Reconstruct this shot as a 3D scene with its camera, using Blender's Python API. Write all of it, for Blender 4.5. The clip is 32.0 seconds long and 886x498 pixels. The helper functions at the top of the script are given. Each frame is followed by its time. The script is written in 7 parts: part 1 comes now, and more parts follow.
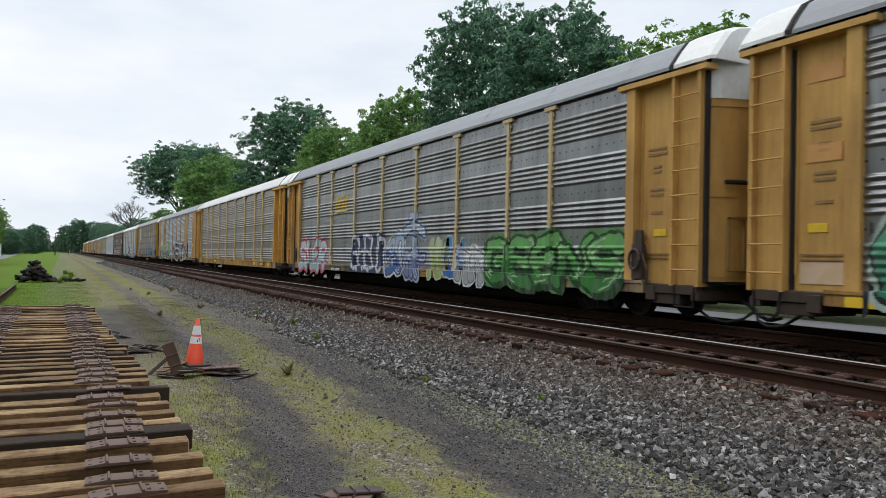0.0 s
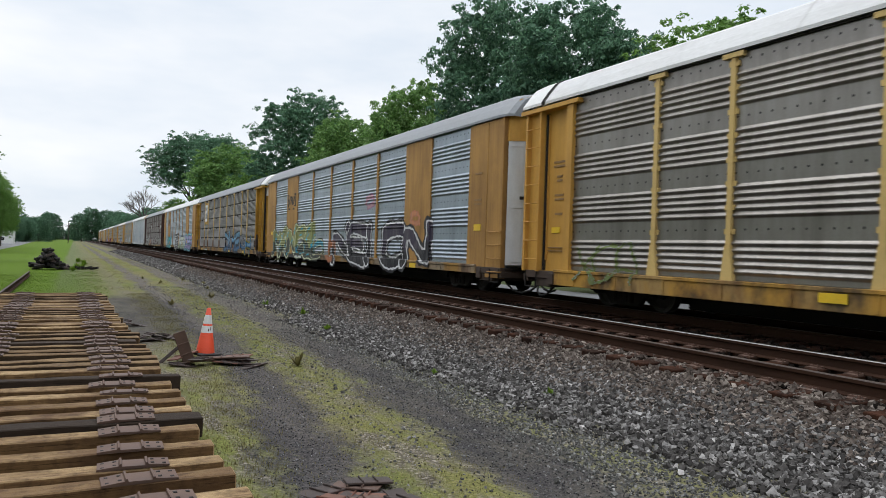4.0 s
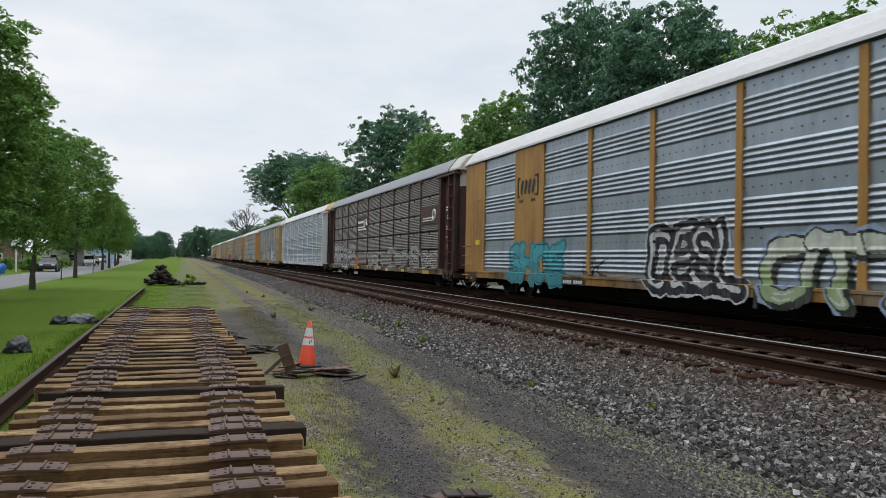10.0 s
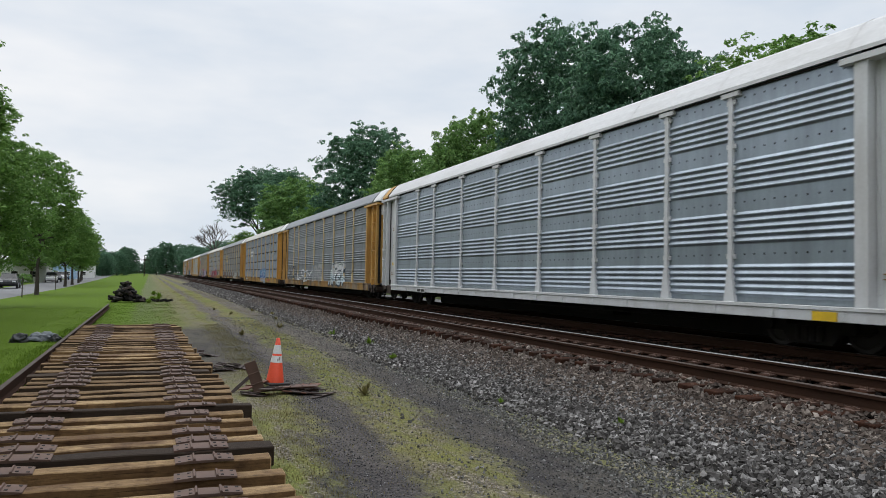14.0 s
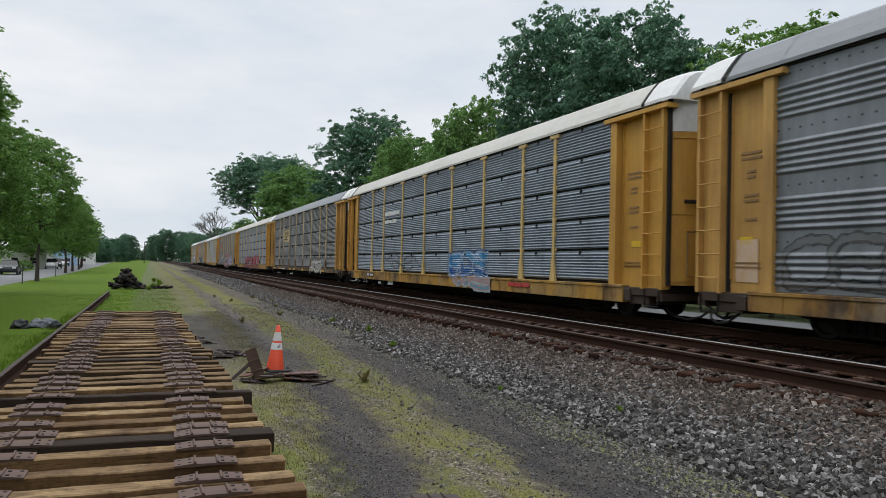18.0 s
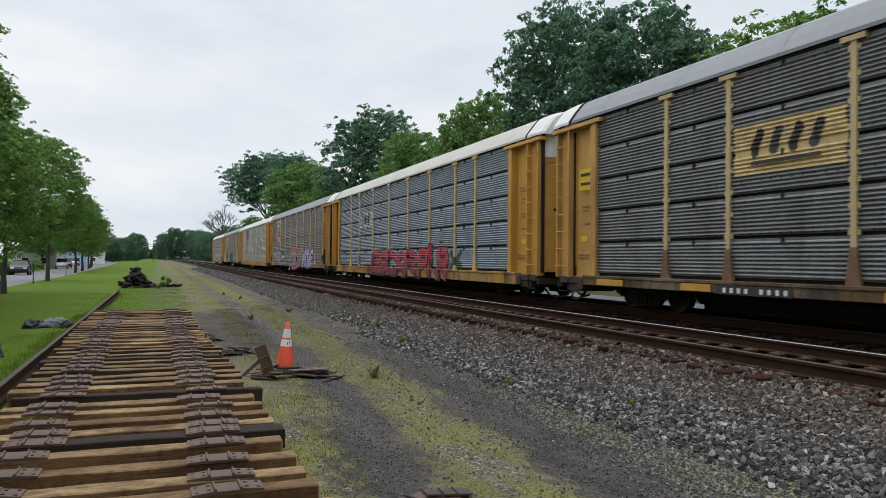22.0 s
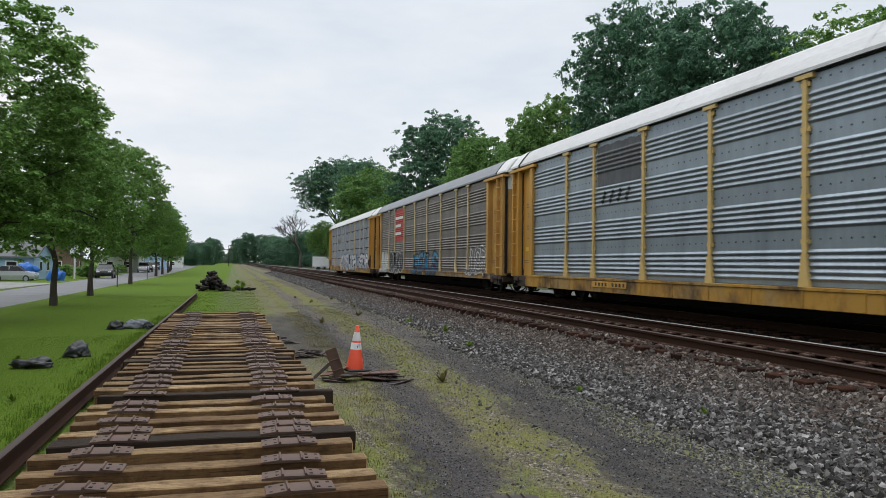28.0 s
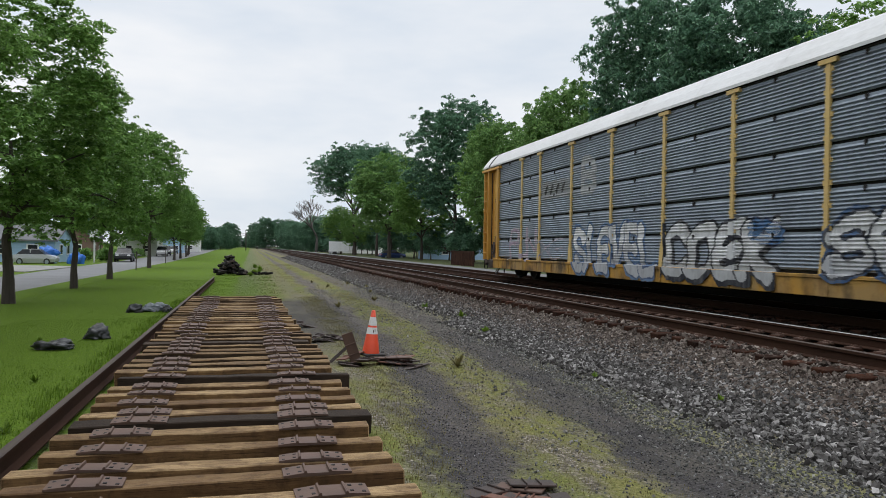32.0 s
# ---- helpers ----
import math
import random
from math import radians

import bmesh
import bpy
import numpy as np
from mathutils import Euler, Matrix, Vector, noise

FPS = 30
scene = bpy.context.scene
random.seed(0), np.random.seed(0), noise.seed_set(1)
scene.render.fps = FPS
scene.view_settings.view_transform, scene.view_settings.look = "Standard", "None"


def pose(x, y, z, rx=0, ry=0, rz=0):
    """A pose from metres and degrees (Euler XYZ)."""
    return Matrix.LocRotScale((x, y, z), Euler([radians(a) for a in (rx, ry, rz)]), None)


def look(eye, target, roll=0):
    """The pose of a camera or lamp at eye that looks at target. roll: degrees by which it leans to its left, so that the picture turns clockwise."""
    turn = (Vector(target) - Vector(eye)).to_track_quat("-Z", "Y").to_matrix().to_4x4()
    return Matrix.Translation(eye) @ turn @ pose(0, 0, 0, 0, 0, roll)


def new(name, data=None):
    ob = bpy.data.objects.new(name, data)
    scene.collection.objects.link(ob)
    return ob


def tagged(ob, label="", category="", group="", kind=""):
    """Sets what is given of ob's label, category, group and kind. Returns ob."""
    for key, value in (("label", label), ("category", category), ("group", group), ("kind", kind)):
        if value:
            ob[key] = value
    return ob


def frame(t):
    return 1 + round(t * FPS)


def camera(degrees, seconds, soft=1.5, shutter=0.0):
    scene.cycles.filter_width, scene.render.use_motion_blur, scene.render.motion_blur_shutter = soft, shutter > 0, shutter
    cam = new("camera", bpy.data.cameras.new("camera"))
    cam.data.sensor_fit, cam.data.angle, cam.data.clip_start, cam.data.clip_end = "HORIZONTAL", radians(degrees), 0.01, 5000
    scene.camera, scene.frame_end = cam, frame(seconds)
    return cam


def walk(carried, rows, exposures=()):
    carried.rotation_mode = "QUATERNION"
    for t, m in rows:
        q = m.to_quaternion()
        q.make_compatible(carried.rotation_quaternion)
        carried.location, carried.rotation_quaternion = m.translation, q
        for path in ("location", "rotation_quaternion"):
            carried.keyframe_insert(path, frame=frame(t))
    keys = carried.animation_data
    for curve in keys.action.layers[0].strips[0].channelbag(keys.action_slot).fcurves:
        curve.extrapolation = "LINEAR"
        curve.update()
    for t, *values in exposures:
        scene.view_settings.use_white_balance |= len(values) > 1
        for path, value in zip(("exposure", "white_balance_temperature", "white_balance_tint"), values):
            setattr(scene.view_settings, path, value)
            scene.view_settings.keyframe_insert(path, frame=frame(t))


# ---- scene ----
cam = camera(62.0, 32.0, soft=0.6, shutter=0.12)
EYE = 1.82
# seconds, sideways sway of the eye, yaw, pitch, roll
ROWS = [
    (0.0, 0.028, -27.39, 0.76, -1.21),
    (0.5, 0.027, -27.52, 0.41, -0.95),
    (1.0, 0.026, -27.08, 0.52, -1.05),
    (1.5, 0.025, -26.65, 0.70, -1.20),
    (2.0, 0.024, -26.49, 0.44, -1.29),
    (2.5, 0.024, -26.20, 0.69, -1.58),
    (4.5, 0.020, -26.65, 0.08, -2.01),
    (5.0, 0.018, -26.11, 0.12, -1.52),
    (5.5, 0.016, -24.24, 0.16, -1.20),
    (6.0, 0.014, -22.07, 0.17, -0.98),
    (6.5, 0.012, -20.89, 0.33, -0.99),
    (7.0, 0.009, -20.59, 0.35, -0.88),
    (7.5, 0.007, -20.81, 0.55, -1.04),
    (8.0, 0.005, -20.82, 0.88, -1.19),
    (8.5, 0.002, -20.71, 0.69, -0.94),
    (9.0, 0.000, -20.05, 0.60, -0.93),
    (9.5, 0.000, -19.62, 0.52, -0.66),
    (10.0, 0.000, -19.37, 0.92, -1.11),
    (10.5, 0.000, -20.25, 0.57, -1.14),
    (11.0, 0.000, -20.93, 0.29, -0.93),
    (11.5, 0.000, -21.26, 0.52, -1.18),
    (12.0, 0.000, -21.72, 0.51, -1.45),
    (12.5, 0.000, -21.58, 1.18, -1.32),
    (13.0, 0.000, -21.55, 1.76, -1.21),
    (13.3, 0.000, -20.24, 0.83, -0.82),
    (13.5, 0.000, -21.63, 2.27, -1.01),
    (15.5, 0.000, -21.63, 1.67, -1.48),
    (16.0, 0.000, -21.70, 1.39, -1.69),
    (16.5, 0.000, -21.53, 1.16, -1.28),
    (17.0, 0.000, -21.50, 1.31, -1.33),
    (17.5, 0.000, -21.89, 1.65, -1.21),
    (18.0, 0.000, -21.69, 1.30, -1.30),
    (18.5, 0.000, -21.68, 1.32, -1.28),
    (19.0, 0.000, -21.23, 1.41, -1.44),
    (19.5, 0.000, -21.71, 1.33, -1.39),
    (20.0, 0.000, -21.22, 1.20, -1.37),
    (20.5, 0.000, -21.23, 0.86, -1.13),
    (21.0, 0.000, -20.98, 0.94, -1.05),
    (21.5, 0.000, -21.13, 0.80, -1.06),
    (22.0, 0.000, -21.07, 0.89, -0.56),
    (22.5, 0.000, -20.80, 0.74, -0.55),
    (23.0, 0.000, -20.04, 0.46, -0.47),
    (23.5, -0.002, -20.07, 0.30, -0.82),
    (24.0, -0.005, -18.66, 0.44, -0.83),
    (24.5, -0.007, -17.69, -0.04, -0.42),
    (25.0, -0.010, -17.18, 0.30, -0.91),
    (25.5, -0.012, -16.66, 0.35, -0.78),
    (27.5, -0.014, -15.73, 0.64, -0.46),
    (28.0, -0.014, -15.85, 1.20, -0.69),
    (28.5, -0.015, -16.07, 1.61, -0.46),
    (29.0, -0.015, -15.69, 1.51, -0.42),
    (29.5, -0.016, -15.67, 1.14, -0.12),
    (30.0, -0.016, -15.61, 1.04, -0.36),
    (30.5, -0.017, -15.79, 0.70, -0.65),
    (31.0, -0.017, -15.24, 0.17, -0.87),
    (31.5, -0.018, -14.88, 0.00, -0.80),
    (32.0, -0.018, -14.62, 0.05, -0.99),
]
walk(cam, [(t, pose(x, 0, EYE, 90 + pitch, roll, yaw)) for t, x, yaw, pitch, roll in ROWS],
     [(0, 0.15), (5.0, 0.13), (7, 0.0), (13, 0.0), (16, -0.09), (19, -0.04), (23, 0.0), (32, 0.0)])

# ---- world and light: bright overcast ----
world = bpy.data.worlds.new("overcast_sky")
scene.world = world
world.use_nodes = True
wn, wl = world.node_tree.nodes, world.node_tree.links
wn.clear()


def wnode(kind, **at):
    n = wn.new(kind)
    for k, v in at.items():
        n.inputs[k].default_value = v
    return n


SUN_ELEV, SUN_ROT = radians(52), radians(-33)
sky = wn.new("ShaderNodeTexSky")
sky.sky_type, sky.sun_disc, sky.sun_elevation, sky.sun_rotation = "NISHITA", False, SUN_ELEV, SUN_ROT
coord = wn.new("ShaderNodeTexCoord")
clouds = wnode("ShaderNodeTexNoise", Scale=1.9, Detail=5.0, Roughness=0.55)
stretch = wn.new("ShaderNodeMapping")
stretch.inputs["Scale"].default_value = (1.0, 1.0, 3.2)
wl.new(coord.outputs["Generated"], stretch.inputs["Vector"])
wl.new(stretch.outputs["Vector"], clouds.inputs["Vector"])
tone = wn.new("ShaderNodeValToRGB")
tone.color_ramp.elements[0].position, tone.color_ramp.elements[0].color = 0.38, (0.70, 0.775, 0.87, 1)
tone.color_ramp.elements[1].position, tone.color_ramp.elements[1].color = 0.64, (0.955, 0.965, 0.985, 1)
wl.new(clouds.outputs["Fac"], tone.inputs["Fac"])
scaled = wn.new("ShaderNodeMix")
scaled.data_type, scaled.blend_type = "RGBA", "MULTIPLY"
scaled.inputs["Factor"].default_value = 1.0
wl.new(sky.outputs["Color"], scaled.inputs["A"])
scaled.inputs["B"].default_value = (0.08, 0.08, 0.08, 1)
veil = wn.new("ShaderNodeMix")
veil.data_type = "RGBA"
veil.inputs["Factor"].default_value = 0.93
wl.new(scaled.outputs["Result"], veil.inputs["A"])
wl.new(tone.outputs["Color"], veil.inputs["B"])
back = wnode("ShaderNodeBackground", Strength=1.0)
# an overcast sky is brightest overhead
parts = wn.new("ShaderNodeSeparateXYZ")
wl.new(coord.outputs["Generated"], parts.inputs[0])
rise = wn.new("ShaderNodeMapRange")
for k, v in (("From Min", 0.33), ("From Max", 1.0), ("To Min", 1.0), ("To Max", 2.2)):
    rise.inputs[k].default_value = v
wl.new(parts.outputs["Z"], rise.inputs["Value"])
wl.new(rise.outputs["Result"], back.inputs["Strength"])
wl.new(veil.outputs["Result"], back.inputs["Color"])
wout = wn.new("ShaderNodeOutputWorld")
wl.new(back.outputs["Background"], wout.inputs["Surface"])

sun = new("sun", bpy.data.lights.new("sun", "SUN"))
sun.data.energy, sun.data.angle, sun.data.color = 0.5, radians(30), (1.0, 0.985, 0.96)
sun.matrix_world = look((-26, 52, 62), (0, 12, 0))
scene.view_settings.exposure = 0.0

# ---- materials ----


class Nodes:
    """Short-hand for building a node material."""

    def __init__(self, name):
        self.mat = bpy.data.materials.new(name)
        self.mat.use_nodes = True
        self.n, self.l = self.mat.node_tree.nodes, self.mat.node_tree.links
        self.n.clear()
        self.out = self.n.new("ShaderNodeOutputMaterial")
        self.bsdf = self.n.new("ShaderNodeBsdfPrincipled")
        self.l.new(self.bsdf.outputs[0], self.out.inputs[0])

    def add(self, kind, **at):
        node = self.n.new(kind)
        for k, v in at.items():
            node.inputs[k.replace("_", " ")].default_value = v
        return node

    def link(self, a, b):
        self.l.new(a, b)

    def where(self, scale=(1, 1, 1), world_space=False):
        m = self.add("ShaderNodeMapping")
        m.inputs["Scale"].default_value = scale
        if world_space:
            src = self.n.new("ShaderNodeNewGeometry").outputs["Position"]
        else:
            src = self.n.new("ShaderNodeTexCoord").outputs["Object"]
        self.link(src, m.inputs["Vector"])
        return m.outputs["Vector"]

    def noise(self, scale, vec, detail=4.0, rough=0.6):
        t = self.add("ShaderNodeTexNoise", Scale=scale, Detail=detail, Roughness=rough)
        self.link(vec, t.inputs["Vector"])
        return t.outputs["Fac"]

    def ramp(self, fac, stops):
        r = self.n.new("ShaderNodeValToRGB")
        els = r.color_ramp.elements
        while len(els) < len(stops):
            els.new(0.5)
        for e, (p, c) in zip(els, stops):
            e.position, e.color = p, (*c, 1)
        self.link(fac, r.inputs["Fac"])
        return r.outputs["Color"]

    def mix(self, fac, a, b, mode="MIX"):
        m = self.n.new("ShaderNodeMix")
        m.data_type, m.blend_type = "RGBA", mode
        for sock, v in (("Factor", fac), ("A", a), ("B", b)):
            if isinstance(v, (int, float)):
                m.inputs[sock].default_value = v
            elif isinstance(v, tuple):
                m.inputs[sock].default_value = (*v, 1)
            else:
                self.link(v, m.inputs[sock])
        return m.outputs["Result"]

    def bump(self, height, strength=0.4, dist=0.02):
        b = self.add("ShaderNodeBump", Strength=strength, Distance=dist)
        self.link(height, b.inputs["Height"])
        self.link(b.outputs["Normal"], self.bsdf.inputs["Normal"])

    def done(self, color, rough=0.7, metal=0.0, spec=0.22):
        if isinstance(color, tuple):
            self.bsdf.inputs["Base Color"].default_value = (*color, 1)
        else:
            self.link(color, self.bsdf.inputs["Base Color"])
        if isinstance(rough, (int, float)):
            self.bsdf.inputs["Roughness"].default_value = rough
        else:
            self.link(rough, self.bsdf.inputs["Roughness"])
        self.bsdf.inputs["Metallic"].default_value = metal
        self.bsdf.inputs["Specular IOR Level"].default_value = spec
        return self.mat


def shade(c, k):
    return tuple(min(1.0, v * k) for v in c)


def worn(name, color, dirt=(0.06, 0.045, 0.035), amount=0.45, rough=0.6, metal=0.0, scale=1.0, stretch=(1, 1, 1), bump=0.15, spec=0.5):
    """Painted or bare surface with grain, blotches and grime."""
    m = Nodes(name)
    v = m.where(stretch)
    big = m.noise(0.9 * scale, v, 5)
    fine = m.noise(14 * scale, v, 4)
    base = m.mix(fine, shade(color, 0.8), shade(color, 1.15))
    mask = m.ramp(big, [(0.42, (0, 0, 0)), (0.75, (amount,) * 3)])
    col = m.mix(mask, base, dirt)
    m.bump(fine, bump, 0.01)
    return m.done(col, rough, metal, spec)


def streaked(name, color, grime=(0.07, 0.055, 0.045), amount=0.5, rough=0.5, metal=0.0, dots=False):
    """Weathered wagon side: vertical run-off streaks, blotches and speckle."""
    m = Nodes(name)
    streaks = m.noise(1.0, m.where((1.0, 5.0, 0.5)), 5, 0.65)
    blot = m.noise(0.7, m.where((1, 1, 1)), 4)
    fine = m.noise(22, m.where((1, 1, 1)), 3)
    rnd = m.n.new("ShaderNodeObjectInfo").outputs["Random"]
    base = m.mix(fine, shade(color, 0.86), shade(color, 1.12))
    base = m.mix(m.ramp(rnd, [(0.0, (0, 0, 0)), (1.0, (0.35,) * 3)]), base, shade(color, 0.82))
    both = m.mix(0.5, streaks, blot)
    col = m.mix(m.ramp(both, [(0.40, (0, 0, 0)), (0.68, (amount,) * 3)]), base, grime)
    if dots:
        # rows of small punched holes along the plain bands
        sep = m.n.new("ShaderNodeSeparateXYZ")
        m.link(m.where(), sep.inputs[0])

        def maths(op, a, b):
            n = m.n.new("ShaderNodeMath")
            n.operation = op
            for s, v in zip(n.inputs, (a, b)):
                if isinstance(v, (int, float)):
                    s.default_value = v
                else:
                    m.link(v, s)
            return n.outputs[0]

        u = maths("SUBTRACT", maths("FLOORED_MODULO", sep.outputs["Y"], 0.24), 0.12)
        w = maths("SUBTRACT", maths("FLOORED_MODULO", maths("SUBTRACT", sep.outputs["Z"], 0.88), 0.985), 0.80)
        r = maths("ADD", maths("MULTIPLY", u, u), maths("MULTIPLY", w, w))
        col = m.mix(maths("LESS_THAN", r, 0.00042), col, (0.03, 0.03, 0.03))
    m.bump(fine, 0.12, 0.006)
    return m.done(col, rough, metal)


def sill_paint(name, base, pale, rust):
    """Side sill paint in worn lengths, with rust runs and soot."""
    m = Nodes(name)
    length = m.noise(1.0, m.where((0.2, 0.7, 0.3)), 3)
    runs = m.noise(1.1, m.where((1, 1.6, 0.8)), 5, 0.7)
    fine = m.noise(18, m.where(), 3)
    col = m.mix(m.ramp(length, [(0.46, (0, 0, 0)), (0.56, (0.9,) * 3)]), base, pale)
    col = m.mix(m.ramp(runs, [(0.46, (0, 0, 0)), (0.66, (0.7,) * 3)]), col, rust)
    col = m.mix(m.ramp(m.noise(0.9, m.where((1, 1.4, 1)), 5), [(0.5, (0, 0, 0)), (0.66, (0.8,) * 3)]), col, (0.035, 0.028, 0.024))
    m.bump(fine, 0.15, 0.006)
    return m.done(col, 0.7)


YEL = (0.60, 0.352, 0.105)
M = {
    "yellow": streaked("wagon_yellow", YEL, (0.18, 0.09, 0.035), 0.62, 0.55),
    "yellow_clean": streaked("wagon_yellow_bright", (0.60, 0.33, 0.07), (0.26, 0.125, 0.035), 0.5, 0.5),
    "yellow_deep": streaked("wagon_deep_yellow", (0.50, 0.28, 0.035), (0.10, 0.052, 0.02), 0.7, 0.55),
    "ochre": streaked("wagon_ochre", (0.44, 0.24, 0.07), (0.13, 0.065, 0.03), 0.7, 0.6),
    "brown": streaked("wagon_brown", (0.085, 0.04, 0.034), (0.035, 0.025, 0.022), 0.5, 0.6),
    "white": streaked("wagon_white", (0.66, 0.67, 0.68), (0.32, 0.29, 0.25), 0.4, 0.5),
    "roof_white": worn("roof_white", (0.60, 0.60, 0.60), (0.40, 0.385, 0.36), 0.4, 0.55, stretch=(1, 0.4, 1)),
    "cap_white": worn("cap_white", (0.70, 0.70, 0.69), (0.46, 0.44, 0.41), 0.3, 0.5, stretch=(1, 1, 0.5)),
    "roof_grey": worn("roof_grey", (0.205, 0.22, 0.236), (0.16, 0.16, 0.16), 0.4, 0.5, stretch=(1, 0.4, 1)),
    "roof_cream": worn("roof_cream", (0.52, 0.505, 0.455), (0.33, 0.31, 0.27), 0.4, 0.55, stretch=(1, 0.4, 1)),
    "panel_grey": streaked("panel_galvanised_grey", (0.34, 0.35, 0.36), (0.10, 0.09, 0.08), 0.65, 0.36, 0.85, True),
    "panel_slate": streaked("panel_slate_grey", (0.25, 0.27, 0.292), (0.11, 0.113, 0.118), 0.55, 0.6, 0.6, True),
    "panel_warm": streaked("panel_warm_grey", (0.31, 0.29, 0.27), (0.12, 0.105, 0.09), 0.55, 0.4, 0.8, True),
    "panel_silver": streaked("panel_bright_silver", (0.395, 0.45, 0.51), (0.18, 0.20, 0.225), 0.55, 0.46, 0.85, True),
    "panel_dull": streaked("panel_dull_grey", (0.25, 0.243, 0.238), (0.085, 0.078, 0.07), 0.6, 0.5, 0.65, True),
    "panel_steel": streaked("panel_plain_steel", (0.335, 0.385, 0.43), (0.15, 0.17, 0.19), 0.5, 0.48, 0.8, True),
    "panel_ash": streaked("panel_ash_grey", (0.215, 0.22, 0.225), (0.08, 0.078, 0.075), 0.6, 0.5, 0.65, True),
    "foot_rust": worn("post_foot_rusty", (0.16, 0.085, 0.045), (0.30, 0.19, 0.09), 0.5, 0.7, scale=3),
    "panel_dark": streaked("panel_dull_brown_grey", (0.20, 0.182, 0.17), (0.065, 0.053, 0.045), 0.65, 0.5, 0.65, True),
    "panel_umber": streaked("panel_brown_grey_sheet", (0.25, 0.23, 0.217), (0.105, 0.086, 0.075), 0.6, 0.5, 0.65),
    "panel_blue": streaked("panel_blue_grey", (0.272, 0.315, 0.368), (0.12, 0.133, 0.152), 0.5, 0.5, 0.7),
    "sill_dirty": sill_paint("sill_dirty_yellow", (0.32, 0.18, 0.05), (0.25, 0.20, 0.14), (0.12, 0.055, 0.028)),
    "sill_soiled": sill_paint("sill_soiled_brown", (0.14, 0.085, 0.04), (0.20, 0.15, 0.10), (0.075, 0.042, 0.026)),
    "sill_yellow": sill_paint("sill_worn_yellow", (0.43, 0.235, 0.045), (0.33, 0.215, 0.085), (0.16, 0.075, 0.028)),
    "post_pale": streaked("post_faded_yellow", (0.58, 0.45, 0.24), (0.30, 0.21, 0.11), 0.5, 0.45),
    "post_bright": streaked("post_yellow", (0.62, 0.44, 0.17), (0.34, 0.22, 0.09), 0.45, 0.45),
    "slit": worn("dark_gap", (0.012, 0.011, 0.011), rough=0.9),
    "under": worn("underframe_black", (0.012, 0.0105, 0.0095), (0.03, 0.02, 0.015), 0.5, 0.85, scale=2, spec=0.3),
    "end_soot": worn("end_platform_sooty_rust", (0.05, 0.03, 0.02), (0.014, 0.011, 0.01), 0.7, 0.8, scale=2.5),
    "chalk_pink": worn("worn_primer_patch", (0.60, 0.44, 0.31), (0.50, 0.29, 0.10), 0.6, 0.6, scale=3),
    "ghost_red": worn("faded_lettering_ghost", (0.56, 0.27, 0.085), (0.56, 0.33, 0.10), 0.6, 0.6, scale=4),
    "wheel": worn("wheel_steel", (0.028, 0.022, 0.019), (0.014, 0.011, 0.01), 0.5, 0.6, 0.3, scale=3),
    "hose": worn("rubber_hose", (0.012, 0.012, 0.012), rough=0.6, scale=5),
    "sign_yellow": worn("sign_yellow", (0.72, 0.47, 0.02), (0.4, 0.25, 0.03), 0.3, 0.5, scale=2),
    "stencil": worn("stencil_black", (0.03, 0.028, 0.026), rough=0.7, scale=4),
    "stencil_brown": worn("stencil_brown", (0.28, 0.16, 0.06), rough=0.7, scale=4),
    "mark_white": worn("mark_white", (0.72, 0.72, 0.70), (0.4, 0.38, 0.35), 0.4, 0.6, scale=2),
    "emblem_blue": worn("emblem_blue", (0.045, 0.06, 0.20), (0.09, 0.10, 0.2), 0.3, 0.5, scale=3),
    "mark_red": worn("mark_red", (0.50, 0.045, 0.035), (0.25, 0.06, 0.05), 0.4, 0.55, scale=2),
}
SPRAY = {}


def spray(c):
    """Spray paint of a given colour."""
    key = tuple(c)
    if key not in SPRAY:
        m = Nodes("spray_paint")
        v = m.where()
        f = m.noise(3.0, v, 4)
        col = m.mix(m.ramp(f, [(0.35, (0, 0, 0)), (0.75, (0.5,) * 3)]), c, shade(c, 0.55))
        # worn thin down to the dusty sheet in streaks
        thin = m.noise(2.2, m.where((1, 3.0, 0.8)), 6, 0.7)
        col = m.mix(m.ramp(thin, [(0.46, (0, 0, 0)), (0.7, (0.55,) * 3)]), col, (0.17, 0.165, 0.16))
        SPRAY[key] = m.done(col, 0.6)
    return SPRAY[key]


def stone_material(name, lo, mid, hi, scale, rough=0.85, spec=0.22):
    m = Nodes(name)
    rnd = m.n.new("ShaderNodeNewGeometry").outputs["Random Per Island"]
    col = m.ramp(rnd, [(0.0, lo), (0.55, mid), (0.93, hi), (1.0, shade(hi, 1.7))])
    f = m.noise(scale, m.where(), 4)
    col = m.mix(1.0, m.mix(f, col, shade(lo, 0.9)), (0.8, 0.8, 0.8), "MULTIPLY")
    m.bump(f, 0.3, 0.01)
    return m.done(col, rough, 0.0, spec)


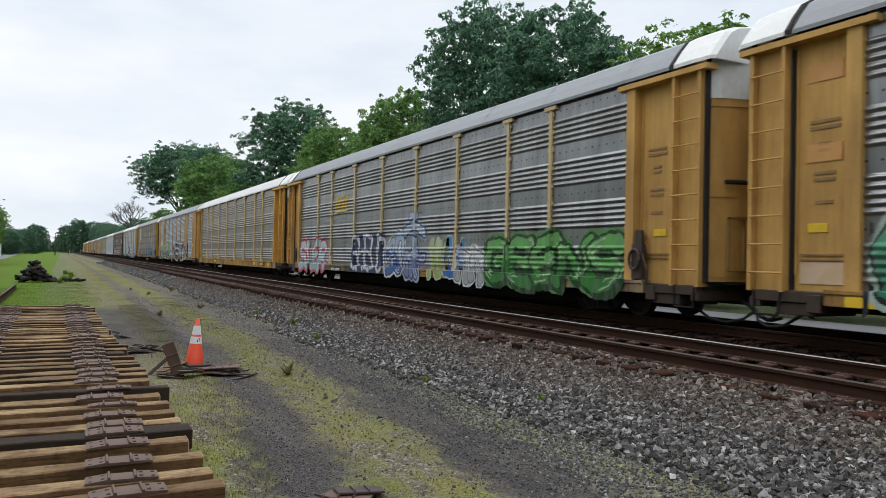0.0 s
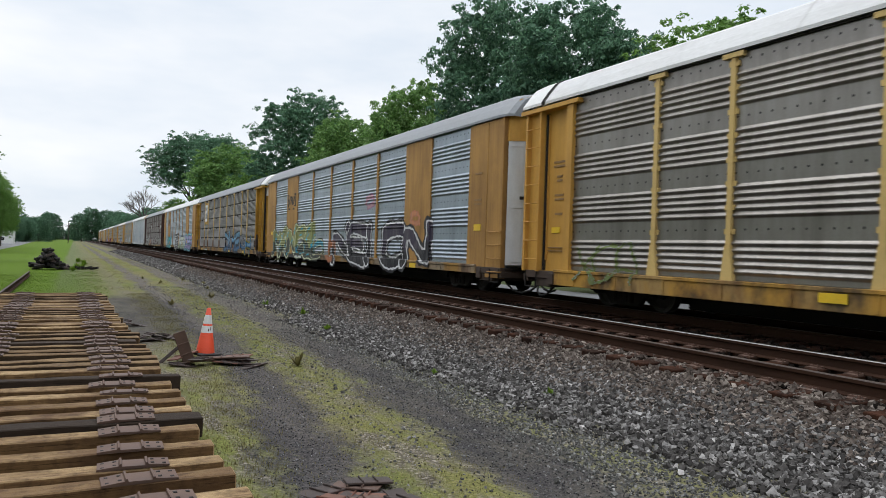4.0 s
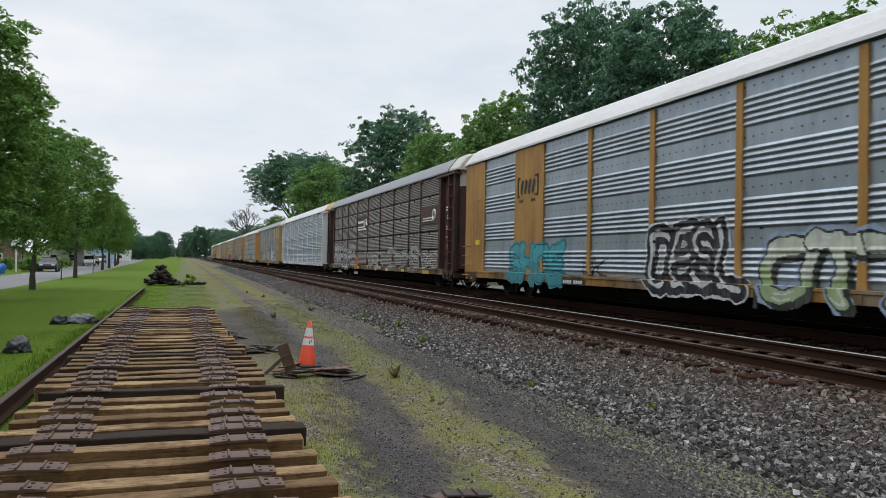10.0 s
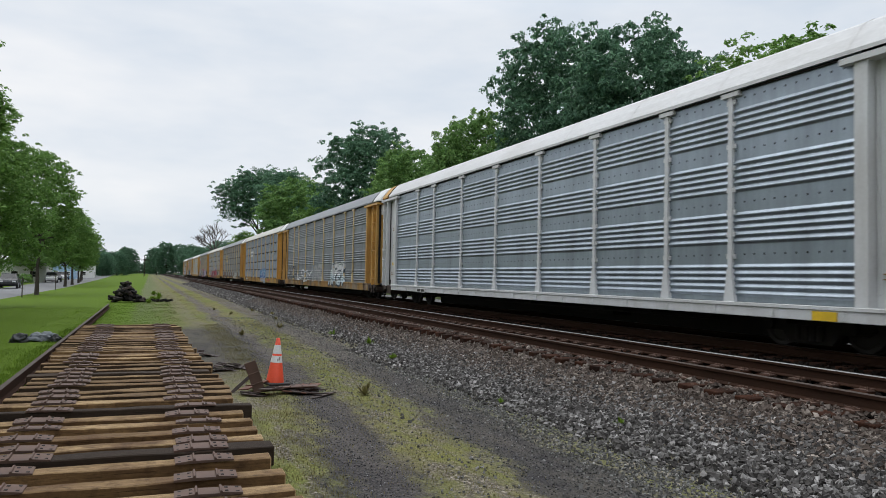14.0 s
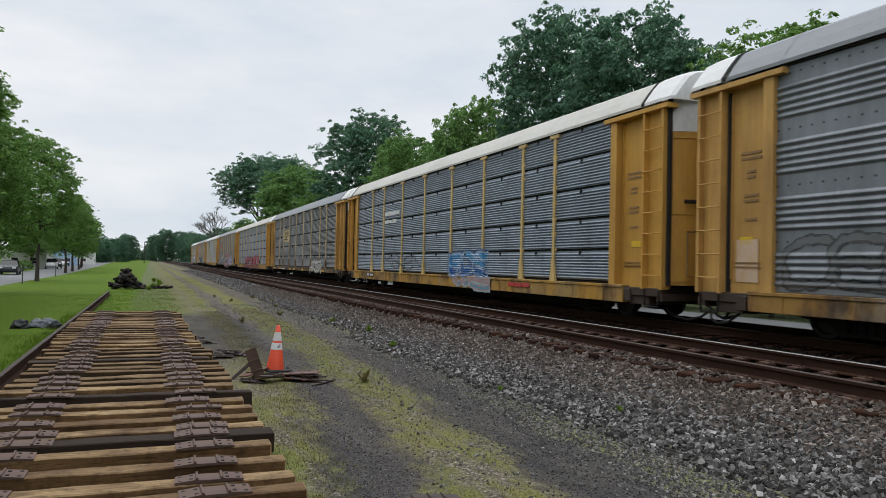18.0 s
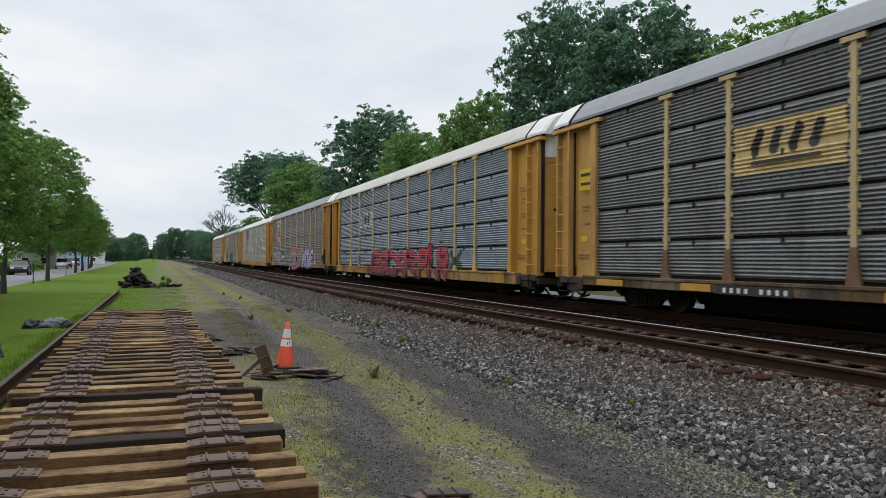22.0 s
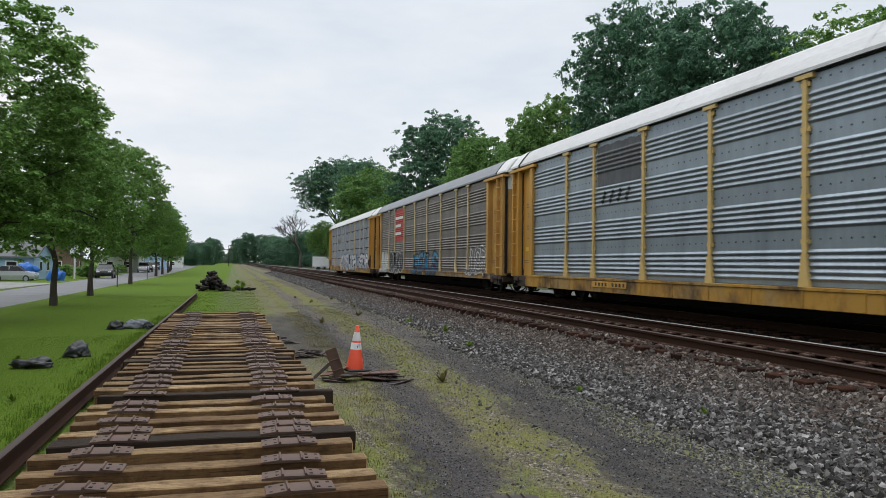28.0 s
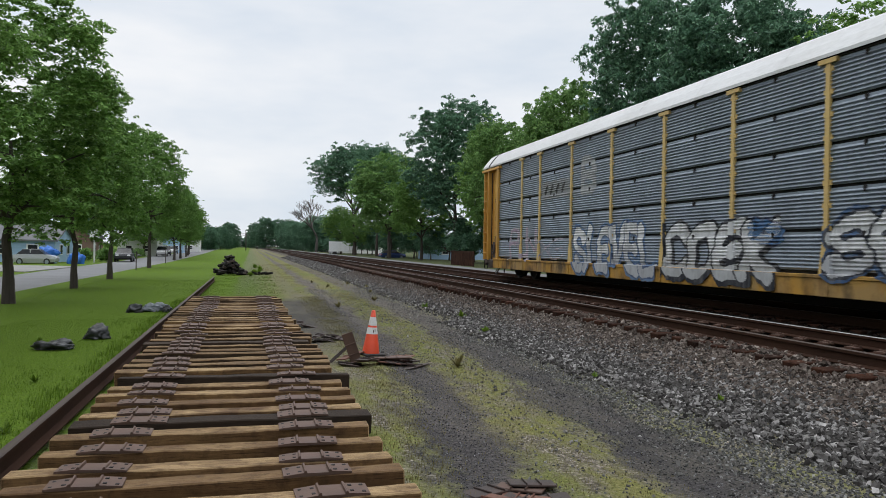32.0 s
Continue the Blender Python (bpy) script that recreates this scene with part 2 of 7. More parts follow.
def wood_material(name, lo, hi, dark, amount=0.6, spec=0.22):
    """Rough-sawn timber: long grain, dirt in blotches at two sizes, splits, each piece with its own tone."""
    m = Nodes(name)
    grain = m.noise(3.0, m.where((1.2, 14, 14)), 6, 0.75)
    rnd = m.n.new("ShaderNodeObjectInfo").outputs["Random"]
    offset = m.n.new("ShaderNodeVectorMath")
    offset.operation = "ADD"
    m.link(m.where((1, 1.6, 1)), offset.inputs[0])
    spread = m.n.new("ShaderNodeCombineXYZ")
    far = m.n.new("ShaderNodeMath")
    far.operation = "MULTIPLY"
    m.link(rnd, far.inputs[0])
    far.inputs[1].default_value = 57.0
    m.link(far.outputs[0], spread.inputs[0])
    m.link(spread.outputs[0], offset.inputs[1])
    blot = m.noise(1.5, offset.outputs[0], 5, 0.65)
    small = m.noise(7.0, offset.outputs[0], 5, 0.7)
    col = m.mix(m.ramp(grain, [(0.3, (0, 0, 0)), (0.72, (1, 1, 1))]), lo, hi)
    col = m.mix(m.ramp(rnd, [(0.0, (0, 0, 0)), (0.35, (0.1,) * 3), (0.7, (0.35,) * 3), (1.0, (0.8,) * 3)]), col, shade(lo, 0.9))
    col = m.mix(m.ramp(blot, [(0.42, (0, 0, 0)), (0.64, (amount,) * 3)]), col, shade(dark, 1.7))
    col = m.mix(m.ramp(small, [(0.5, (0, 0, 0)), (0.68, (0.8 * amount,) * 3)]), col, dark)
    split = m.noise(5.0, m.where((0.5, 22, 22)), 3, 0.5)
    col = m.mix(m.ramp(split, [(0.60, (0, 0, 0)), (0.68, (0.75,) * 3)]), col, shade(dark, 0.6))
    m.bump(m.mix(0.4, grain, small), 0.6, 0.014)
    return m.done(m.mix(1.0, col, (0.8, 0.8, 0.8), "MULTIPLY"), 0.85, 0.0, spec)


M["tie_light"] = wood_material("tie_tan_wood", (0.19, 0.108, 0.046), (0.76, 0.54, 0.29), (0.075, 0.04, 0.02), 0.9)
# darker side copy of the tie wood, shade on upright faces put into colour
M["tie_light_side"] = wood_material("tie_shaded_side", (0.13, 0.066, 0.026), (0.42, 0.25, 0.11), (0.04, 0.02, 0.01), 0.8)
M["tie_light_end"] = wood_material("tie_sawn_end", (0.42, 0.27, 0.13), (0.80, 0.58, 0.34), (0.14, 0.08, 0.04), 0.6)
M["tie_brown_end"] = wood_material("tie_brown_sawn_end", (0.22, 0.13, 0.06), (0.46, 0.30, 0.16), (0.08, 0.045, 0.025), 0.6)
# the brown ties' side copy, darkened for shade in the same way
M["tie_brown_side"] = wood_material("tie_brown_shaded_side", (0.05, 0.03, 0.016), (0.14, 0.085, 0.042), (0.022, 0.014, 0.009), 0.9)
M["tie_dark"] = wood_material("tie_creosoted_wood", (0.036, 0.023, 0.015), (0.125, 0.083, 0.055), (0.018, 0.012, 0.009))
M["tie_brown"] = wood_material("tie_brown_wood", (0.18, 0.105, 0.05), (0.46, 0.31, 0.16), (0.05, 0.03, 0.018))
M["tie_track"] = wood_material("track_tie_weathered", (0.017, 0.0105, 0.008), (0.045, 0.027, 0.02), (0.066, 0.028, 0.017), 0.6, 0.04)
M["plate"] = worn("tie_plate_rusty_steel", (0.125, 0.072, 0.052), (0.048, 0.030, 0.024), 0.65, 0.65, 0.2, scale=3)
M["plate_red"] = worn("scrap_plate_rust_red", (0.17, 0.075, 0.05), (0.06, 0.035, 0.028), 0.6, 0.7, 0.2, scale=3)
M["plate_dark"] = worn("scrap_plate_dark", (0.05, 0.036, 0.032), (0.10, 0.055, 0.04), 0.5, 0.65, 0.2, scale=4)
M["gravel_rut"] = stone_material("rut_gravel", (0.018, 0.018, 0.020), (0.07, 0.07, 0.074), (0.40, 0.40, 0.40), 30)
# oily stone, its colour deepened further for shade at the train
M["ballast_dark"] = stone_material("ballast_oily_shaded", (0.008, 0.0062, 0.0053), (0.019, 0.0145, 0.012), (0.055, 0.043, 0.036), 20, 0.95, 0.05)
M["rail_rust"] = worn("rail_rusty_brown", (0.045, 0.023, 0.015), (0.020, 0.013, 0.010), 0.5, 0.9, 0.0, scale=1.5, stretch=(3, 0.6, 3), spec=0.08)
M["rail_head"] = worn("rail_head_polished", (0.26, 0.26, 0.255), (0.15, 0.135, 0.12), 0.5, 0.36, 0.9, stretch=(3, 0.3, 3))
M["rail_head_dull"] = worn("rail_head_dull", (0.06, 0.040, 0.030), (0.036, 0.024, 0.019), 0.4, 0.7, 0.15, stretch=(3, 0.3, 3))
M["ballast"] = stone_material("ballast_stone", (0.040, 0.036, 0.034), (0.165, 0.152, 0.142), (0.56, 0.535, 0.515), 20)
M["ballast_rusty"] = stone_material("ballast_rust_dusted", (0.07, 0.052, 0.042), (0.18, 0.142, 0.12), (0.44, 0.38, 0.33), 20)
M["gravel"] = stone_material("road_gravel", (0.075, 0.073, 0.068), (0.20, 0.195, 0.182), (0.46, 0.45, 0.43), 30)
M["bark"] = worn("bark", (0.065, 0.052, 0.042), (0.03, 0.024, 0.02), 0.6, 0.9, scale=3, stretch=(4, 4, 0.6), bump=0.6)
M["deadwood"] = worn("dead_wood", (0.085, 0.074, 0.066), (0.05, 0.043, 0.038), 0.5, 0.9, scale=2)


def leaf_material(name, dark, mid, light, thinness=0.36):
    m = Nodes(name)
    rnd = m.n.new("ShaderNodeNewGeometry").outputs["Random Per Island"]
    col = m.ramp(rnd, [(0.0, dark), (0.6, mid), (1.0, light)])
    patch = m.noise(0.35, m.where(), 3)
    col = m.mix(m.ramp(patch, [(0.38, (0, 0, 0)), (0.7, (0.4,) * 3)]), col, shade(light, 0.8))
    mat_ = m.done(col, 0.55, 0.0, 0.25)
    thin = m.add("ShaderNodeBsdfTranslucent")
    m.link(col, thin.inputs["Color"])
    both = m.add("ShaderNodeMixShader", Fac=thinness)
    m.link(m.bsdf.outputs[0], both.inputs[1])
    m.link(thin.outputs[0], both.inputs[2])
    m.link(both.outputs[0], m.out.inputs[0])
    return mat_


M["leaf_street"] = leaf_material("leaves_street_green", (0.07, 0.145, 0.032), (0.155, 0.30, 0.068), (0.27, 0.44, 0.12), 0.40)
M["leaf_deep"] = leaf_material("leaves_deep_green", (0.040, 0.092, 0.060), (0.098, 0.21, 0.128), (0.19, 0.345, 0.20), 0.38)
M["leaf_fresh"] = leaf_material("leaves_fresh_green", (0.07, 0.15, 0.045), (0.16, 0.30, 0.085), (0.27, 0.44, 0.135), 0.40)
M["grass"] = leaf_material("grass_blades", (0.07, 0.13, 0.013), (0.125, 0.21, 0.021), (0.19, 0.285, 0.038), 0.4)
M["grass_dry"] = leaf_material("grass_dry_blades", (0.115, 0.097, 0.042), (0.17, 0.152, 0.056), (0.26, 0.225, 0.10), 0.2)


DRIFT = ((0.0, -0.1), (5.5, 0.0), (10.0, 0.45), (19.0, 0.75), (40.0, 0.9), (80.0, 0.9))


def drift(y):
    """How far the access track has borne off to the right."""
    return np.interp(y, [a for a, _ in DRIFT], [b for _, b in DRIFT])


def ground_material():
    """Lawn, dirt under the ties, wheel ruts, a grassy middle strip and gravel, in long uneven bands."""
    m = Nodes("ground_lawn_gravel_bands")
    pos = m.n.new("ShaderNodeNewGeometry").outputs["Position"]
    sep = m.n.new("ShaderNodeSeparateXYZ")
    m.link(pos, sep.inputs[0])
    v = m.where((1, 1, 1), True)
    along = m.where((1, 0.35, 1), True)
    wob = m.noise(1.1, along, 5, 0.65)
    wig = m.n.new("ShaderNodeMath")
    wig.operation = "MULTIPLY_ADD"
    m.link(wob, wig.inputs[0])
    wig.inputs[1].default_value, wig.inputs[2].default_value = 1.3, -0.55
    # the access track bears off to the right as it runs on
    along_y = m.n.new("ShaderNodeMapRange")
    along_y.inputs["From Min"].default_value, along_y.inputs["From Max"].default_value = 0.0, 80.0
    m.link(sep.outputs["Y"], along_y.inputs["Value"])
    bear = m.ramp(along_y.outputs["Result"], [(y / 80, (0.1 + d,) * 3) for y, d in DRIFT])
    shifted = m.n.new("ShaderNodeMath")
    shifted.operation = "SUBTRACT"
    m.link(wig.outputs[0], shifted.inputs[0])
    m.link(bear, shifted.inputs[1])
    ragged = m.n.new("ShaderNodeMath")
    ragged.operation = "MULTIPLY_ADD"
    m.link(m.noise(6.5, m.where((1, 0.7, 1), True), 5, 0.75), ragged.inputs[0])
    ragged.inputs[1].default_value = 0.9
    m.link(shifted.outputs[0], ragged.inputs[2])
    level = m.n.new("ShaderNodeMath")
    level.operation = "SUBTRACT"
    m.link(ragged.outputs[0], level.inputs[0])
    level.inputs[1].default_value = 0.45
    moved = m.n.new("ShaderNodeMath")
    m.link(sep.outputs["X"], moved.inputs[0])
    m.link(level.outputs[0], moved.inputs[1])
    span = m.n.new("ShaderNodeMapRange")
    span.inputs["From Min"].default_value, span.inputs["From Max"].default_value = -3.0, 7.0
    m.link(moved.outputs[0], span.inputs["Value"])
    p = lambda x: (x + 3.0) / 10.0
    g, k = (1.0,) * 3, (0.0,) * 3
    grassy = m.ramp(span.outputs["Result"], [(p(-1.7), g), (p(-1.3), shade(g, 0.35)), (p(0.8), shade(g, 0.55)), (p(1.1), g), (p(1.35), shade(g, 0.85)),
                                             (p(1.6), k), (p(2.0), k), (p(2.35), shade(g, 0.9)), (p(2.95), shade(g, 0.95)), (p(3.2), shade(g, 0.04)), (p(3.9), shade(g, 0.04)), (p(4.25), shade(g, 0.68)), (p(4.9), shade(g, 0.5)), (p(5.5), k)])
    dark = m.ramp(span.outputs["Result"], [(p(1.25), k), (p(1.5), g), (p(2.1), g), (p(2.4), k), (p(3.0), k), (p(3.15), g), (p(3.95), g), (p(4.2), k)])
    # further on the near rut runs right along the tie ends
    tie_side = m.ramp(span.outputs["Result"], [(p(-0.1), k), (p(0.25), g), (p(1.75), g), (p(2.1), k)])
    later = m.n.new("ShaderNodeMapRange")
    later.inputs["From Min"].default_value, later.inputs["From Max"].default_value = 11.5, 15.5
    m.link(sep.outputs["Y"], later.inputs["Value"])
    until = m.n.new("ShaderNodeMapRange")
    until.inputs["From Min"].default_value, until.inputs["From Max"].default_value = 27.5, 24.0
    m.link(sep.outputs["Y"], until.inputs["Value"])
    tie_side = m.mix(1.0, tie_side, m.mix(1.0, later.outputs["Result"], until.outputs["Result"], "MULTIPLY"), "MULTIPLY")
    # the ruts are driven darkest where the vehicles turn in
    fade = m.n.new("ShaderNodeMapRange")
    for key, val in (("From Min", 9.0), ("From Max", 24.0), ("To Min", 1.0), ("To Max", 0.45)):
        fade.inputs[key].default_value = val
    m.link(sep.outputs["Y"], fade.inputs["Value"])
    dark = m.mix(1.0, dark, fade.outputs["Result"], "MULTIPLY")
    dark = m.mix(1.0, dark, tie_side, "LIGHTEN")
    grassy = m.mix(1.0, grassy, m.mix(1.0, (1, 1, 1), m.mix(1.0, tie_side, (0.8, 0.8, 0.8), "MULTIPLY"), "SUBTRACT"), "MULTIPLY")
    # gravel
    peb = m.add("ShaderNodeTexVoronoi", Scale=36.0)
    m.link(v, peb.inputs["Vector"])
    grain = m.ramp(peb.outputs["Distance"], [(0.0, (1, 1, 1)), (0.7, (0.25, 0.25, 0.25))])
    cell = m.n.new("ShaderNodeSeparateColor")
    m.link(peb.outputs["Color"], cell.inputs[0])
    tint = m.ramp(m.mix(0.35, cell.outputs[0], m.noise(9, v, 4)), [(0.15, (0.078, 0.072, 0.063)), (0.5, (0.215, 0.202, 0.18)), (0.72, (0.345, 0.328, 0.298)), (0.92, (0.58, 0.56, 0.52))])
    gravel = m.mix(0.8, tint, m.mix(1.0, tint, grain, "MULTIPLY"))
    patches = m.noise(1.6, along, 5)
    gravel = m.mix(m.ramp(patches, [(0.4, (0, 0, 0)), (0.7, (0.5,) * 3)]), gravel, (0.17, 0.165, 0.145))
    wet = m.mix(m.ramp(m.noise(46, v, 5, 0.75), [(0.36, (0, 0, 0)), (0.66, (1, 1, 1))]), (0.008, 0.0085, 0.011), (0.082, 0.083, 0.09))
    gravel = m.mix(m.mix(1.0, dark, m.ramp(patches, [(0.32, (1, 1, 1)), (0.68, (0.62,) * 3)]), "MULTIPLY"), gravel, wet)
    # grass
    blade = m.noise(30, m.where((1, 1, 1), True), 4, 0.75)
    lawn = m.ramp(blade, [(0.3, (0.066, 0.115, 0.011)), (0.55, (0.125, 0.205, 0.019)), (0.75, (0.20, 0.295, 0.035))])
    large = m.noise(0.25, v, 4)
    lawn = m.mix(m.ramp(large, [(0.4, (0, 0, 0)), (0.7, (0.45,) * 3)]), lawn, (0.105, 0.17, 0.014))
    dry = m.ramp(blade, [(0.3, (0.11, 0.104, 0.036)), (0.55, (0.25, 0.23, 0.088)), (0.75, (0.42, 0.38, 0.17))])
    rightward = m.n.new("ShaderNodeMapRange")
    rightward.inputs["From Min"].default_value, rightward.inputs["From Max"].default_value = 0.1, 1.25
    m.link(sep.outputs["X"], rightward.inputs["Value"])
    soil = m.noise(2.3, along, 5, 0.7)
    dry = m.mix(m.ramp(soil, [(0.46, (0, 0, 0)), (0.62, (0.6,) * 3)]), dry, m.mix(blade, (0.10, 0.082, 0.055), (0.23, 0.19, 0.13)))
    green = m.mix(rightward.outputs["Result"], lawn, m.mix(m.ramp(m.noise(0.5, along, 3), [(0.36, (0.1,) * 3), (0.58, (0.8,) * 3)]), dry, m.mix(0.55, lawn, dry)))
    breakup = m.noise(3.2, along, 6, 0.75)
    cover = m.mix(1.0, grassy, m.ramp(breakup, [(0.40, (0.12,) * 3), (0.56, (1.2,) * 3)]), "MULTIPLY")
    beyond = m.n.new("ShaderNodeMapRange")
    beyond.inputs["From Min"].default_value, beyond.inputs["From Max"].default_value = 18.1, 18.6
    m.link(sep.outputs["X"], beyond.inputs["Value"])
    leftward = m.n.new("ShaderNodeMapRange")
    leftward.inputs["From Min"].default_value, leftward.inputs["From Max"].default_value = -1.45, -1.9
    m.link(sep.outputs["X"], leftward.inputs["Value"])
    # beyond the ties the lawn closes in, and the strips grow over
    onward = m.n.new("ShaderNodeMapRange")
    onward.inputs["From Min"].default_value, onward.inputs["From Max"].default_value = 24.4, 25.6
    m.link(sep.outputs["Y"], onward.inputs["Value"])
    inside = m.n.new("ShaderNodeMapRange")
    inside.inputs["From Min"].default_value, inside.inputs["From Max"].default_value = 0.7, 0.2
    m.link(moved.outputs[0], inside.inputs["Value"])
    cover = m.mix(m.mix(1.0, onward.outputs["Result"], inside.outputs["Result"], "MULTIPLY"), cover, (1.0, 1.0, 1.0))
    away = m.n.new("ShaderNodeMapRange")
    away.inputs["From Min"].default_value, away.inputs["From Max"].default_value = 16.0, 45.0
    m.link(sep.outputs["Y"], away.inputs["Value"])
    cover = m.mix(m.mix(1.0, away.outputs["Result"], (0.9, 0.9, 0.9), "MULTIPLY"), cover, m.mix(1.0, grassy, (1.15, 1.15, 1.15), "MULTIPLY"))
    cover = m.mix(leftward.outputs["Result"], cover, (1.0, 1.0, 1.0))
    cover = m.mix(beyond.outputs["Result"], cover, (0.8, 0.8, 0.8))
    green = m.mix(beyond.outputs["Result"], green, m.mix(0.55, lawn, (0.05, 0.046, 0.036)))
    # the oily bed of both tracks, its colour deepened for shade under the train
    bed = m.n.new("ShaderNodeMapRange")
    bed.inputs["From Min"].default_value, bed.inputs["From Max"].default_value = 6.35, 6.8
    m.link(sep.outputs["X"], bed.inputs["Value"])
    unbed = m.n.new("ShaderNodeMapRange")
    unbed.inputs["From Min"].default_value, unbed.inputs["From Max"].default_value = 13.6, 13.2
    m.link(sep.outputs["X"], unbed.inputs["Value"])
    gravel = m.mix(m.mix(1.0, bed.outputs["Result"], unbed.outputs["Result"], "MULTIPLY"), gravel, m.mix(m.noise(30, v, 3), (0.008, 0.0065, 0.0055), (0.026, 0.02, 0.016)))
    # ground below the ballast is darkened so gaps between stones look shaded
    shoulder = m.n.new("ShaderNodeMapRange")
    shoulder.inputs["From Min"].default_value, shoulder.inputs["From Max"].default_value = 4.7, 5.6
    m.link(moved.outputs[0], shoulder.inputs["Value"])
    gravel = m.mix(m.mix(1.0, shoulder.outputs["Result"], m.mix(1.0, (1, 1, 1), bed.outputs["Result"], "SUBTRACT"), "MULTIPLY"), gravel, m.ramp(m.noise(24, v, 3), [(0.35, (0.034, 0.030, 0.027)), (0.55, (0.09, 0.082, 0.074)), (0.7, (0.19, 0.175, 0.16))]))
    col = m.mix(cover, m.mix(1.0, gravel, (1.16, 1.06, 1.0), "MULTIPLY"), m.mix(1.0, green, (0.8, 0.8, 0.8), "MULTIPLY"))
    m.bump(m.mix(0.5, blade, peb.outputs["Distance"]), 0.7, 0.03)
    return m.done(col, 0.92, 0.0, 0.1)


M["ground"] = ground_material()


def asphalt_material(name, c):
    m = Nodes(name)
    v = m.where((1, 1, 1), True)
    col = m.mix(m.noise(60, v, 3), shade(c, 0.75), shade(c, 1.25))
    col = m.mix(m.ramp(m.noise(0.5, v, 4), [(0.4, (0, 0, 0)), (0.7, (0.4,) * 3)]), col, shade(c, 0.65))
    m.bump(m.noise(80, v, 3), 0.2, 0.01)
    return m.done(col, 0.85)


M["street"] = asphalt_material("street_worn_asphalt", (0.20, 0.20, 0.205))
M["far_road"] = asphalt_material("far_road_asphalt", (0.20, 0.20, 0.205))
M["concrete"] = asphalt_material("concrete_light", (0.27, 0.265, 0.25))

# ---- building blocks ----
RAIL_Z = 0.69
TRACK_NEAR, TRACK_TRAIN = 7.8, 11.8


def part(name, bm, material, parent=None, label=""):
    """Links a bmesh as one mesh object, under a thing or a part when given."""
    me = bm if isinstance(bm, bpy.types.Mesh) else bpy.data.meshes.new(name)
    if not isinstance(bm, bpy.types.Mesh):
        bm.to_mesh(me)
        bm.free()
    for mt in material if isinstance(material, (list, tuple)) else [material]:
        if len(me.materials) < (len(material) if isinstance(material, (list, tuple)) else 1):
            me.materials.append(mt)
    ob = new(name, me)
    if parent is not None:
        ob.parent = parent
    if label:
        ob["label"] = label
    return ob


def box(bm, x0, x1, y0, y1, z0, z1, bevel=0.0):
    r = bmesh.ops.create_cube(bm, size=1.0, matrix=Matrix.Translation(((x0 + x1) / 2, (y0 + y1) / 2, (z0 + z1) / 2)) @ Matrix.Diagonal((abs(x1 - x0), abs(y1 - y0), abs(z1 - z0), 1)))
    if bevel:
        es = list({e for v in r["verts"] for e in v.link_edges})
        bmesh.ops.bevel(bm, geom=es, offset=bevel, segments=1, affect="EDGES")
    return bm


def boxes(*dims, bevel=0.0):
    bm = bmesh.new()
    for d in dims:
        box(bm, *d, bevel=bevel)
    return bm


def tube(bm, pts, radii, sides=8):
    """A tapered tube along points."""
    rings = []
    for i, p in enumerate(pts):
        p = Vector(p)
        a = Vector(pts[max(i - 1, 0)])
        b = Vector(pts[min(i + 1, len(pts) - 1)])
        d = (b - a).normalized()
        u = d.orthogonal().normalized()
        if rings:
            u = (rings[-1][1] - d * rings[-1][1].dot(d)).normalized()
        w = d.cross(u)
        r = radii[i] if isinstance(radii, (list, tuple)) else radii
        rings.append(([bm.verts.new(p + r * (math.cos(2 * math.pi * k / sides) * u + math.sin(2 * math.pi * k / sides) * w)) for k in range(sides)], u))
    for (a, _), (b, _) in zip(rings, rings[1:]):
        for k in range(sides):
            bm.faces.new((a[k], a[(k + 1) % sides], b[(k + 1) % sides], b[k]))
    bm.faces.new(rings[0][0][::-1])
    bm.faces.new(rings[-1][0])
    return bm


def extrude_y(bm, prof, y0, y1, closed=True, caps=True):
    """Sweeps an (x, z) outline along y."""
    a = [bm.verts.new((x, y0, z)) for x, z in prof]
    b = [bm.verts.new((x, y1, z)) for x, z in prof]
    n = len(prof)
    for i in range(n if closed else n - 1):
        j = (i + 1) % n
        bm.faces.new((a[i], a[j], b[j], b[i]))
    if closed and caps:
        bm.faces.new(a[::-1])
        bm.faces.new(b)
    return bm


def mesh_of(name, verts, faces, mats, smooth=False):
    """A mesh out of numpy arrays: faces is n x 3 or n x 4."""
    me = bpy.data.meshes.new(name)
    verts, faces = np.asarray(verts, np.float32), np.asarray(faces, np.int32)
    k = faces.shape[1]
    me.vertices.add(len(verts))
    me.vertices.foreach_set("co", verts.ravel())
    me.loops.add(faces.size)
    me.loops.foreach_set("vertex_index", faces.ravel())
    me.polygons.add(len(faces))
    me.polygons.foreach_set("loop_start", np.arange(0, faces.size, k, dtype=np.int32))
    me.update(calc_edges=True)
    for mt in mats:
        me.materials.append(mt)
    me.polygons.foreach_set("use_smooth", np.full(len(faces), smooth))
    return me


def empty(name, m, label, category, group="", kind=""):
    ob = new(name)
    ob.empty_display_size = 0.2
    ob.matrix_basis = m
    return tagged(ob, label, category, group, kind)


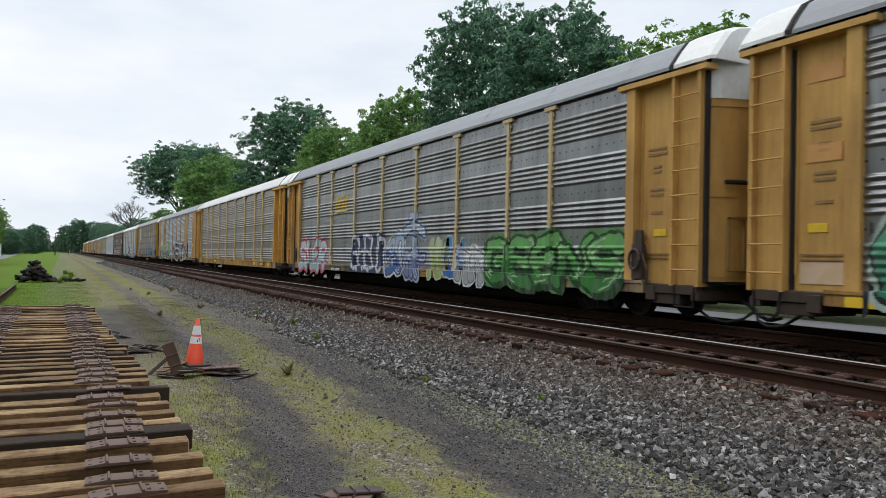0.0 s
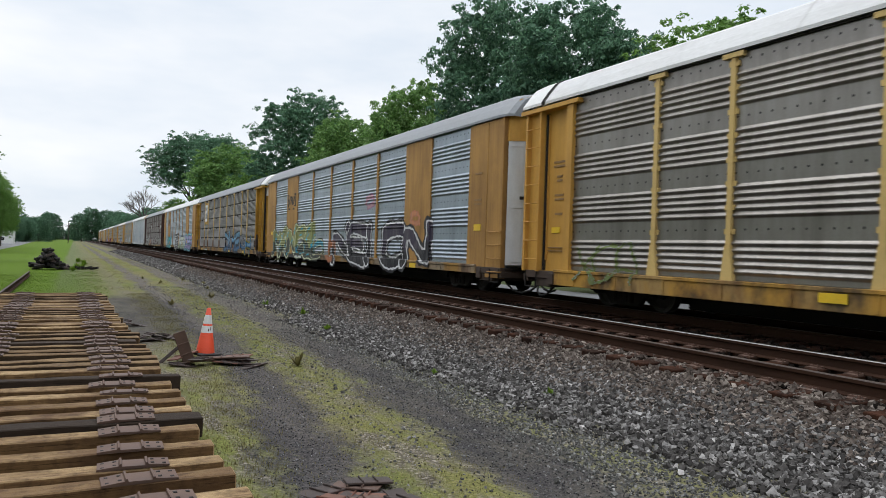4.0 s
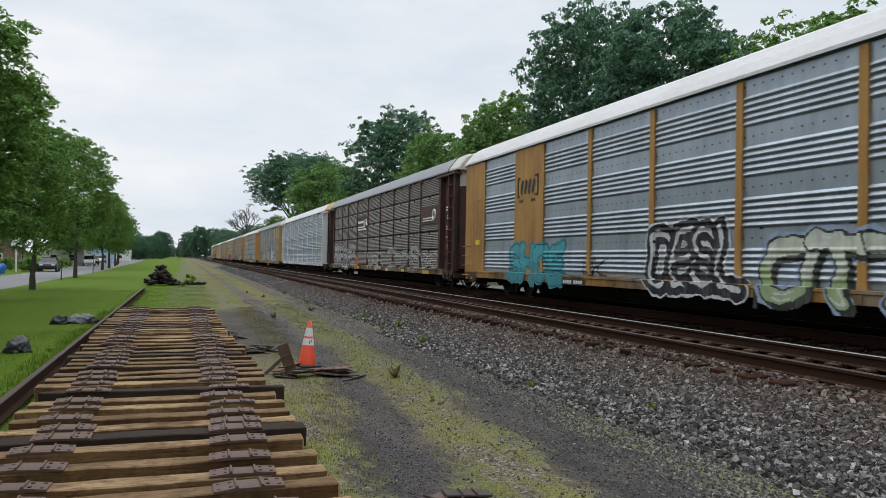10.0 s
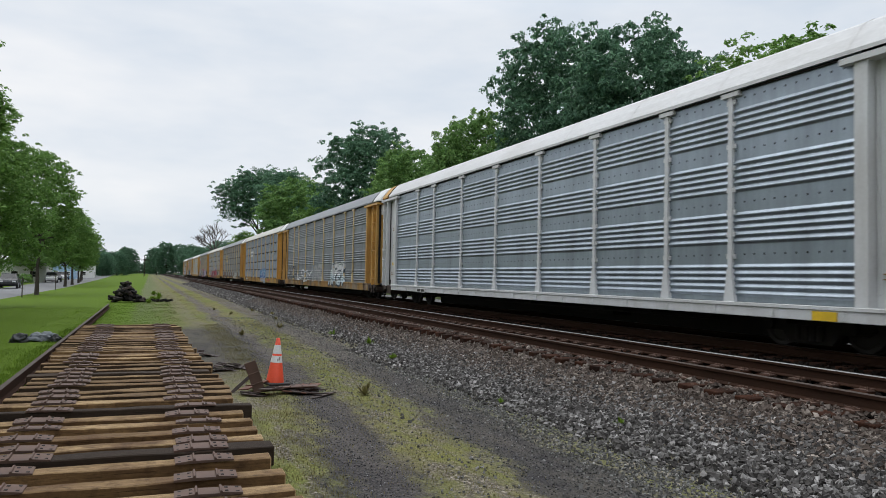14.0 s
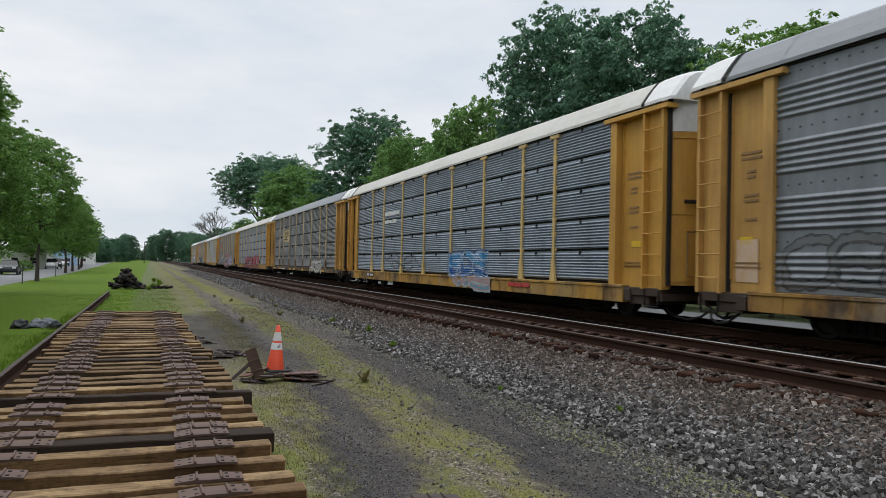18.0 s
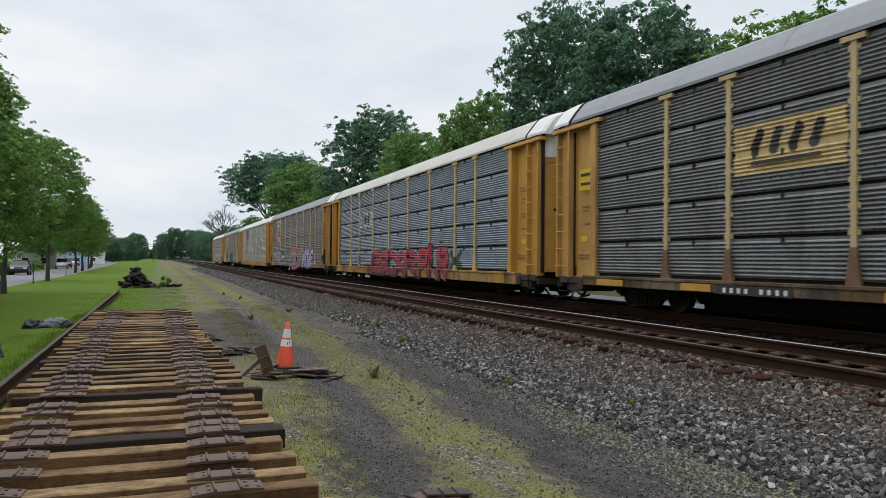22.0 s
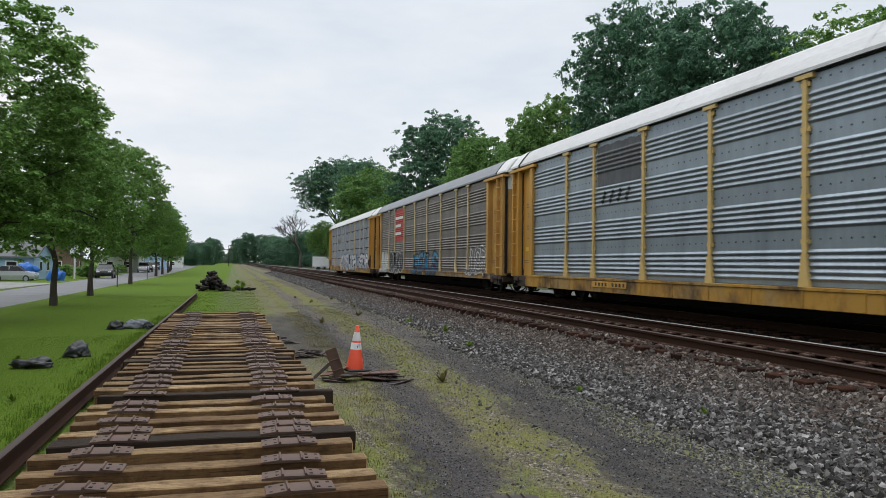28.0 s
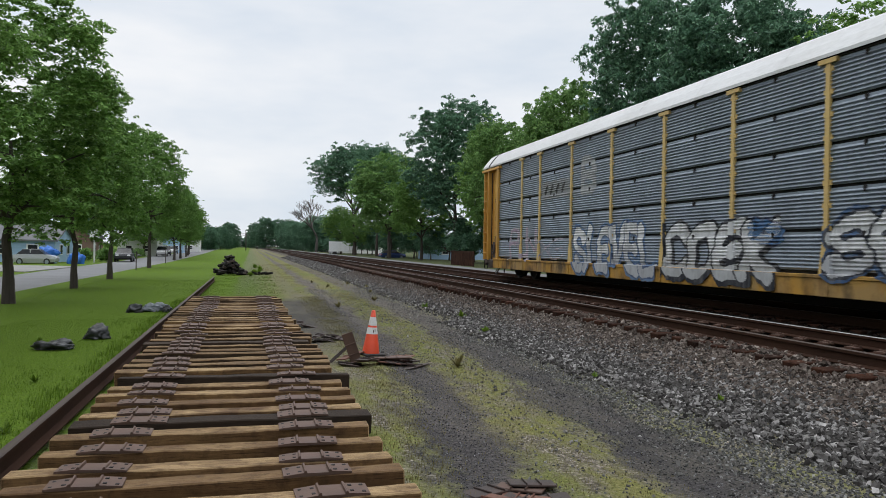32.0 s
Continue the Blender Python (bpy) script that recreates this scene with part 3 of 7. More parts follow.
# ---- ground ----


def ground_z(x, y):
    """Height of the ground sheet."""
    pts_x = [-60, -13.5, -8, -3.4, -1.8, -1.35, 0.9, 1.45, 1.95, 2.7, 3.6, 4.7, 5.4, 6.3, 6.7, 13.2, 14.0, 40]
    pts_z = [-0.1, -0.08, -0.03, 0.03, 0.05, 0.06, 0.06, 0.05, -0.01, 0.03, -0.02, 0.05, 0.16, 0.41, 0.455, 0.455, 0.33, 0.3]
    u = x - drift(y) * np.clip((np.minimum(x, 8.2 - x) - 1.0) / 1.2, 0, 1)
    z = np.interp(u, pts_x, pts_z)
    return z + 0.018 * np.sin(1.7 * x + 0.9 * y) * np.sin(0.63 * y + 0.4 * x) * (np.abs(x - 2) < 5)


gx = np.unique(np.concatenate([[-2500, -900, -300, -120, -60, -30], np.linspace(-16, -2, 29), np.linspace(-1.9, 7, 90), np.linspace(7.2, 16, 23), [20, 30, 60, 120, 300, 900, 2500]]))
gy = np.unique(np.concatenate([[-600, -150, -60, -30, -15], np.linspace(-8, 40, 161), np.linspace(42, 150, 55), [180, 240, 320, 500, 900, 1800, 4000]]))
GX, GY = np.meshgrid(gx, gy)
gv = np.stack([GX, GY, ground_z(GX, GY)], -1).reshape(-1, 3)
ii = np.arange(len(gy) - 1)[:, None] * len(gx) + np.arange(len(gx) - 1)[None]
gf = np.stack([ii, ii + 1, ii + 1 + len(gx), ii + len(gx)], -1).reshape(-1, 4)
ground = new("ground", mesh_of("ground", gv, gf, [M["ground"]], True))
tagged(ground, "lawn, gravel access track and grassy verge beside the railway", "ground", kind="structure")


def slab(name, pts, z, h, material, label, category):
    bm = bmesh.new()
    top = [bm.verts.new((x, y, z)) for x, y in pts]
    low = [bm.verts.new((x, y, z - h)) for x, y in pts]
    bm.faces.new(top)
    for i in range(len(pts)):
        j = (i + 1) % len(pts)
        bm.faces.new((top[j], top[i], low[i], low[j]))
    bmesh.ops.recalc_face_normals(bm, faces=bm.faces)
    return tagged(part(name, bm, material), label, category, kind="structure")


slab("road", [(-8.0, -40), (-8.0, 34), (-8.5, 90), (-10.7, 190), (-24, 640), (-33, 640), (-17, 190), (-13.9, 90), (-12.7, 34), (-12.7, -40)], -0.035, 0.2, M["street"], "pale worn asphalt street along the lawn", "street")
slab("pavement", [(-13.9, 52), (-13.4, 65), (-33, 72), (-33, 64)], -0.03, 0.1, M["concrete"], "light concrete driveway off the street", "driveway")
slab("road_far", [(13.75, -60), (18.3, -60), (18.3, 500), (13.75, 500)], 0.345, 0.2, M["far_road"], "grey asphalt road behind the train", "road")

# ---- railway tracks ----
RAIL = [(-0.076, 0.0), (0.076, 0.0), (0.076, 0.012), (0.012, 0.032), (0.009, 0.125), (0.036, 0.138), (0.037, 0.172), (0.028, 0.18), (-0.028, 0.18), (-0.037, 0.172), (-0.036, 0.138), (-0.009, 0.125), (-0.012, 0.032), (-0.076, 0.012)]


def rail_mesh(y0, y1, head):
    bm = extrude_y(bmesh.new(), RAIL, y0, y1)
    bmesh.ops.recalc_face_normals(bm, faces=bm.faces)
    for f in bm.faces:
        if abs(f.normal.z) > 0.5 and f.calc_center_median().z > 0.17:
            f.material_index = 1
    return bm


def track(x, head, label):
    base = empty("railway_track", pose(x, 0, RAIL_Z - 0.18), label, "track", kind="structure")
    for sx, top in ((-0.755, M["rail_head_dull"]), (0.755, head)):
        r = part("rail", rail_mesh(-60, 500, top), [M["rail_rust"], top], base, "rusty steel rail")
        r.location.x = sx
    return base


near_track = track(TRACK_NEAR, M["rail_head"], "railway track of rusty rails on wooden ties in ballast")
train_track = track(TRACK_TRAIN, M["rail_head_dull"], "railway track under the train, on dark wooden ties")

# ---- the train: covered car carriers ----
HALF, SIDE = 13.75, 1.5
POSTS = [-11.8, -9.0, -7.1, -4.3, -1.45, 1.45, 4.3, 7.1, 9.0, 11.8]
Z0, Z1 = 0.80, 4.76


def profile_grouped(z):
    """Groups of four ridges between plain riveted bands."""
    k = (z - Z0 - 0.08) % 0.985
    return 0.034 * (0.5 - 0.5 * math.cos(k / 0.124 * 2 * math.pi)) if 0 <= k < 0.62 and z > Z0 + 0.08 else 0.0


def profile_fine(z):
    """Tiers of narrow ridges with a thin lip along the top of each."""
    k = (z - Z0) % 0.792
    return 0.008 + (0.014 - 0.014 * math.cos((k - 0.065) / 0.0755 * 2 * math.pi) if 0.065 < k < 0.7445 else 0.0)


PROFILES = {"grouped": profile_grouped, "fine": profile_fine}
MESHES = {}


def panel_mesh(kind, width, z0, z1, material):
    key = ("panel", kind, round(width, 3), round(z0, 3), round(z1, 3), material.name)
    if key not in MESHES:
        n = int((z1 - z0) / 0.0125)
        zs = np.linspace(z0, z1, n + 1)
        px = np.array([-SIDE - PROFILES[kind](z) for z in zs])
        rows = [np.stack([px, np.full(n + 1, s * width / 2), zs], -1) for s in (1, -1)]
        back = np.array([[-SIDE + 0.03, s * width / 2, z] for s in (1, -1) for z in (z0, z1)])
        v = np.concatenate(rows + [back])
        i = np.arange(n)
        f = np.stack([i, i + 1, i + 1 + n + 1, i + n + 1], -1)
        b = 2 * (n + 1)
        f = np.concatenate([f, [[b, b + 1, n, 0], [b + 2, n + 1, 2 * n + 1, b + 3], [b + 1, b + 3, 2 * n + 1, n], [b, 0, n + 1, b + 2]]])
        if kind == "fine":
            # the dark catch that hangs at the top of each tier
            c = np.array([[x, y, z] for x in (-SIDE - 0.055, -SIDE - 0.005) for y in (0.05, 0.085) for z in (z1 - 0.11, z1 - 0.005)])
            cf = np.array([[0, 1, 3, 2], [4, 6, 7, 5], [0, 4, 5, 1], [2, 3, 7, 6], [0, 2, 6, 4], [1, 5, 7, 3]]) + len(v)
            v, f = np.concatenate([v, c]), np.concatenate([f, cf])
        MESHES[key] = mesh_of("side_panel", v, f, [material, M["slit"]])
        if kind == "fine":
            for face in list(MESHES[key].polygons)[-6:]:
                face.material_index = 1
    return MESHES[key]


def cached(key, make, name, mats):
    if key not in MESHES:
        me = bpy.data.meshes.new(name)
        bm = make()
        bmesh.ops.recalc_face_normals(bm, faces=bm.faces)
        bm.to_mesh(me)
        bm.free()
        for mt in mats:
            me.materials.append(mt)
        MESHES[key] = me
    return MESHES[key]


def put(name, me, parent, at=(0, 0, 0), flip=False, label=""):
    ob = new(name, me)
    ob.parent = parent
    ob.location = at
    if flip:
        ob.rotation_euler.z = math.pi
    if label:
        ob["label"] = label
    return ob


def post_bm():
    bm = boxes((-SIDE - 0.062, -SIDE - 0.0, -0.055, 0.055, 1.40, Z1 - 0.06), (-SIDE - 0.085, -SIDE, -0.23, 0.23, Z1 - 0.07, Z1 + 0.02))
    for z in np.arange(1.6, 4.6, 0.42):
        for s in (-1, 1):
            box(bm, -SIDE - 0.045, -SIDE, s * 0.06, s * 0.11, z, z + 0.09)
    return bm


def post_foot_bm():
    """Flared gusset at the foot of a post."""
    bm = bmesh.new()
    lo = [(-0.15, 0.72), (0.15, 0.72), (0.062, 1.40), (-0.062, 1.40)]
    a = [bm.verts.new((-SIDE - 0.078, y, z)) for y, z in lo]
    b = [bm.verts.new((-SIDE, y, z)) for y, z in lo]
    bm.faces.new(a)
    bm.faces.new(b[::-1])
    for i in range(4):
        j = (i + 1) % 4
        bm.faces.new((a[j], a[i], b[i], b[j]))
    return bm


def thin_post_bm():
    return boxes((-SIDE - 0.05, -SIDE, -0.09, 0.09, Z0 - 0.02, Z1))


def roof_outline(s=1.0):
    half = [(1.60, 4.80), (1.60, 4.87), (1.41, 5.13), (1.21, 5.36), (1.02, 5.46), (0.55, 5.54), (0.0, 5.57)]
    return [(-x * s, z) for x, z in half] + [(x * s, z) for x, z in half[-2::-1]]


def loft_roof(sections, caps=True):
    """Skins roof outlines set along the wagon, each (y, scale, drop)."""
    bm = bmesh.new()
    rings = [[bm.verts.new((x * s, y, z + dz * (z - 4.7))) for x, z in roof_outline()] for y, s, dz in sections]
    for a, b in zip(rings, rings[1:]):
        for i in range(len(a) - 1):
            bm.faces.new((a[i], a[i + 1], b[i + 1], b[i]))
    if caps:
        bm.faces.new(rings[0])
        bm.faces.new(rings[-1][::-1])
    return bm


def roof_bm():
    return loft_roof([(-13.95, 0.90, -0.13), (-13.80, 0.97, -0.05), (-13.3, 1, 0), *((yy, 1, 0) for yy in np.linspace(-12, 12, 9)), (13.3, 1, 0), (13.80, 0.97, -0.05), (13.95, 0.90, -0.13)])


def short_roof_bm():
    """Roof that stops short of the hoods."""
    return loft_roof([(-12.9, 1, 0), *((yy, 1, 0) for yy in np.linspace(-12, 12, 9)), (12.9, 1, 0)])


def hood_seam_bm():
    """Dark joint between roof and hood."""
    return loft_roof([(12.94, 1.002, 0.006), (12.96, 1.016, 0.018), (13.035, 1.016, 0.018), (13.05, 1.002, 0.006)], False)


def hood_bm():
    """Boxy hood over the end doors, a little proud of the roof."""
    return loft_roof([(13.04, 1.005, 0.01), (13.55, 1.005, 0.012), (13.92, 0.995, -0.01), (14.02, 0.955, -0.06)])


def end_cap_bm():
    """The white hood above the end doors."""
    bm = bmesh.new()
    prof = [(-1.44, 4.15), (-1.40, 4.95), (-1.20, 5.28), (-0.7, 5.44), (0, 5.48), (0.7, 5.44), (1.20, 5.28), (1.40, 4.95), (1.44, 4.15)]
    plan = lambda x: 13.72 + 0.36 * (1 - (abs(x) / 1.44) ** 2.6)
    front = [bm.verts.new((x, plan(x), z)) for x, z in prof]
    backv = [bm.verts.new((x, 13.4, z)) for x, z in prof]
    mid = [bm.verts.new((x, plan(x), 4.15)) for x, z in prof[1:-1]]
    ring = [front[0]] + mid + [front[-1]]
    for i in range(len(prof) - 1):
        bm.faces.new((backv[i], backv[i + 1], front[i + 1], front[i]))
    for i in range(1, len(prof) - 2):
        bm.faces.new((ring[i], ring[i + 1], front[i + 1], front[i]))
    bm.faces.new((ring[0], ring[1], front[1]))
    bm.faces.new((ring[-2], ring[-1], front[-2]))
    return bm


def end_door_bm():
    """One of the two curved end doors, with its ribs."""
    bm = bmesh.new()
    plan = lambda x: 13.70 + 0.36 * (1 - (abs(x) / 1.44) ** 2.6)
    xs = [-1.44, -1.38, -1.28, -1.1, -0.85, -0.5, -0.02]
    lo = [bm.verts.new((x, plan(x), 0.82)) for x in xs]
    hi = [bm.verts.new((x, plan(x), 4.16)) for x in xs]
    for i in range(len(xs) - 1):
        bm.faces.new((lo[i], lo[i + 1], hi[i + 1], hi[i]))
    for z in (0.9, 2.35, 4.0):
        for i in range(1, len(xs) - 1):
            a, b = xs[i], xs[i + 1]
            vs = [bm.verts.new((x, plan(x) + o, z + dz)) for x, o, dz in ((a, 0.02, 0), (b, 0.02, 0), (b, 0.02, 0.05), (a, 0.02, 0.05), (a, -0.01, 0), (b, -0.01, 0), (b, -0.01, 0.05), (a, -0.01, 0.05))]
            for f in ((0, 1, 2, 3), (4, 5, 1, 0), (3, 2, 6, 7)):
                bm.faces.new([vs[k] for k in f])
    return bm


def end_frame_bm():
    """Flat plated end bay with jamb posts and a header."""
    return boxes((-SIDE + 0.10, -SIDE + 0.14, 11.7, 13.72, Z0 - 0.06, Z1 - 0.02), (-SIDE - 0.10, -SIDE + 0.14, 11.74, 11.98, 0.74, Z1), (-SIDE - 0.15, -SIDE + 0.14, 11.5, 13.9, Z1 - 0.12, Z1 - 0.02),
                 (-SIDE + 0.06, -SIDE + 0.14, 12.02, 12.05, 1.0, Z1 - 0.2), (-SIDE + 0.06, -SIDE + 0.14, 12.9, 12.93, 1.0, Z1 - 0.2))


LADDER = {"ladder_post": (-SIDE - 0.12, -SIDE + 0.10, 13.02, 13.08, 0.72, Z1 - 0.12), "ladder_plate": (-SIDE + 0.02, -SIDE + 0.08, 13.083, 13.637, 0.72, Z1 - 0.12), "ladder_edge": (-SIDE - 0.10, -SIDE + 0.1, 13.64, 13.72, 0.72, Z1 - 0.12)}


def rung_bm():
    bm = bmesh.new()
    return tube(bm, [(-SIDE - 0.03, 13.05, 0), (-SIDE - 0.13, 13.06, 0), (-SIDE - 0.13, 13.66, 0), (-SIDE - 0.03, 13.67, 0)], 0.016, 6)


def plain_end_bm():
    """Flush plated end bay of the plate-sided wagons, with a panel seam."""
    return boxes((-SIDE - 0.05, -SIDE + 0.12, 11.8, 12.78, 0.70, Z1 + 0.03), (-SIDE - 0.045, -SIDE + 0.12, 12.80, 13.62, 0.45, Z1 + 0.03), bevel=0.012)


def wide_plate_bm():
    return boxes((-SIDE - 0.05, -SIDE, -0.93, 0.93, Z0 - 0.05, Z1 + 0.03), bevel=0.012)


def side_sill_bm(low=0.52, end=12.3):
    bm = boxes((-SIDE - 0.10, -SIDE + 0.15, -end, end, low, 0.76), (-SIDE - 0.125, -SIDE + 0.15, -end, end, 0.72, 0.79), bevel=0.01)
    for y in np.arange(-13, 13.1, 1.44):
        if abs(y) < end - 0.1:
            box(bm, -SIDE - 0.115, -SIDE, y, y + 0.05, low + 0.03, 0.72)
    return bm


def end_sill_bm():
    """Sooty platform under the end bay, with its gusset and step brackets."""
    bm = boxes((-SIDE - 0.06, -0.3, 12.32, 13.66, 0.56, 0.74), (-SIDE - 0.02, -0.5, 12.5, 13.2, 0.36, 0.56), (-SIDE - 0.09, -SIDE + 0.05, 12.36, 12.6, 0.42, 0.7), (-SIDE - 0.05, -0.4, 13.5, 13.7, 0.46, 0.62), bevel=0.012)
    return bm


def slack_hose_bm():
    """Slack train-line hose looping down between the wagons."""
    return tube(bmesh.new(), [(-1.0, 12.9, 0.52), (-1.02, 13.15, 0.30), (-1.0, 13.45, 0.13), (-0.95, 13.8, 0.08), (-0.85, 14.1, 0.16), (-0.7, 14.26, 0.34)], 0.028, 6)


def hatch_bm():
    """Outlined hatch low on the end door."""
    bm = bmesh.new()
    for z0, z1, d0, d1 in ((1.95, 1.985, 0.0, 0.42), (1.0, 1.02, 0.0, 0.42), (1.0, 1.985, 0.0, 0.018), (1.0, 1.985, 0.40, 0.42)):
        box(bm, -1.16 + d0, -1.16 + d1, 13.985, 14.03, z0, z1)
    return bm


def kick_rib_bm():
    """Low rib across the plated end bay."""
    return boxes((-SIDE + 0.07, -SIDE + 0.1, 12.1, 12.84, 0.0, 0.025))


def underframe_bm():
    bm = boxes((-0.35, 0.35, -9.2, 9.2, 0.1, 0.72), (-0.3, 0.3, -14.0, 14.0, 0.38, 0.72), (-1.42, 1.42, -13.7, 13.7, 0.66, 0.74), (-0.9, -0.3, -4.2, -2.4, 0.28, 0.6), (0.2, 0.9, 0.4, 2.9, 0.25, 0.6), bevel=0.015)
    for y in np.arange(-12, 12.1, 1.9):
        box(bm, -1.35, 1.35, y - 0.06, y + 0.06, 0.45, 0.68)
    tube(bm, [(-1.1, -8.2, 0.42), (-1.1, 8.2, 0.42)], 0.03, 6)
    return bm


def wheel_bm():
    bm = bmesh.new()
    prof = [(0.0, 0.10), (0.12, 0.10), (0.14, 0.03), (0.30, 0.02), (0.33, 0.06), (0.40, 0.06), (0.405, -0.05), (0.435, -0.055), (0.43, -0.085), (0.0, -0.085)]
    n = 24
    rings = [[bm.verts.new((-x, r * math.cos(2 * math.pi * k / n), 0.405 + r * math.sin(2 * math.pi * k / n))) for k in range(n)] if r else [bm.verts.new((-x, 0, 0.405))] for r, x in prof]
    for a, b in zip(rings, rings[1:]):
        for k in range(n):
            q = [a[k % len(a)], a[(k + 1) % len(a)], b[(k + 1) % len(b)], b[k % len(b)]]
            q = list(dict.fromkeys(q))
            if len(q) > 2:
                bm.faces.new(q)
    return bm


def side_frame_bm():
    bm = bmesh.new()
    prof = [(-1.25, 0.48), (-1.2, 0.36), (-0.98, 0.33), (-0.62, 0.30), (-0.45, 0.10), (0.45, 0.10), (0.62, 0.30), (0.98, 0.33), (1.2, 0.36), (1.25, 0.48), (0.9, 0.55), (0.5, 0.68), (-0.5, 0.68), (-0.9, 0.55)]
    a = [bm.verts.new((-1.04, y, z)) for y, z in prof]
    b = [bm.verts.new((-0.92, y, z)) for y, z in prof]
    bm.faces.new(a)
    bm.faces.new(b[::-1])
    for i in range(len(prof)):
        j = (i + 1) % len(prof)
        bm.faces.new((a[j], a[i], b[i], b[j]))
    for dy in (-0.24, -0.08, 0.08, 0.24):
        tube(bm, [(-1.07, dy, 0.16), (-1.07, dy, 0.42)], 0.065, 8)
    for dy in (-0.88, 0.88):
        tube(bm, [(-1.12, dy, 0.405), (-0.95, dy, 0.405)], 0.11, 10)
    return bm


def sill_step_bm():
    """Stirrup step hanging under the ladder."""
    return tube(bmesh.new(), [(-SIDE - 0.06, 13.1, 0.7), (-SIDE - 0.07, 13.12, 0.34), (-SIDE - 0.07, 13.58, 0.34), (-SIDE - 0.06, 13.6, 0.7)], 0.022, 6)


def door_bar_bm():
    """Locking bar across the end doors."""
    return tube(bmesh.new(), [(-1.2, 13.96, 2.62), (-0.9, 14.06, 2.62), (-0.4, 14.12, 2.62)], 0.045, 6)


def door_note_bm():
    """A line of stencilled data on the end door."""
    return boxes((-1.02, -0.62, 14.02, 14.05, 1.95, 2.0))


def coupler_bm():
    bm = boxes((-0.13, 0.13, 13.9, 14.55, 0.42, 0.62), (-0.22, 0.16, 14.2, 14.42, 0.38, 0.68), bevel=0.03)
    return bm


def air_hose_bm():
    bm = bmesh.new()
    return tube(bm, [(-0.5, 13.7, 0.5), (-0.48, 13.95, 0.36), (-0.42, 14.12, 0.20), (-0.36, 14.3, 0.14), (-0.32, 14.5, 0.2)], 0.032, 7)


def grab_bm():
    """Hand brake wheel and bracket low on the end bay."""
    bm = bmesh.new()
    pts = [(-SIDE - 0.16, 12.1 + 0.15 * math.cos(a), 1.2 + 0.2 * math.sin(a)) for a in np.linspace(0, 2 * math.pi, 13)]
    tube(bm, pts, 0.03, 6)
    box(bm, -SIDE - 0.12, -SIDE, 11.98, 12.26, 0.82, 1.5)
    box(bm, -SIDE - 0.07, -SIDE, 12.02, 12.2, 1.5, 1.78)
    tube(bm, [(-SIDE - 0.13, 12.3, 1.3), (-SIDE - 0.12, 12.42, 1.0), (-SIDE - 0.1, 12.4, 0.72)], 0.025, 6)
    return bm


# strokes of each letter on a grid five wide and seven high
GLYPHS = {"/": "10 36", "A": "00 16 36 40,12 32", "B": "00 06 26 35 34 23 03,23 32 31 20 00", "C": "45 36 16 05 01 10 30 41", "D": "00 06 26 45 41 20 00", "E": "46 06 00 40,03 33", "F": "46 06 00,03 33", "G": "45 36 16 05 01 10 30 41 43 23",
          "H": "00 06,40 46,03 43", "I": "20 26", "J": "46 41 30 10 01", "K": "00 06,46 03 40", "L": "06 00 40", "M": "00 06 23 46 40", "N": "00 06 40 46", "O": "16 05 01 10 30 41 45 36 16",
          "P": "00 06 36 45 44 33 03", "R": "00 06 36 45 44 33 03,23 40", "S": "45 36 16 05 04 13 33 42 41 30 10 01", "T": "06 46,26 20", "U": "06 01 10 30 41 46", "V": "06 20 46",
          "W": "06 10 23 30 46", "X": "00 46,06 40", "Y": "06 23 46,23 20", "Z": "06 46 00 40", "e": "03 43 44 35 15 04 01 10 30 41", "i": "20 24,26 27", "n": "00 04,03 14 34 43 40", "*": "20 24,02 22 42,10 24 30,05 26 45,26 28 17,28 38"}


def rounded(pts):
    """Cuts the corners of a stroke once."""
    if len(pts) < 3:
        return pts
    shut = pts[0] == pts[-1]
    out = [] if shut else [pts[0]]
    for (ay, az), (by, bz) in zip(pts, pts[1:]):
        out += [(ay * 0.75 + by * 0.25, az * 0.75 + bz * 0.25), (ay * 0.25 + by * 0.75, az * 0.25 + bz * 0.75)]
    return out + ([out[0]] if shut else [pts[-1]])


def letter_distance(ch, Y, Z, left, low, wide, high, lean, rng, bend, flare, w):
    """How far each point lies outside the fat strokes of a letter, in metres."""
    d = np.full(Y.shape, 9.0)
    u = (left - Y) - lean * (Z - low - high / 2)
    u = u + bend * np.sin(2.6 * (Z - low) / high * math.pi + rng.uniform(0, 6))
    v = Z - low + bend * np.sin(3.0 * (left - Y) / wide + rng.uniform(0, 6))
    for stroke in GLYPHS[ch].split(","):
        pts = [(int(q[0]) / 4 * wide, int(q[1]) / 6 * high) for q in stroke.split()]
        pts = rounded(pts)
        total = len(pts) - 1
        for k, ((ay, az), (by, bz)) in enumerate(zip(pts, pts[1:])):
            vy, vz = by - ay, bz - az
            t = np.clip(((u - ay) * vy + (v - az) * vz) / max(vy * vy + vz * vz, 1e-6), 0, 1)
            f = 2 * (k + t) / total - 1
            d = np.minimum(d, np.hypot(u - ay - t * vy, v - az - t * vz) - w * (1 + flare * (f * f - 0.4)))
    return d


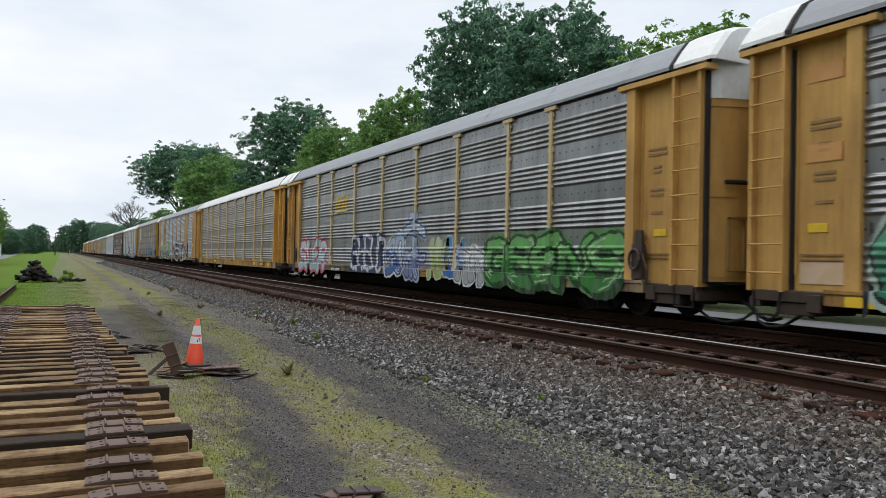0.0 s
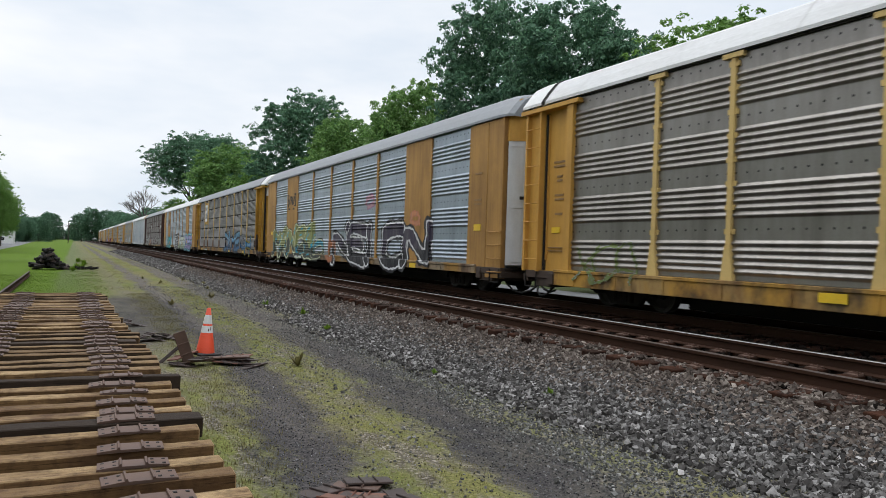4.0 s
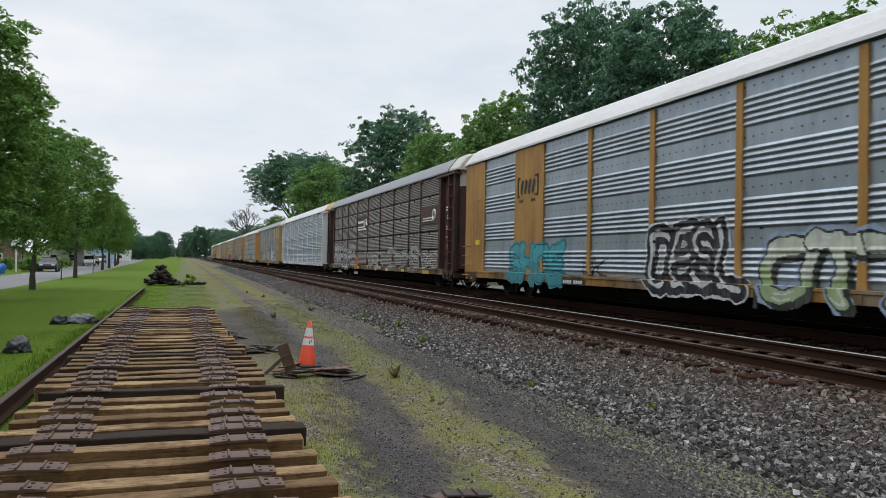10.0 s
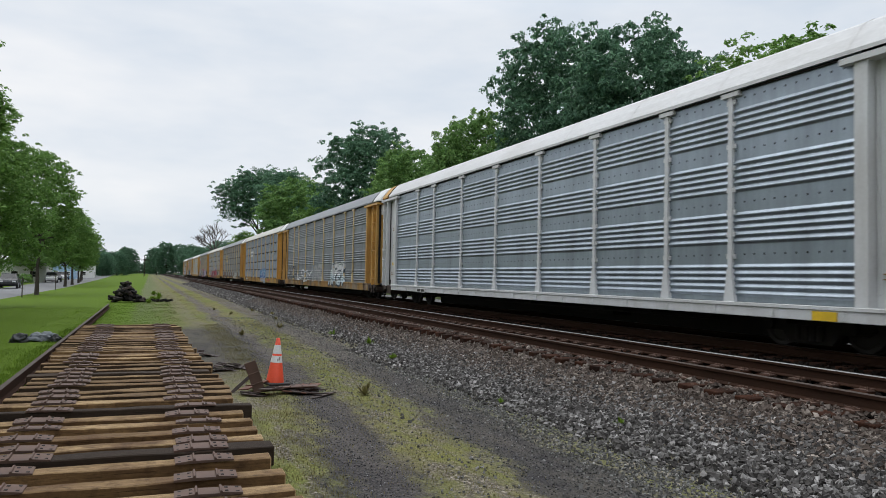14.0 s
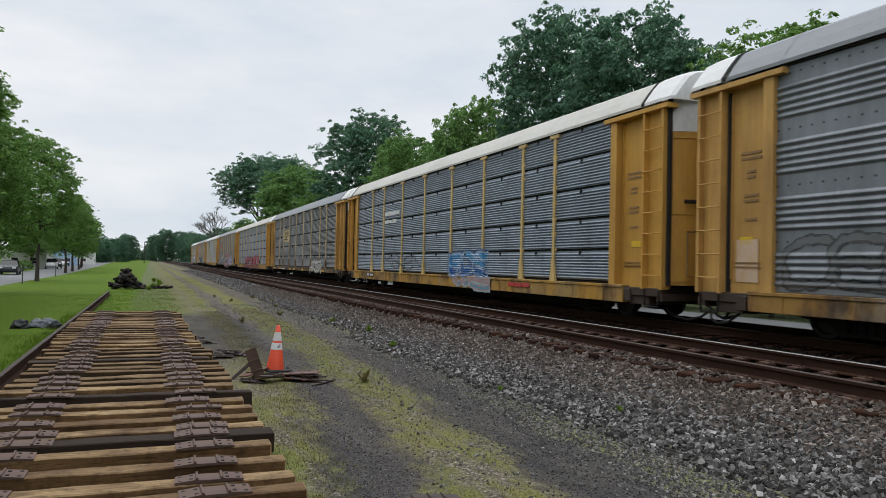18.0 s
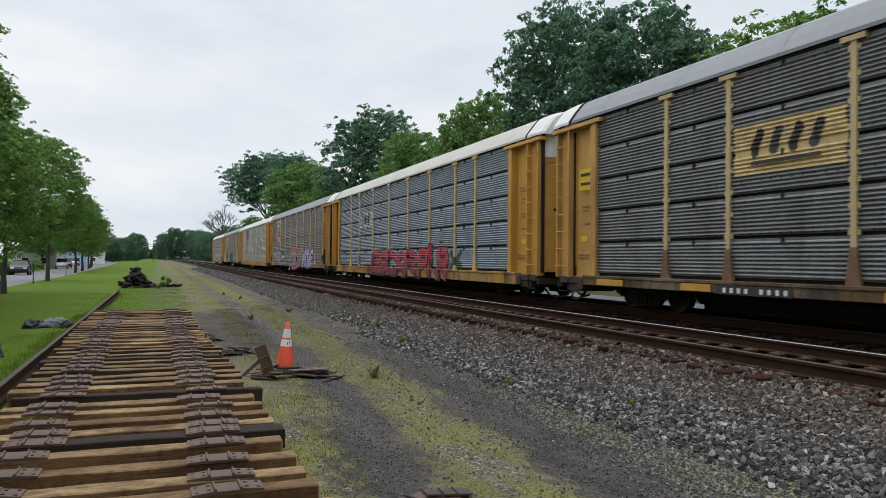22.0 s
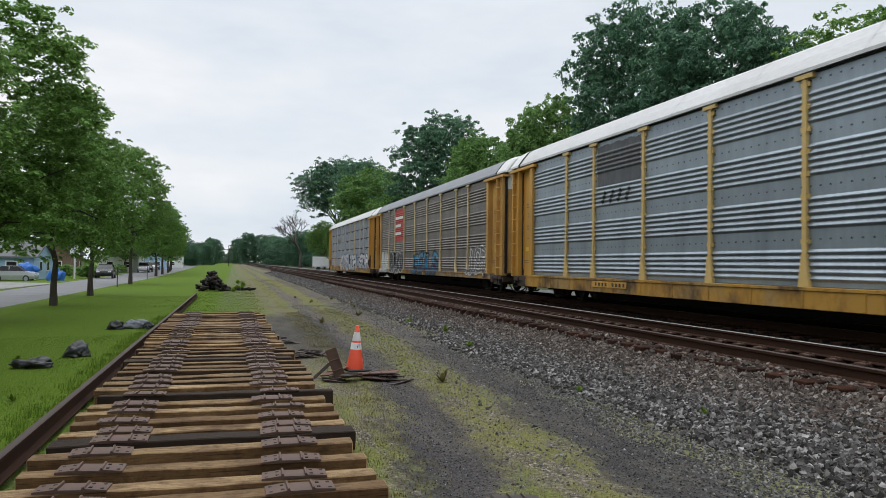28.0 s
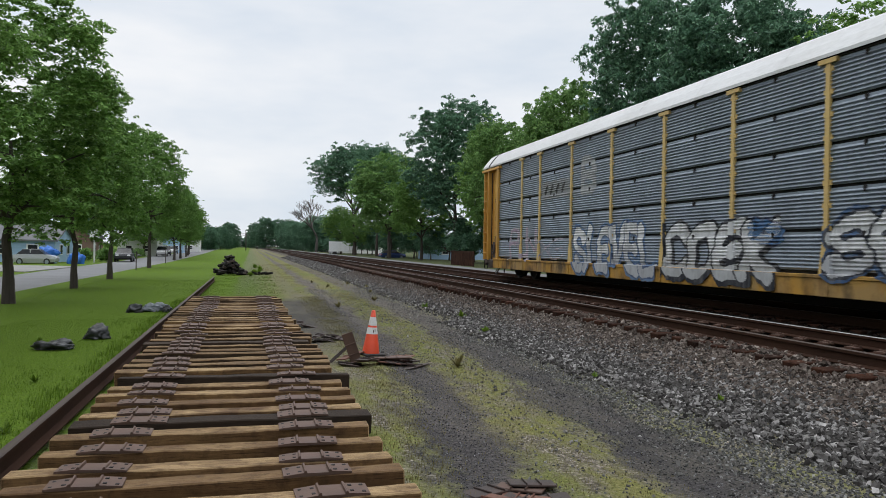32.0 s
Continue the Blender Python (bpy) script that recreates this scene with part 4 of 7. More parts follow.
def graffiti(car, kind, word, y1, y0, z0, z1, fill, line, glow=None, weight=0.3, rim=0.05, aura=0.07, flare=0.25, bend=0.03, lap=0.12, shadow=0.0, shine=None, board=None, bounce=0.06, slope=0.16, seed=0, lift=0.007):
    """A sprayed word lying on the ridged side of a wagon, its letters read from the far end towards the near end."""
    rng = random.Random(seed + 31 * len(word))
    dy, dz = 0.022, 0.02
    pad = rim + (aura if glow is not None else 0.0) + 0.04
    ny, nz = int((y1 - y0 + 2 * pad) / dy) + 1, int((z1 - z0 + 2 * pad) / dz) + 1
    Y, Z = np.meshgrid(y0 - pad + dy * (np.arange(ny) + 0.5), z0 - pad + dz * (np.arange(nz) + 0.5), indexing="ij")
    cell = (y1 - y0) / len(word)
    w = min(weight * cell * 0.5, 0.32 * weight * (z1 - z0))
    cls = np.full(Y.shape, -1)
    near = np.full(Y.shape, 9.0)
    if board is not None:
        ragged = 0.03 * np.sin(9 * Y) * np.sin(11 * Z)
        cls[(Y > y0 - 0.5 * pad + ragged) & (Y < y1 + 0.5 * pad - ragged) & (Z < z1 + 0.5 * pad + ragged)] = 5
    shapes = []
    for g, ch in enumerate(word):
        if ch == " ":
            continue
        grow = rng.uniform(-bounce, bounce) * (z1 - z0)
        span = cell * (1 + lap) - 2 * w
        d = letter_distance(ch, Y, Z, y1 - g * cell + 0.5 * lap * cell - w, z0 + w + max(0, grow), span * (0.4 if ch in "Ii" else 1.0), z1 - z0 - 2 * w - abs(grow), rng.uniform(-slope, slope), rng, bend, flare, w)
        d = d + 0.02 * np.sin(17 * Y + 5 * Z) * np.sin(13 * Z - 4 * Y)
        shapes.append(d)
        near = np.minimum(near, d)
    if glow is not None:
        cls[near < rim + aura * (1 + 0.35 * np.sin(6 * Y + 2 * Z))] = 2
    if shadow:
        sy, sz = int(shadow / dy), int(0.7 * shadow / dz)
        for q in range(1, 5):
            moved_ = np.roll(near, (-sy * q // 4, -sz * q // 4), (0, 1))
            cls[(moved_ < rim) & (near > rim)] = 1
    for d in shapes:
        cls[d < rim] = 1
        inside = d < 0
        cls[inside] = 0
        if isinstance(fill[0], tuple):
            cls[inside & (Z > z0 + (z1 - z0) * (0.45 + 0.12 * np.sin(2.3 * Y + seed) + 0.05 * np.sin(9 * Y)))] = 3
        if shine is not None:
            cls[(d < -0.35 * w) & (d > -0.62 * w) & (np.sin(5 * Y + 4 * Z + seed) > 0.45)] = 4
    two = isinstance(fill[0], tuple)
    mats = [spray(fill[0] if two else fill), spray(line), spray(glow if glow is not None else line), spray(fill[1] if two else fill), spray(shine or line), spray(board or line)]
    plated = any(o.name.split(".")[0] == "plate" for o in car.children)
    used = cls >= 0
    ids = np.full((ny + 1, nz + 1), -1)
    need = np.zeros((ny + 1, nz + 1), bool)
    for a in (0, 1):
        for b in (0, 1):
            need[a:ny + a, b:nz + b] |= used
    ids[need] = np.arange(need.sum())
    gy, gz = y0 - pad + dy * np.arange(ny + 1), z0 - pad + dz * np.arange(nz + 1)
    face = np.array([-SIDE - (0.133 if z < Z0 else PROFILES[kind](z) + lift) for z in gz])
    X = np.repeat(face[None], ny + 1, 0)
    VY, VZ = np.meshgrid(gy, gz, indexing="ij")
    upper = VZ >= Z0
    if plated:
        X[upper & (np.abs(VY) > 7.0) & (np.abs(VY) < 9.1)] = -SIDE - 0.058
        for p in POSTS:
            X[upper & (np.abs(VY - p) < 0.1)] = -SIDE - 0.058
        X[upper & (np.abs(VY) > 11.75)] = -SIDE - 0.06
    else:
        for p in T_POSTS:
            X[upper & (np.abs(VY - p) < 0.09 + np.maximum(0, 1.4 - VZ) * 0.14)] = -SIDE - 0.084
        X[upper & (np.abs(VY) > 12.0)] = -SIDE + 0.094
    verts = np.stack([X, VY, VZ], -1)[need]
    faces = np.stack([ids[:-1, :-1], ids[:-1, 1:], ids[1:, 1:], ids[1:, :-1]], -1)[used]
    me = mesh_of("graffiti", verts, faces, mats)
    me.polygons.foreach_set("material_index", cls[used].astype(np.int32))
    ob = new("graffiti", me)
    ob.parent = car
    ob["label"] = "sprayed graffiti lettering"
    return ob


def patch(car, name, y0, y1, z0, z1, material, out=0.035, label=""):
    me = cached(("patch", round(y1 - y0, 2), round(z1 - z0, 2), material.name), lambda: boxes((-0.012, 0.0, -(y1 - y0) / 2, (y1 - y0) / 2, -(z1 - z0) / 2, (z1 - z0) / 2)), name, [material])
    return put(name, me, car, (-SIDE - out, (y0 + y1) / 2, (z0 + z1) / 2), label=label)


POST_PAINT = {"yellow_deep": "post_bright", "yellow": "post_pale", "yellow_clean": "post_bright"}
SILL_PAINT = {"yellow_deep": "sill_yellow", "yellow": "sill_dirty", "yellow_clean": "sill_yellow", "ochre": "sill_dirty"}


def carrier(body, panel, roof, kind, rows, label, posts="tee", sill=None, cap=None, end=None, plates=(), low=0.54, foot=None):
    """A covered car carrier; y is along the track, the seen side at -x."""
    car = empty("car_carrier_wagon", pose(TRACK_TRAIN, 0, RAIL_Z), label, "railway wagon", "wagons of the passing train")
    car.scale.y = 0.987
    KINDS[car.name] = kind
    b, p, r = M[body], M[panel], M[roof]
    e = M[end or body]
    put("underframe", cached("underframe", underframe_bm, "underframe", [M["under"]]), car)
    sill = sill or SILL_PAINT.get(body, body)
    sill_me = cached(("sill", sill or body, low), lambda: side_sill_bm(low), "side_sill", [M[sill or body]])
    put("side_sill", sill_me, car)
    put("side_sill", sill_me, car, flip=True)
    for sy in (1, -1):
        for sx in (1, -1):
            put("end_sill", cached("endsill", end_sill_bm, "end_sill", [M["end_soot"]]), car).scale = (sx, sy, 1)
        put("train_hose", cached("slackhose", slack_hose_bm, "train_hose", [M["hose"]]), car).scale.y = sy
        if posts == "tee":
            put("hatch", cached("hatch", hatch_bm, "hatch", [M["stencil_brown" if body != "brown" else "under"]]), car).scale.y = sy
            for z in (1.22, 1.30):
                put("rib", cached(("kickrib", body), kick_rib_bm, "rib", [M["stencil_brown" if body != "brown" else "under"]]), car, (0, 0, z)).scale.y = sy
    if posts == "tee":
        put("roof", cached(("shortroof", roof), short_roof_bm, "roof", [r]), car)
        for sy in (1, -1):
            put("hood", cached(("hood", cap or "cap_white"), hood_bm, "hood", [M[cap or "cap_white"]]), car).scale.y = sy
            put("hood_seam", cached("hoodseam", hood_seam_bm, "hood_seam", [M["slit"]]), car).scale.y = sy
        for ya, yb in zip(POSTS, POSTS[1:]):
            put("eave_gap", cached(("eavegap", round(yb - ya, 2)), lambda: boxes((-SIDE - 0.045, -SIDE, 0.25 - (yb - ya) / 2, (yb - ya) / 2 - 0.25, Z1 + 0.004, Z1 + 0.034)), "eave_gap", [M["slit"]]), car, (0, (ya + yb) / 2, 0))
        for y in np.linspace(-11.6, 11.6, 9):
            put("roof_seam", cached(("roofseam", roof), lambda: loft_roof([(-0.03, 1.004, 0.006), (0.03, 1.004, 0.006)], False), "roof_seam", [r]), car, (0, y, 0))
    else:
        put("roof", cached(("roof", roof), roof_bm, "roof", [r]), car)
    core = cached(("core", panel), lambda: boxes((-SIDE + 0.05, SIDE, -11.76, 11.76, Z0 - 0.06, 4.85), (-SIDE + 0.2, SIDE, -13.5, 13.5, Z0 - 0.06, 4.85)), "core_wall", [M["slit"] if kind == "fine" else p])
    put("inner_wall", core, car)
    edges = POSTS
    for i, (a, c) in enumerate(zip(edges, edges[1:])):
        if i in plates:
            put("plate", cached(("plate", body), wide_plate_bm, "plate", [b]), car, (0, (a + c) / 2, 0))
            continue
        gap = 0.035
        zs = np.linspace(Z0, Z1, rows + 1)
        for z0, z1 in zip(zs, zs[1:]):
            g = 0.06 if rows > 1 else 0.0
            put("side_panel", panel_mesh(kind, c - a - gap, z0 + g, z1, p), car, (0, (a + c) / 2, 0))
    for y in POSTS:
        if posts == "tee" and abs(y) < 11:
            put("post", cached(("tee", body), post_bm, "post", [M[POST_PAINT.get(body, body)]]), car, (0, y, 0))
            foot_paint = foot or POST_PAINT.get(body, body)
            put("post_foot", cached(("foot", foot_paint), post_foot_bm, "post_foot", [M[foot_paint]]), car, (0, y, 0), label="rusty flared post foot" if foot else "")
        elif posts == "thin":
            put("post", cached(("thin", body), thin_post_bm, "post", [b]), car, (0, y, 0))
    for flip in (False, True):
        m_end = b
        if posts == "thin":
            f = put("end_plate", cached(("plainend", body), plain_end_bm, "end_plate", [b]), car)
            if flip:
                f.scale.y = -1
            n_rungs, z_from, zstep = 4, 0.62, 0.36
        else:
            f = put("end_frame", cached(("endframe", body), end_frame_bm, "end_frame", [b]), car)
            for piece, dims in LADDER.items():
                l = put(piece, cached((piece, body), lambda: boxes(dims), piece, [b]), car)
                l.scale.y = -1 if flip else 1
            if flip:
                f.scale.y = -1
            n_rungs, z_from, zstep = 8, 1.02, 0.46
        for k in range(n_rungs):
            g = put("rung", cached(("rung", body), rung_bm, "rung", [b]), car, (0, 0, z_from + k * zstep))
            if flip:
                g.scale.y = -1
        if posts == "tee":
            # black strip standing for the shadowed gap between ladder plate and end bay
            gapm = put("jamb_seal", cached("jambseal", lambda: boxes((-SIDE + 0.03, -SIDE + 0.098, 12.95, 13.0, 0.76, Z1 - 0.18)), "jamb_seal", [M["slit"]]), car)
            gapm.scale.y = -1 if flip else 1
            put("corner_seal", cached("cornerseal", lambda: boxes((-SIDE + 0.0, -SIDE + 0.10, 13.725, 13.79, 0.8, Z1 + 0.1), bevel=0.01), "corner_seal", [M["slit"]]), car).scale.y = -1 if flip else 1
        st = put("sill_step", cached("sillstep", sill_step_bm, "sill_step", [M["under"]]), car)
        st.scale.y = -1 if flip else 1
        h = None
        if len(cars) in (1, 4, 12, 15):
            h = put("hand_brake", cached(("grab", "under"), grab_bm, "hand_brake", [M["plate_dark"]]), car)
        for sx in (1, -1):
            d = put("end_door", cached(("enddoor", end or body), end_door_bm, "end_door", [e]), car)
            d.scale = (sx, -1 if flip else 1, 1)
        c_ = put("end_cap", cached(("endcap", cap or "cap_white"), end_cap_bm, "end_cap", [M[cap or "cap_white"]]), car)
        bar = put("grab_bar", cached("doorbar", door_bar_bm, "grab_bar", [M["under"]]), car)
        note = put("door_stencil", cached(("doornote", body), door_note_bm, "door_stencil", [M["mark_white" if body == "brown" else "stencil_brown"]]), car)
        cp = put("coupler", cached("coupler", coupler_bm, "coupler", [M["under"]]), car)
        ah = put("air_hose", cached("airhose", air_hose_bm, "air_hose", [M["hose"]]), car)
        if flip:
            for o in [q for q in (h, c_, cp, ah, bar, note) if q]:
                o.scale.y = -1
        # stencilled data and small plates on the end bay
        s = -1 if flip else 1
        if posts == "tee":
            for z, w in ((3.35, 0.5), (3.25, 0.5), (3.0, 0.22), (2.9, 0.22), (2.55, 0.36), (2.45, 0.36), (2.1, 0.3)):
                patch(car, "stencil", s * 12.45 - w / 2, s * 12.45 + w / 2, z, z + 0.05, M["mark_white" if body == "brown" else "stencil_brown"], -0.097)
            patch(car, "plate_label", s * 12.55 - 0.17, s * 12.55 + 0.17, 1.66, 1.80, M["sign_yellow"], -0.097)
        else:
            for z, w in ((3.35, 0.4), (2.6, 0.42), (2.48, 0.42)):
                patch(car, "stencil", s * 12.3 - w / 2, s * 12.3 + w / 2, z, z + 0.05, M["stencil_brown"], 0.052)
            patch(car, "plate_label", s * 12.3 - 0.2, s * 12.3 + 0.2, 1.75, 1.93, M["sign_yellow"], 0.052)
    for s in (-1, 1):
        t = put("truck", cached("truckbolster", lambda: boxes((-0.95, 0.95, -0.22, 0.22, 0.3, 0.6), bevel=0.03), "truck", [M["under"]]), car, (0, s * 10.4, 0))
        for fx in (False, True):
            put("side_frame", cached("sideframe", side_frame_bm, "side_frame", [M["under"]]), t, flip=fx)
            for wy in (-0.88, 0.88):
                put("wheel", cached("wheel", wheel_bm, "wheel", [M["wheel"]]), t, ((0.72 if fx else -0.72), wy, 0), flip=fx)
        for wy in (-0.88, 0.88):
            put("axle", cached("axle", lambda: tube(bmesh.new(), [(-0.75, 0, 0.405), (0.75, 0, 0.405)], 0.08), "axle", [M["wheel"]]), t, (0, wy, 0))
    return car


T_POSTS = POSTS[1:-1]
KINDS = {}
GREY_L = "grey slatted car carrier wagon with yellow posts"
cars = []


def sill_marks(car, y, w=1.3, colour="mark_white", board="stencil"):
    """Reporting marks on the side sill, as plain bars."""
    patch(car, "mark_board", y - w / 2, y + w / 2, 0.53, 0.70, M[board], 0.118)
    for k in range(9):
        if k == 4:
            continue
        yy = y - w / 2 + 0.1 + k * (w - 0.2) / 9
        patch(car, "mark", yy, yy + 0.075, 0.565, 0.66, M[colour], 0.131)


def sill_flash(car, *ys):
    for y in ys:
        patch(car, "yellow_flash", y - 0.24, y + 0.24, 0.55, 0.70, M["sign_yellow"], 0.118)

WHITE, BLACK, PINK, RED = (0.62, 0.63, 0.64), (0.02, 0.02, 0.025), (0.55, 0.33, 0.36), (0.36, 0.03, 0.05)
BLUE, SKYB, TEAL, NAVY = (0.05, 0.12, 0.32), (0.10, 0.32, 0.50), (0.04, 0.26, 0.29), (0.03, 0.04, 0.09)
LIME, GREEN, OLIVE, CREAM = (0.33, 0.42, 0.12), (0.06, 0.20, 0.06), (0.16, 0.20, 0.07), (0.55, 0.55, 0.40)
VIOLET, LILAC, GREYW = (0.20, 0.16, 0.36), (0.36, 0.32, 0.50), (0.36, 0.37, 0.38)


def painted_board(car, kind, name, y0, y1, z0, z1, colour, label=""):
    """A rectangle of paint lying on the ridged sheet."""
    ob = graffiti(car, kind, " ", y1, y0, z0, z1, colour, colour, rim=0.0, board=colour)
    ob.name = ob.data.name = name
    ob["label"] = label or "painted board on the ridged side"


def bars(car, y0, y1, z0, z1, colour, rows, out=0.04, gaps=3):
    """Plain bars in place of a painted name or emblem."""
    h = (z1 - z0) / rows
    for r in range(rows):
        ys = np.linspace(y0, y1, gaps + 1)
        for a, b in zip(ys, ys[1:]):
            patch(car, "emblem_bar", a + 0.02, b - 0.02, z0 + r * h + 0.15 * h, z0 + (r + 1) * h - 0.15 * h, M[colour], out)


def emblem(car, y1, y0, z0, z1, colour):
    """Fat leaning strokes of paint in place of an emblem."""
    ob = graffiti(car, KINDS[car.name], "////", y1, y0, z0, z1, colour, colour, weight=0.55, rim=0.012, flare=0.0, bend=0.0, lap=0.0, bounce=0.0, slope=0.0, lift=0.013)
    ob.name = ob.data.name = "emblem"
    ob["label"] = "painted emblem strokes"


def bracket(car, y, z, colour="stencil", out=0.052):
    """An emblem of leaning blocks between corner brackets."""
    for s in (-1, 1):
        patch(car, "emblem_bar", y + s * 0.72 - 0.04, y + s * 0.72 + 0.04, z - 0.30, z + 0.36, M[colour], out)
        patch(car, "emblem_bar", y + s * 0.62 - 0.08, y + s * 0.62 + 0.08, z + 0.29, z + 0.36, M[colour], out + 0.014)
        patch(car, "emblem_bar", y + s * 0.62 - 0.08, y + s * 0.62 + 0.08, z - 0.30, z - 0.23, M[colour], out + 0.014)
        for k in (0, 1):
            patch(car, "emblem_bar", y + s * 0.45 - 0.08 + 0.16 * k, y + s * 0.45 + 0.02 + 0.16 * k, z - 0.47, z - 0.38, M[colour], out)
    emblem(car, y + 0.56, y - 0.56, z - 0.2, z + 0.24, (0.03, 0.028, 0.026))


def paint(car, kind, *pieces):
    """Each piece: a word, its far and near ends, its height, then its paints and style."""
    for k, (word, y1, y0, z0, z1, fill, line, glow, *style) in enumerate(pieces):
        graffiti(car, kind, word, y1, y0, z0, z1, fill, line, glow, seed=17 * len(cars) + k, **(style[0] if style else {}))


FAT = dict(weight=0.37, rim=0.04, flare=0.42, lap=0.12, bend=0.05)
SPIKY = dict(weight=0.2, rim=0.03, flare=0.5, bend=0.05)
THIN = dict(weight=0.11, rim=0.004, flare=0.1, bend=0.06, lap=0.3, bounce=0.15)
OUTLINE = dict(weight=0.34, rim=0.045, flare=0.15, lap=0.2, bend=0.05)


# 0: mostly out of view ahead
c = carrier("yellow", "panel_grey", "roof_grey", "grouped", 1, GREY_L + ", green graffiti low down")
sill_flash(c, 11.7)
patch(c, "worn_patch", 12.05, 12.85, 0.86, 1.2, M["chalk_pink"], -0.097)
for z in (4.0, 2.75):
    patch(c, "faded_lettering", 12.15, 12.75, z, z + 0.28, M["ghost_red"], -0.097)
paint(c, "grouped", ("GRE", 11.5, 7.3, 0.5, 2.0, ((0.03, 0.20, 0.11), (0.10, 0.32, 0.20)), BLACK, (0.35, 0.45, 0.38), dict(FAT, shadow=0.1)))
cars.append(c)
# 1
c = carrier("yellow", "panel_grey", "roof_grey", "grouped", 1, GREY_L + ", many graffiti", sill="sill_dirty", cap="cap_white")
emblem(c, 6.62, 5.05, 3.08, 3.62, (0.66, 0.42, 0.03))
bars(c, 5.05, 6.55, 2.95, 3.05, "sign_yellow", 1, 0.05, 1)
sill_marks(c, 6.2)
paint(c, "grouped", ("SIER", 11.7, 7.75, 0.5, 1.85, ((0.32, 0.47, 0.50), (0.46, 0.56, 0.58)), (0.46, 0.05, 0.09), (0.46, 0.10, 0.14), dict(FAT, aura=0.09)),
      ("GHEUO", 4.45, 1.15, 0.62, 1.98, WHITE, (0.16, 0.19, 0.30), None, dict(SPIKY, board=(0.028, 0.036, 0.085))),
      ("eO", 0.85, -0.6, 0.5, 2.0, (BLUE, (0.36, 0.45, 0.62)), NAVY, WHITE, dict(FAT, shine=WHITE)), ("*", -0.65, -2.15, 0.5, 2.45, ((0.16, 0.20, 0.36), (0.42, 0.48, 0.60)), NAVY, (0.30, 0.36, 0.50), dict(weight=0.22, rim=0.05, shine=WHITE)),
      ("YU", -2.5, -3.75, 0.5, 1.72, (LIME, (0.45, 0.50, 0.28)), (0.50, 0.52, 0.42), None, dict(FAT)), ("U", -3.65, -4.7, 0.5, 1.75, ((0.03, 0.13, 0.38), (0.07, 0.24, 0.52)), WHITE, None, dict(FAT)),
      ("nn", -4.5, -6.0, 0.5, 1.75, (GREYW, WHITE), (0.16, 0.17, 0.20), WHITE, dict(FAT)),
      ("GEENS", -6.1, -11.6, 0.5, 1.72, ((0.04, 0.19, 0.035), (0.13, 0.36, 0.10)), (0.012, 0.05, 0.012), (0.10, 0.24, 0.08), dict(FAT, rim=0.075, shadow=0.14, shine=(0.35, 0.50, 0.30))))
cars.append(c)
# 2
c = carrier("yellow_clean", "panel_warm", "roof_white", "grouped", 1, "grey-brown slatted car carrier wagon with yellow posts and white roof", low=0.42)
sill_marks(c, -9.5, 0.8, "sign_yellow")
sill_flash(c, -7.6, -11.0, 5.0)
patch(c, "emblem_bar", -12.62, -12.36, 2.2, 2.42, M["mark_white"], -0.097)
bars(c, -6.9, -5.8, 0.54, 0.70, "mark_red", 1, 0.118)
paint(c, "grouped", ("XOA", 11.5, 9.5, 0.55, 1.5, OLIVE, GREYW, None, THIN))
cars.append(c)
# 3
c = carrier("ochre", "panel_silver", "roof_grey", "grouped", 1, "silver car carrier wagon with ochre plates and bold graffiti", posts="thin", sill="sill_dirty", plates=(1, 7), cap="yellow_clean", end="white")
bracket(c, 8.1, 3.52)
patch(c, "painted_sill", 2.5, 9.6, 0.545, 0.715, M["stencil"], 0.1165)
sill_marks(c, 6.3)
sill_flash(c, 4.4, 8.6, -8.0)
paint(c, "grouped", ("MANCE", 11.8, 3.9, 0.58, 2.2, ((0.055, 0.066, 0.05), (0.27, 0.29, 0.11)), (0.62, 0.65, 0.43), (0.04, 0.048, 0.035), dict(weight=0.58, rim=0.06, aura=0.05, flare=0.5, bend=0.06, lap=0.3, shine=(0.06, 0.36, 0.52))),
      ("O", 3.9, 2.4, 0.55, 1.4, ((0.05, 0.06, 0.05), (0.05, 0.28, 0.38)), (0.58, 0.61, 0.40), (0.04, 0.048, 0.035), dict(FAT)), ("O", 1.6, 0.6, 0.5, 1.45, (0.45, 0.17, 0.07), (0.30, 0.10, 0.05), None, dict(FAT)),
      ("NEION", 0.85, -9.1, 0.5, 2.1, (BLACK, (0.05, 0.04, 0.065)), (0.68, 0.68, 0.69), BLACK, dict(weight=0.40, rim=0.075, aura=0.09, flare=0.35, bend=0.07, lap=0.2)),
      ("O", -3.1, -3.95, 2.7, 3.2, PINK, (0.45, 0.20, 0.36), None, dict(FAT)), ("O", -7.6, -8.3, 1.95, 2.4, (0.62, 0.25, 0.12), (0.55, 0.2, 0.1), None, dict(FAT)))
cars.append(c)
# 4
c = carrier("yellow_deep", "panel_dull", "roof_grey", "fine", 5, "dull brown-grey slatted car carrier wagon with blue graffiti", sill="sill_dirty", foot="foot_rust")
painted_board(c, "fine", "emblem_board", 7.24, 8.86, 2.8, 4.6, (0.58, 0.36, 0.09), "yellow emblem board")
patch(c, "emblem_board", 7.55, 8.6, 3.0, 4.42, M["mark_white"], 0.066)
bars(c, 7.65, 8.5, 3.95, 4.25, "panel_blue", 2, 0.08, 1)
bars(c, 7.75, 8.4, 3.15, 3.8, "panel_blue", 1, 0.08, 4)
sill_marks(c, 7.4)
sill_flash(c, -8.4, -3.4, 9.6)
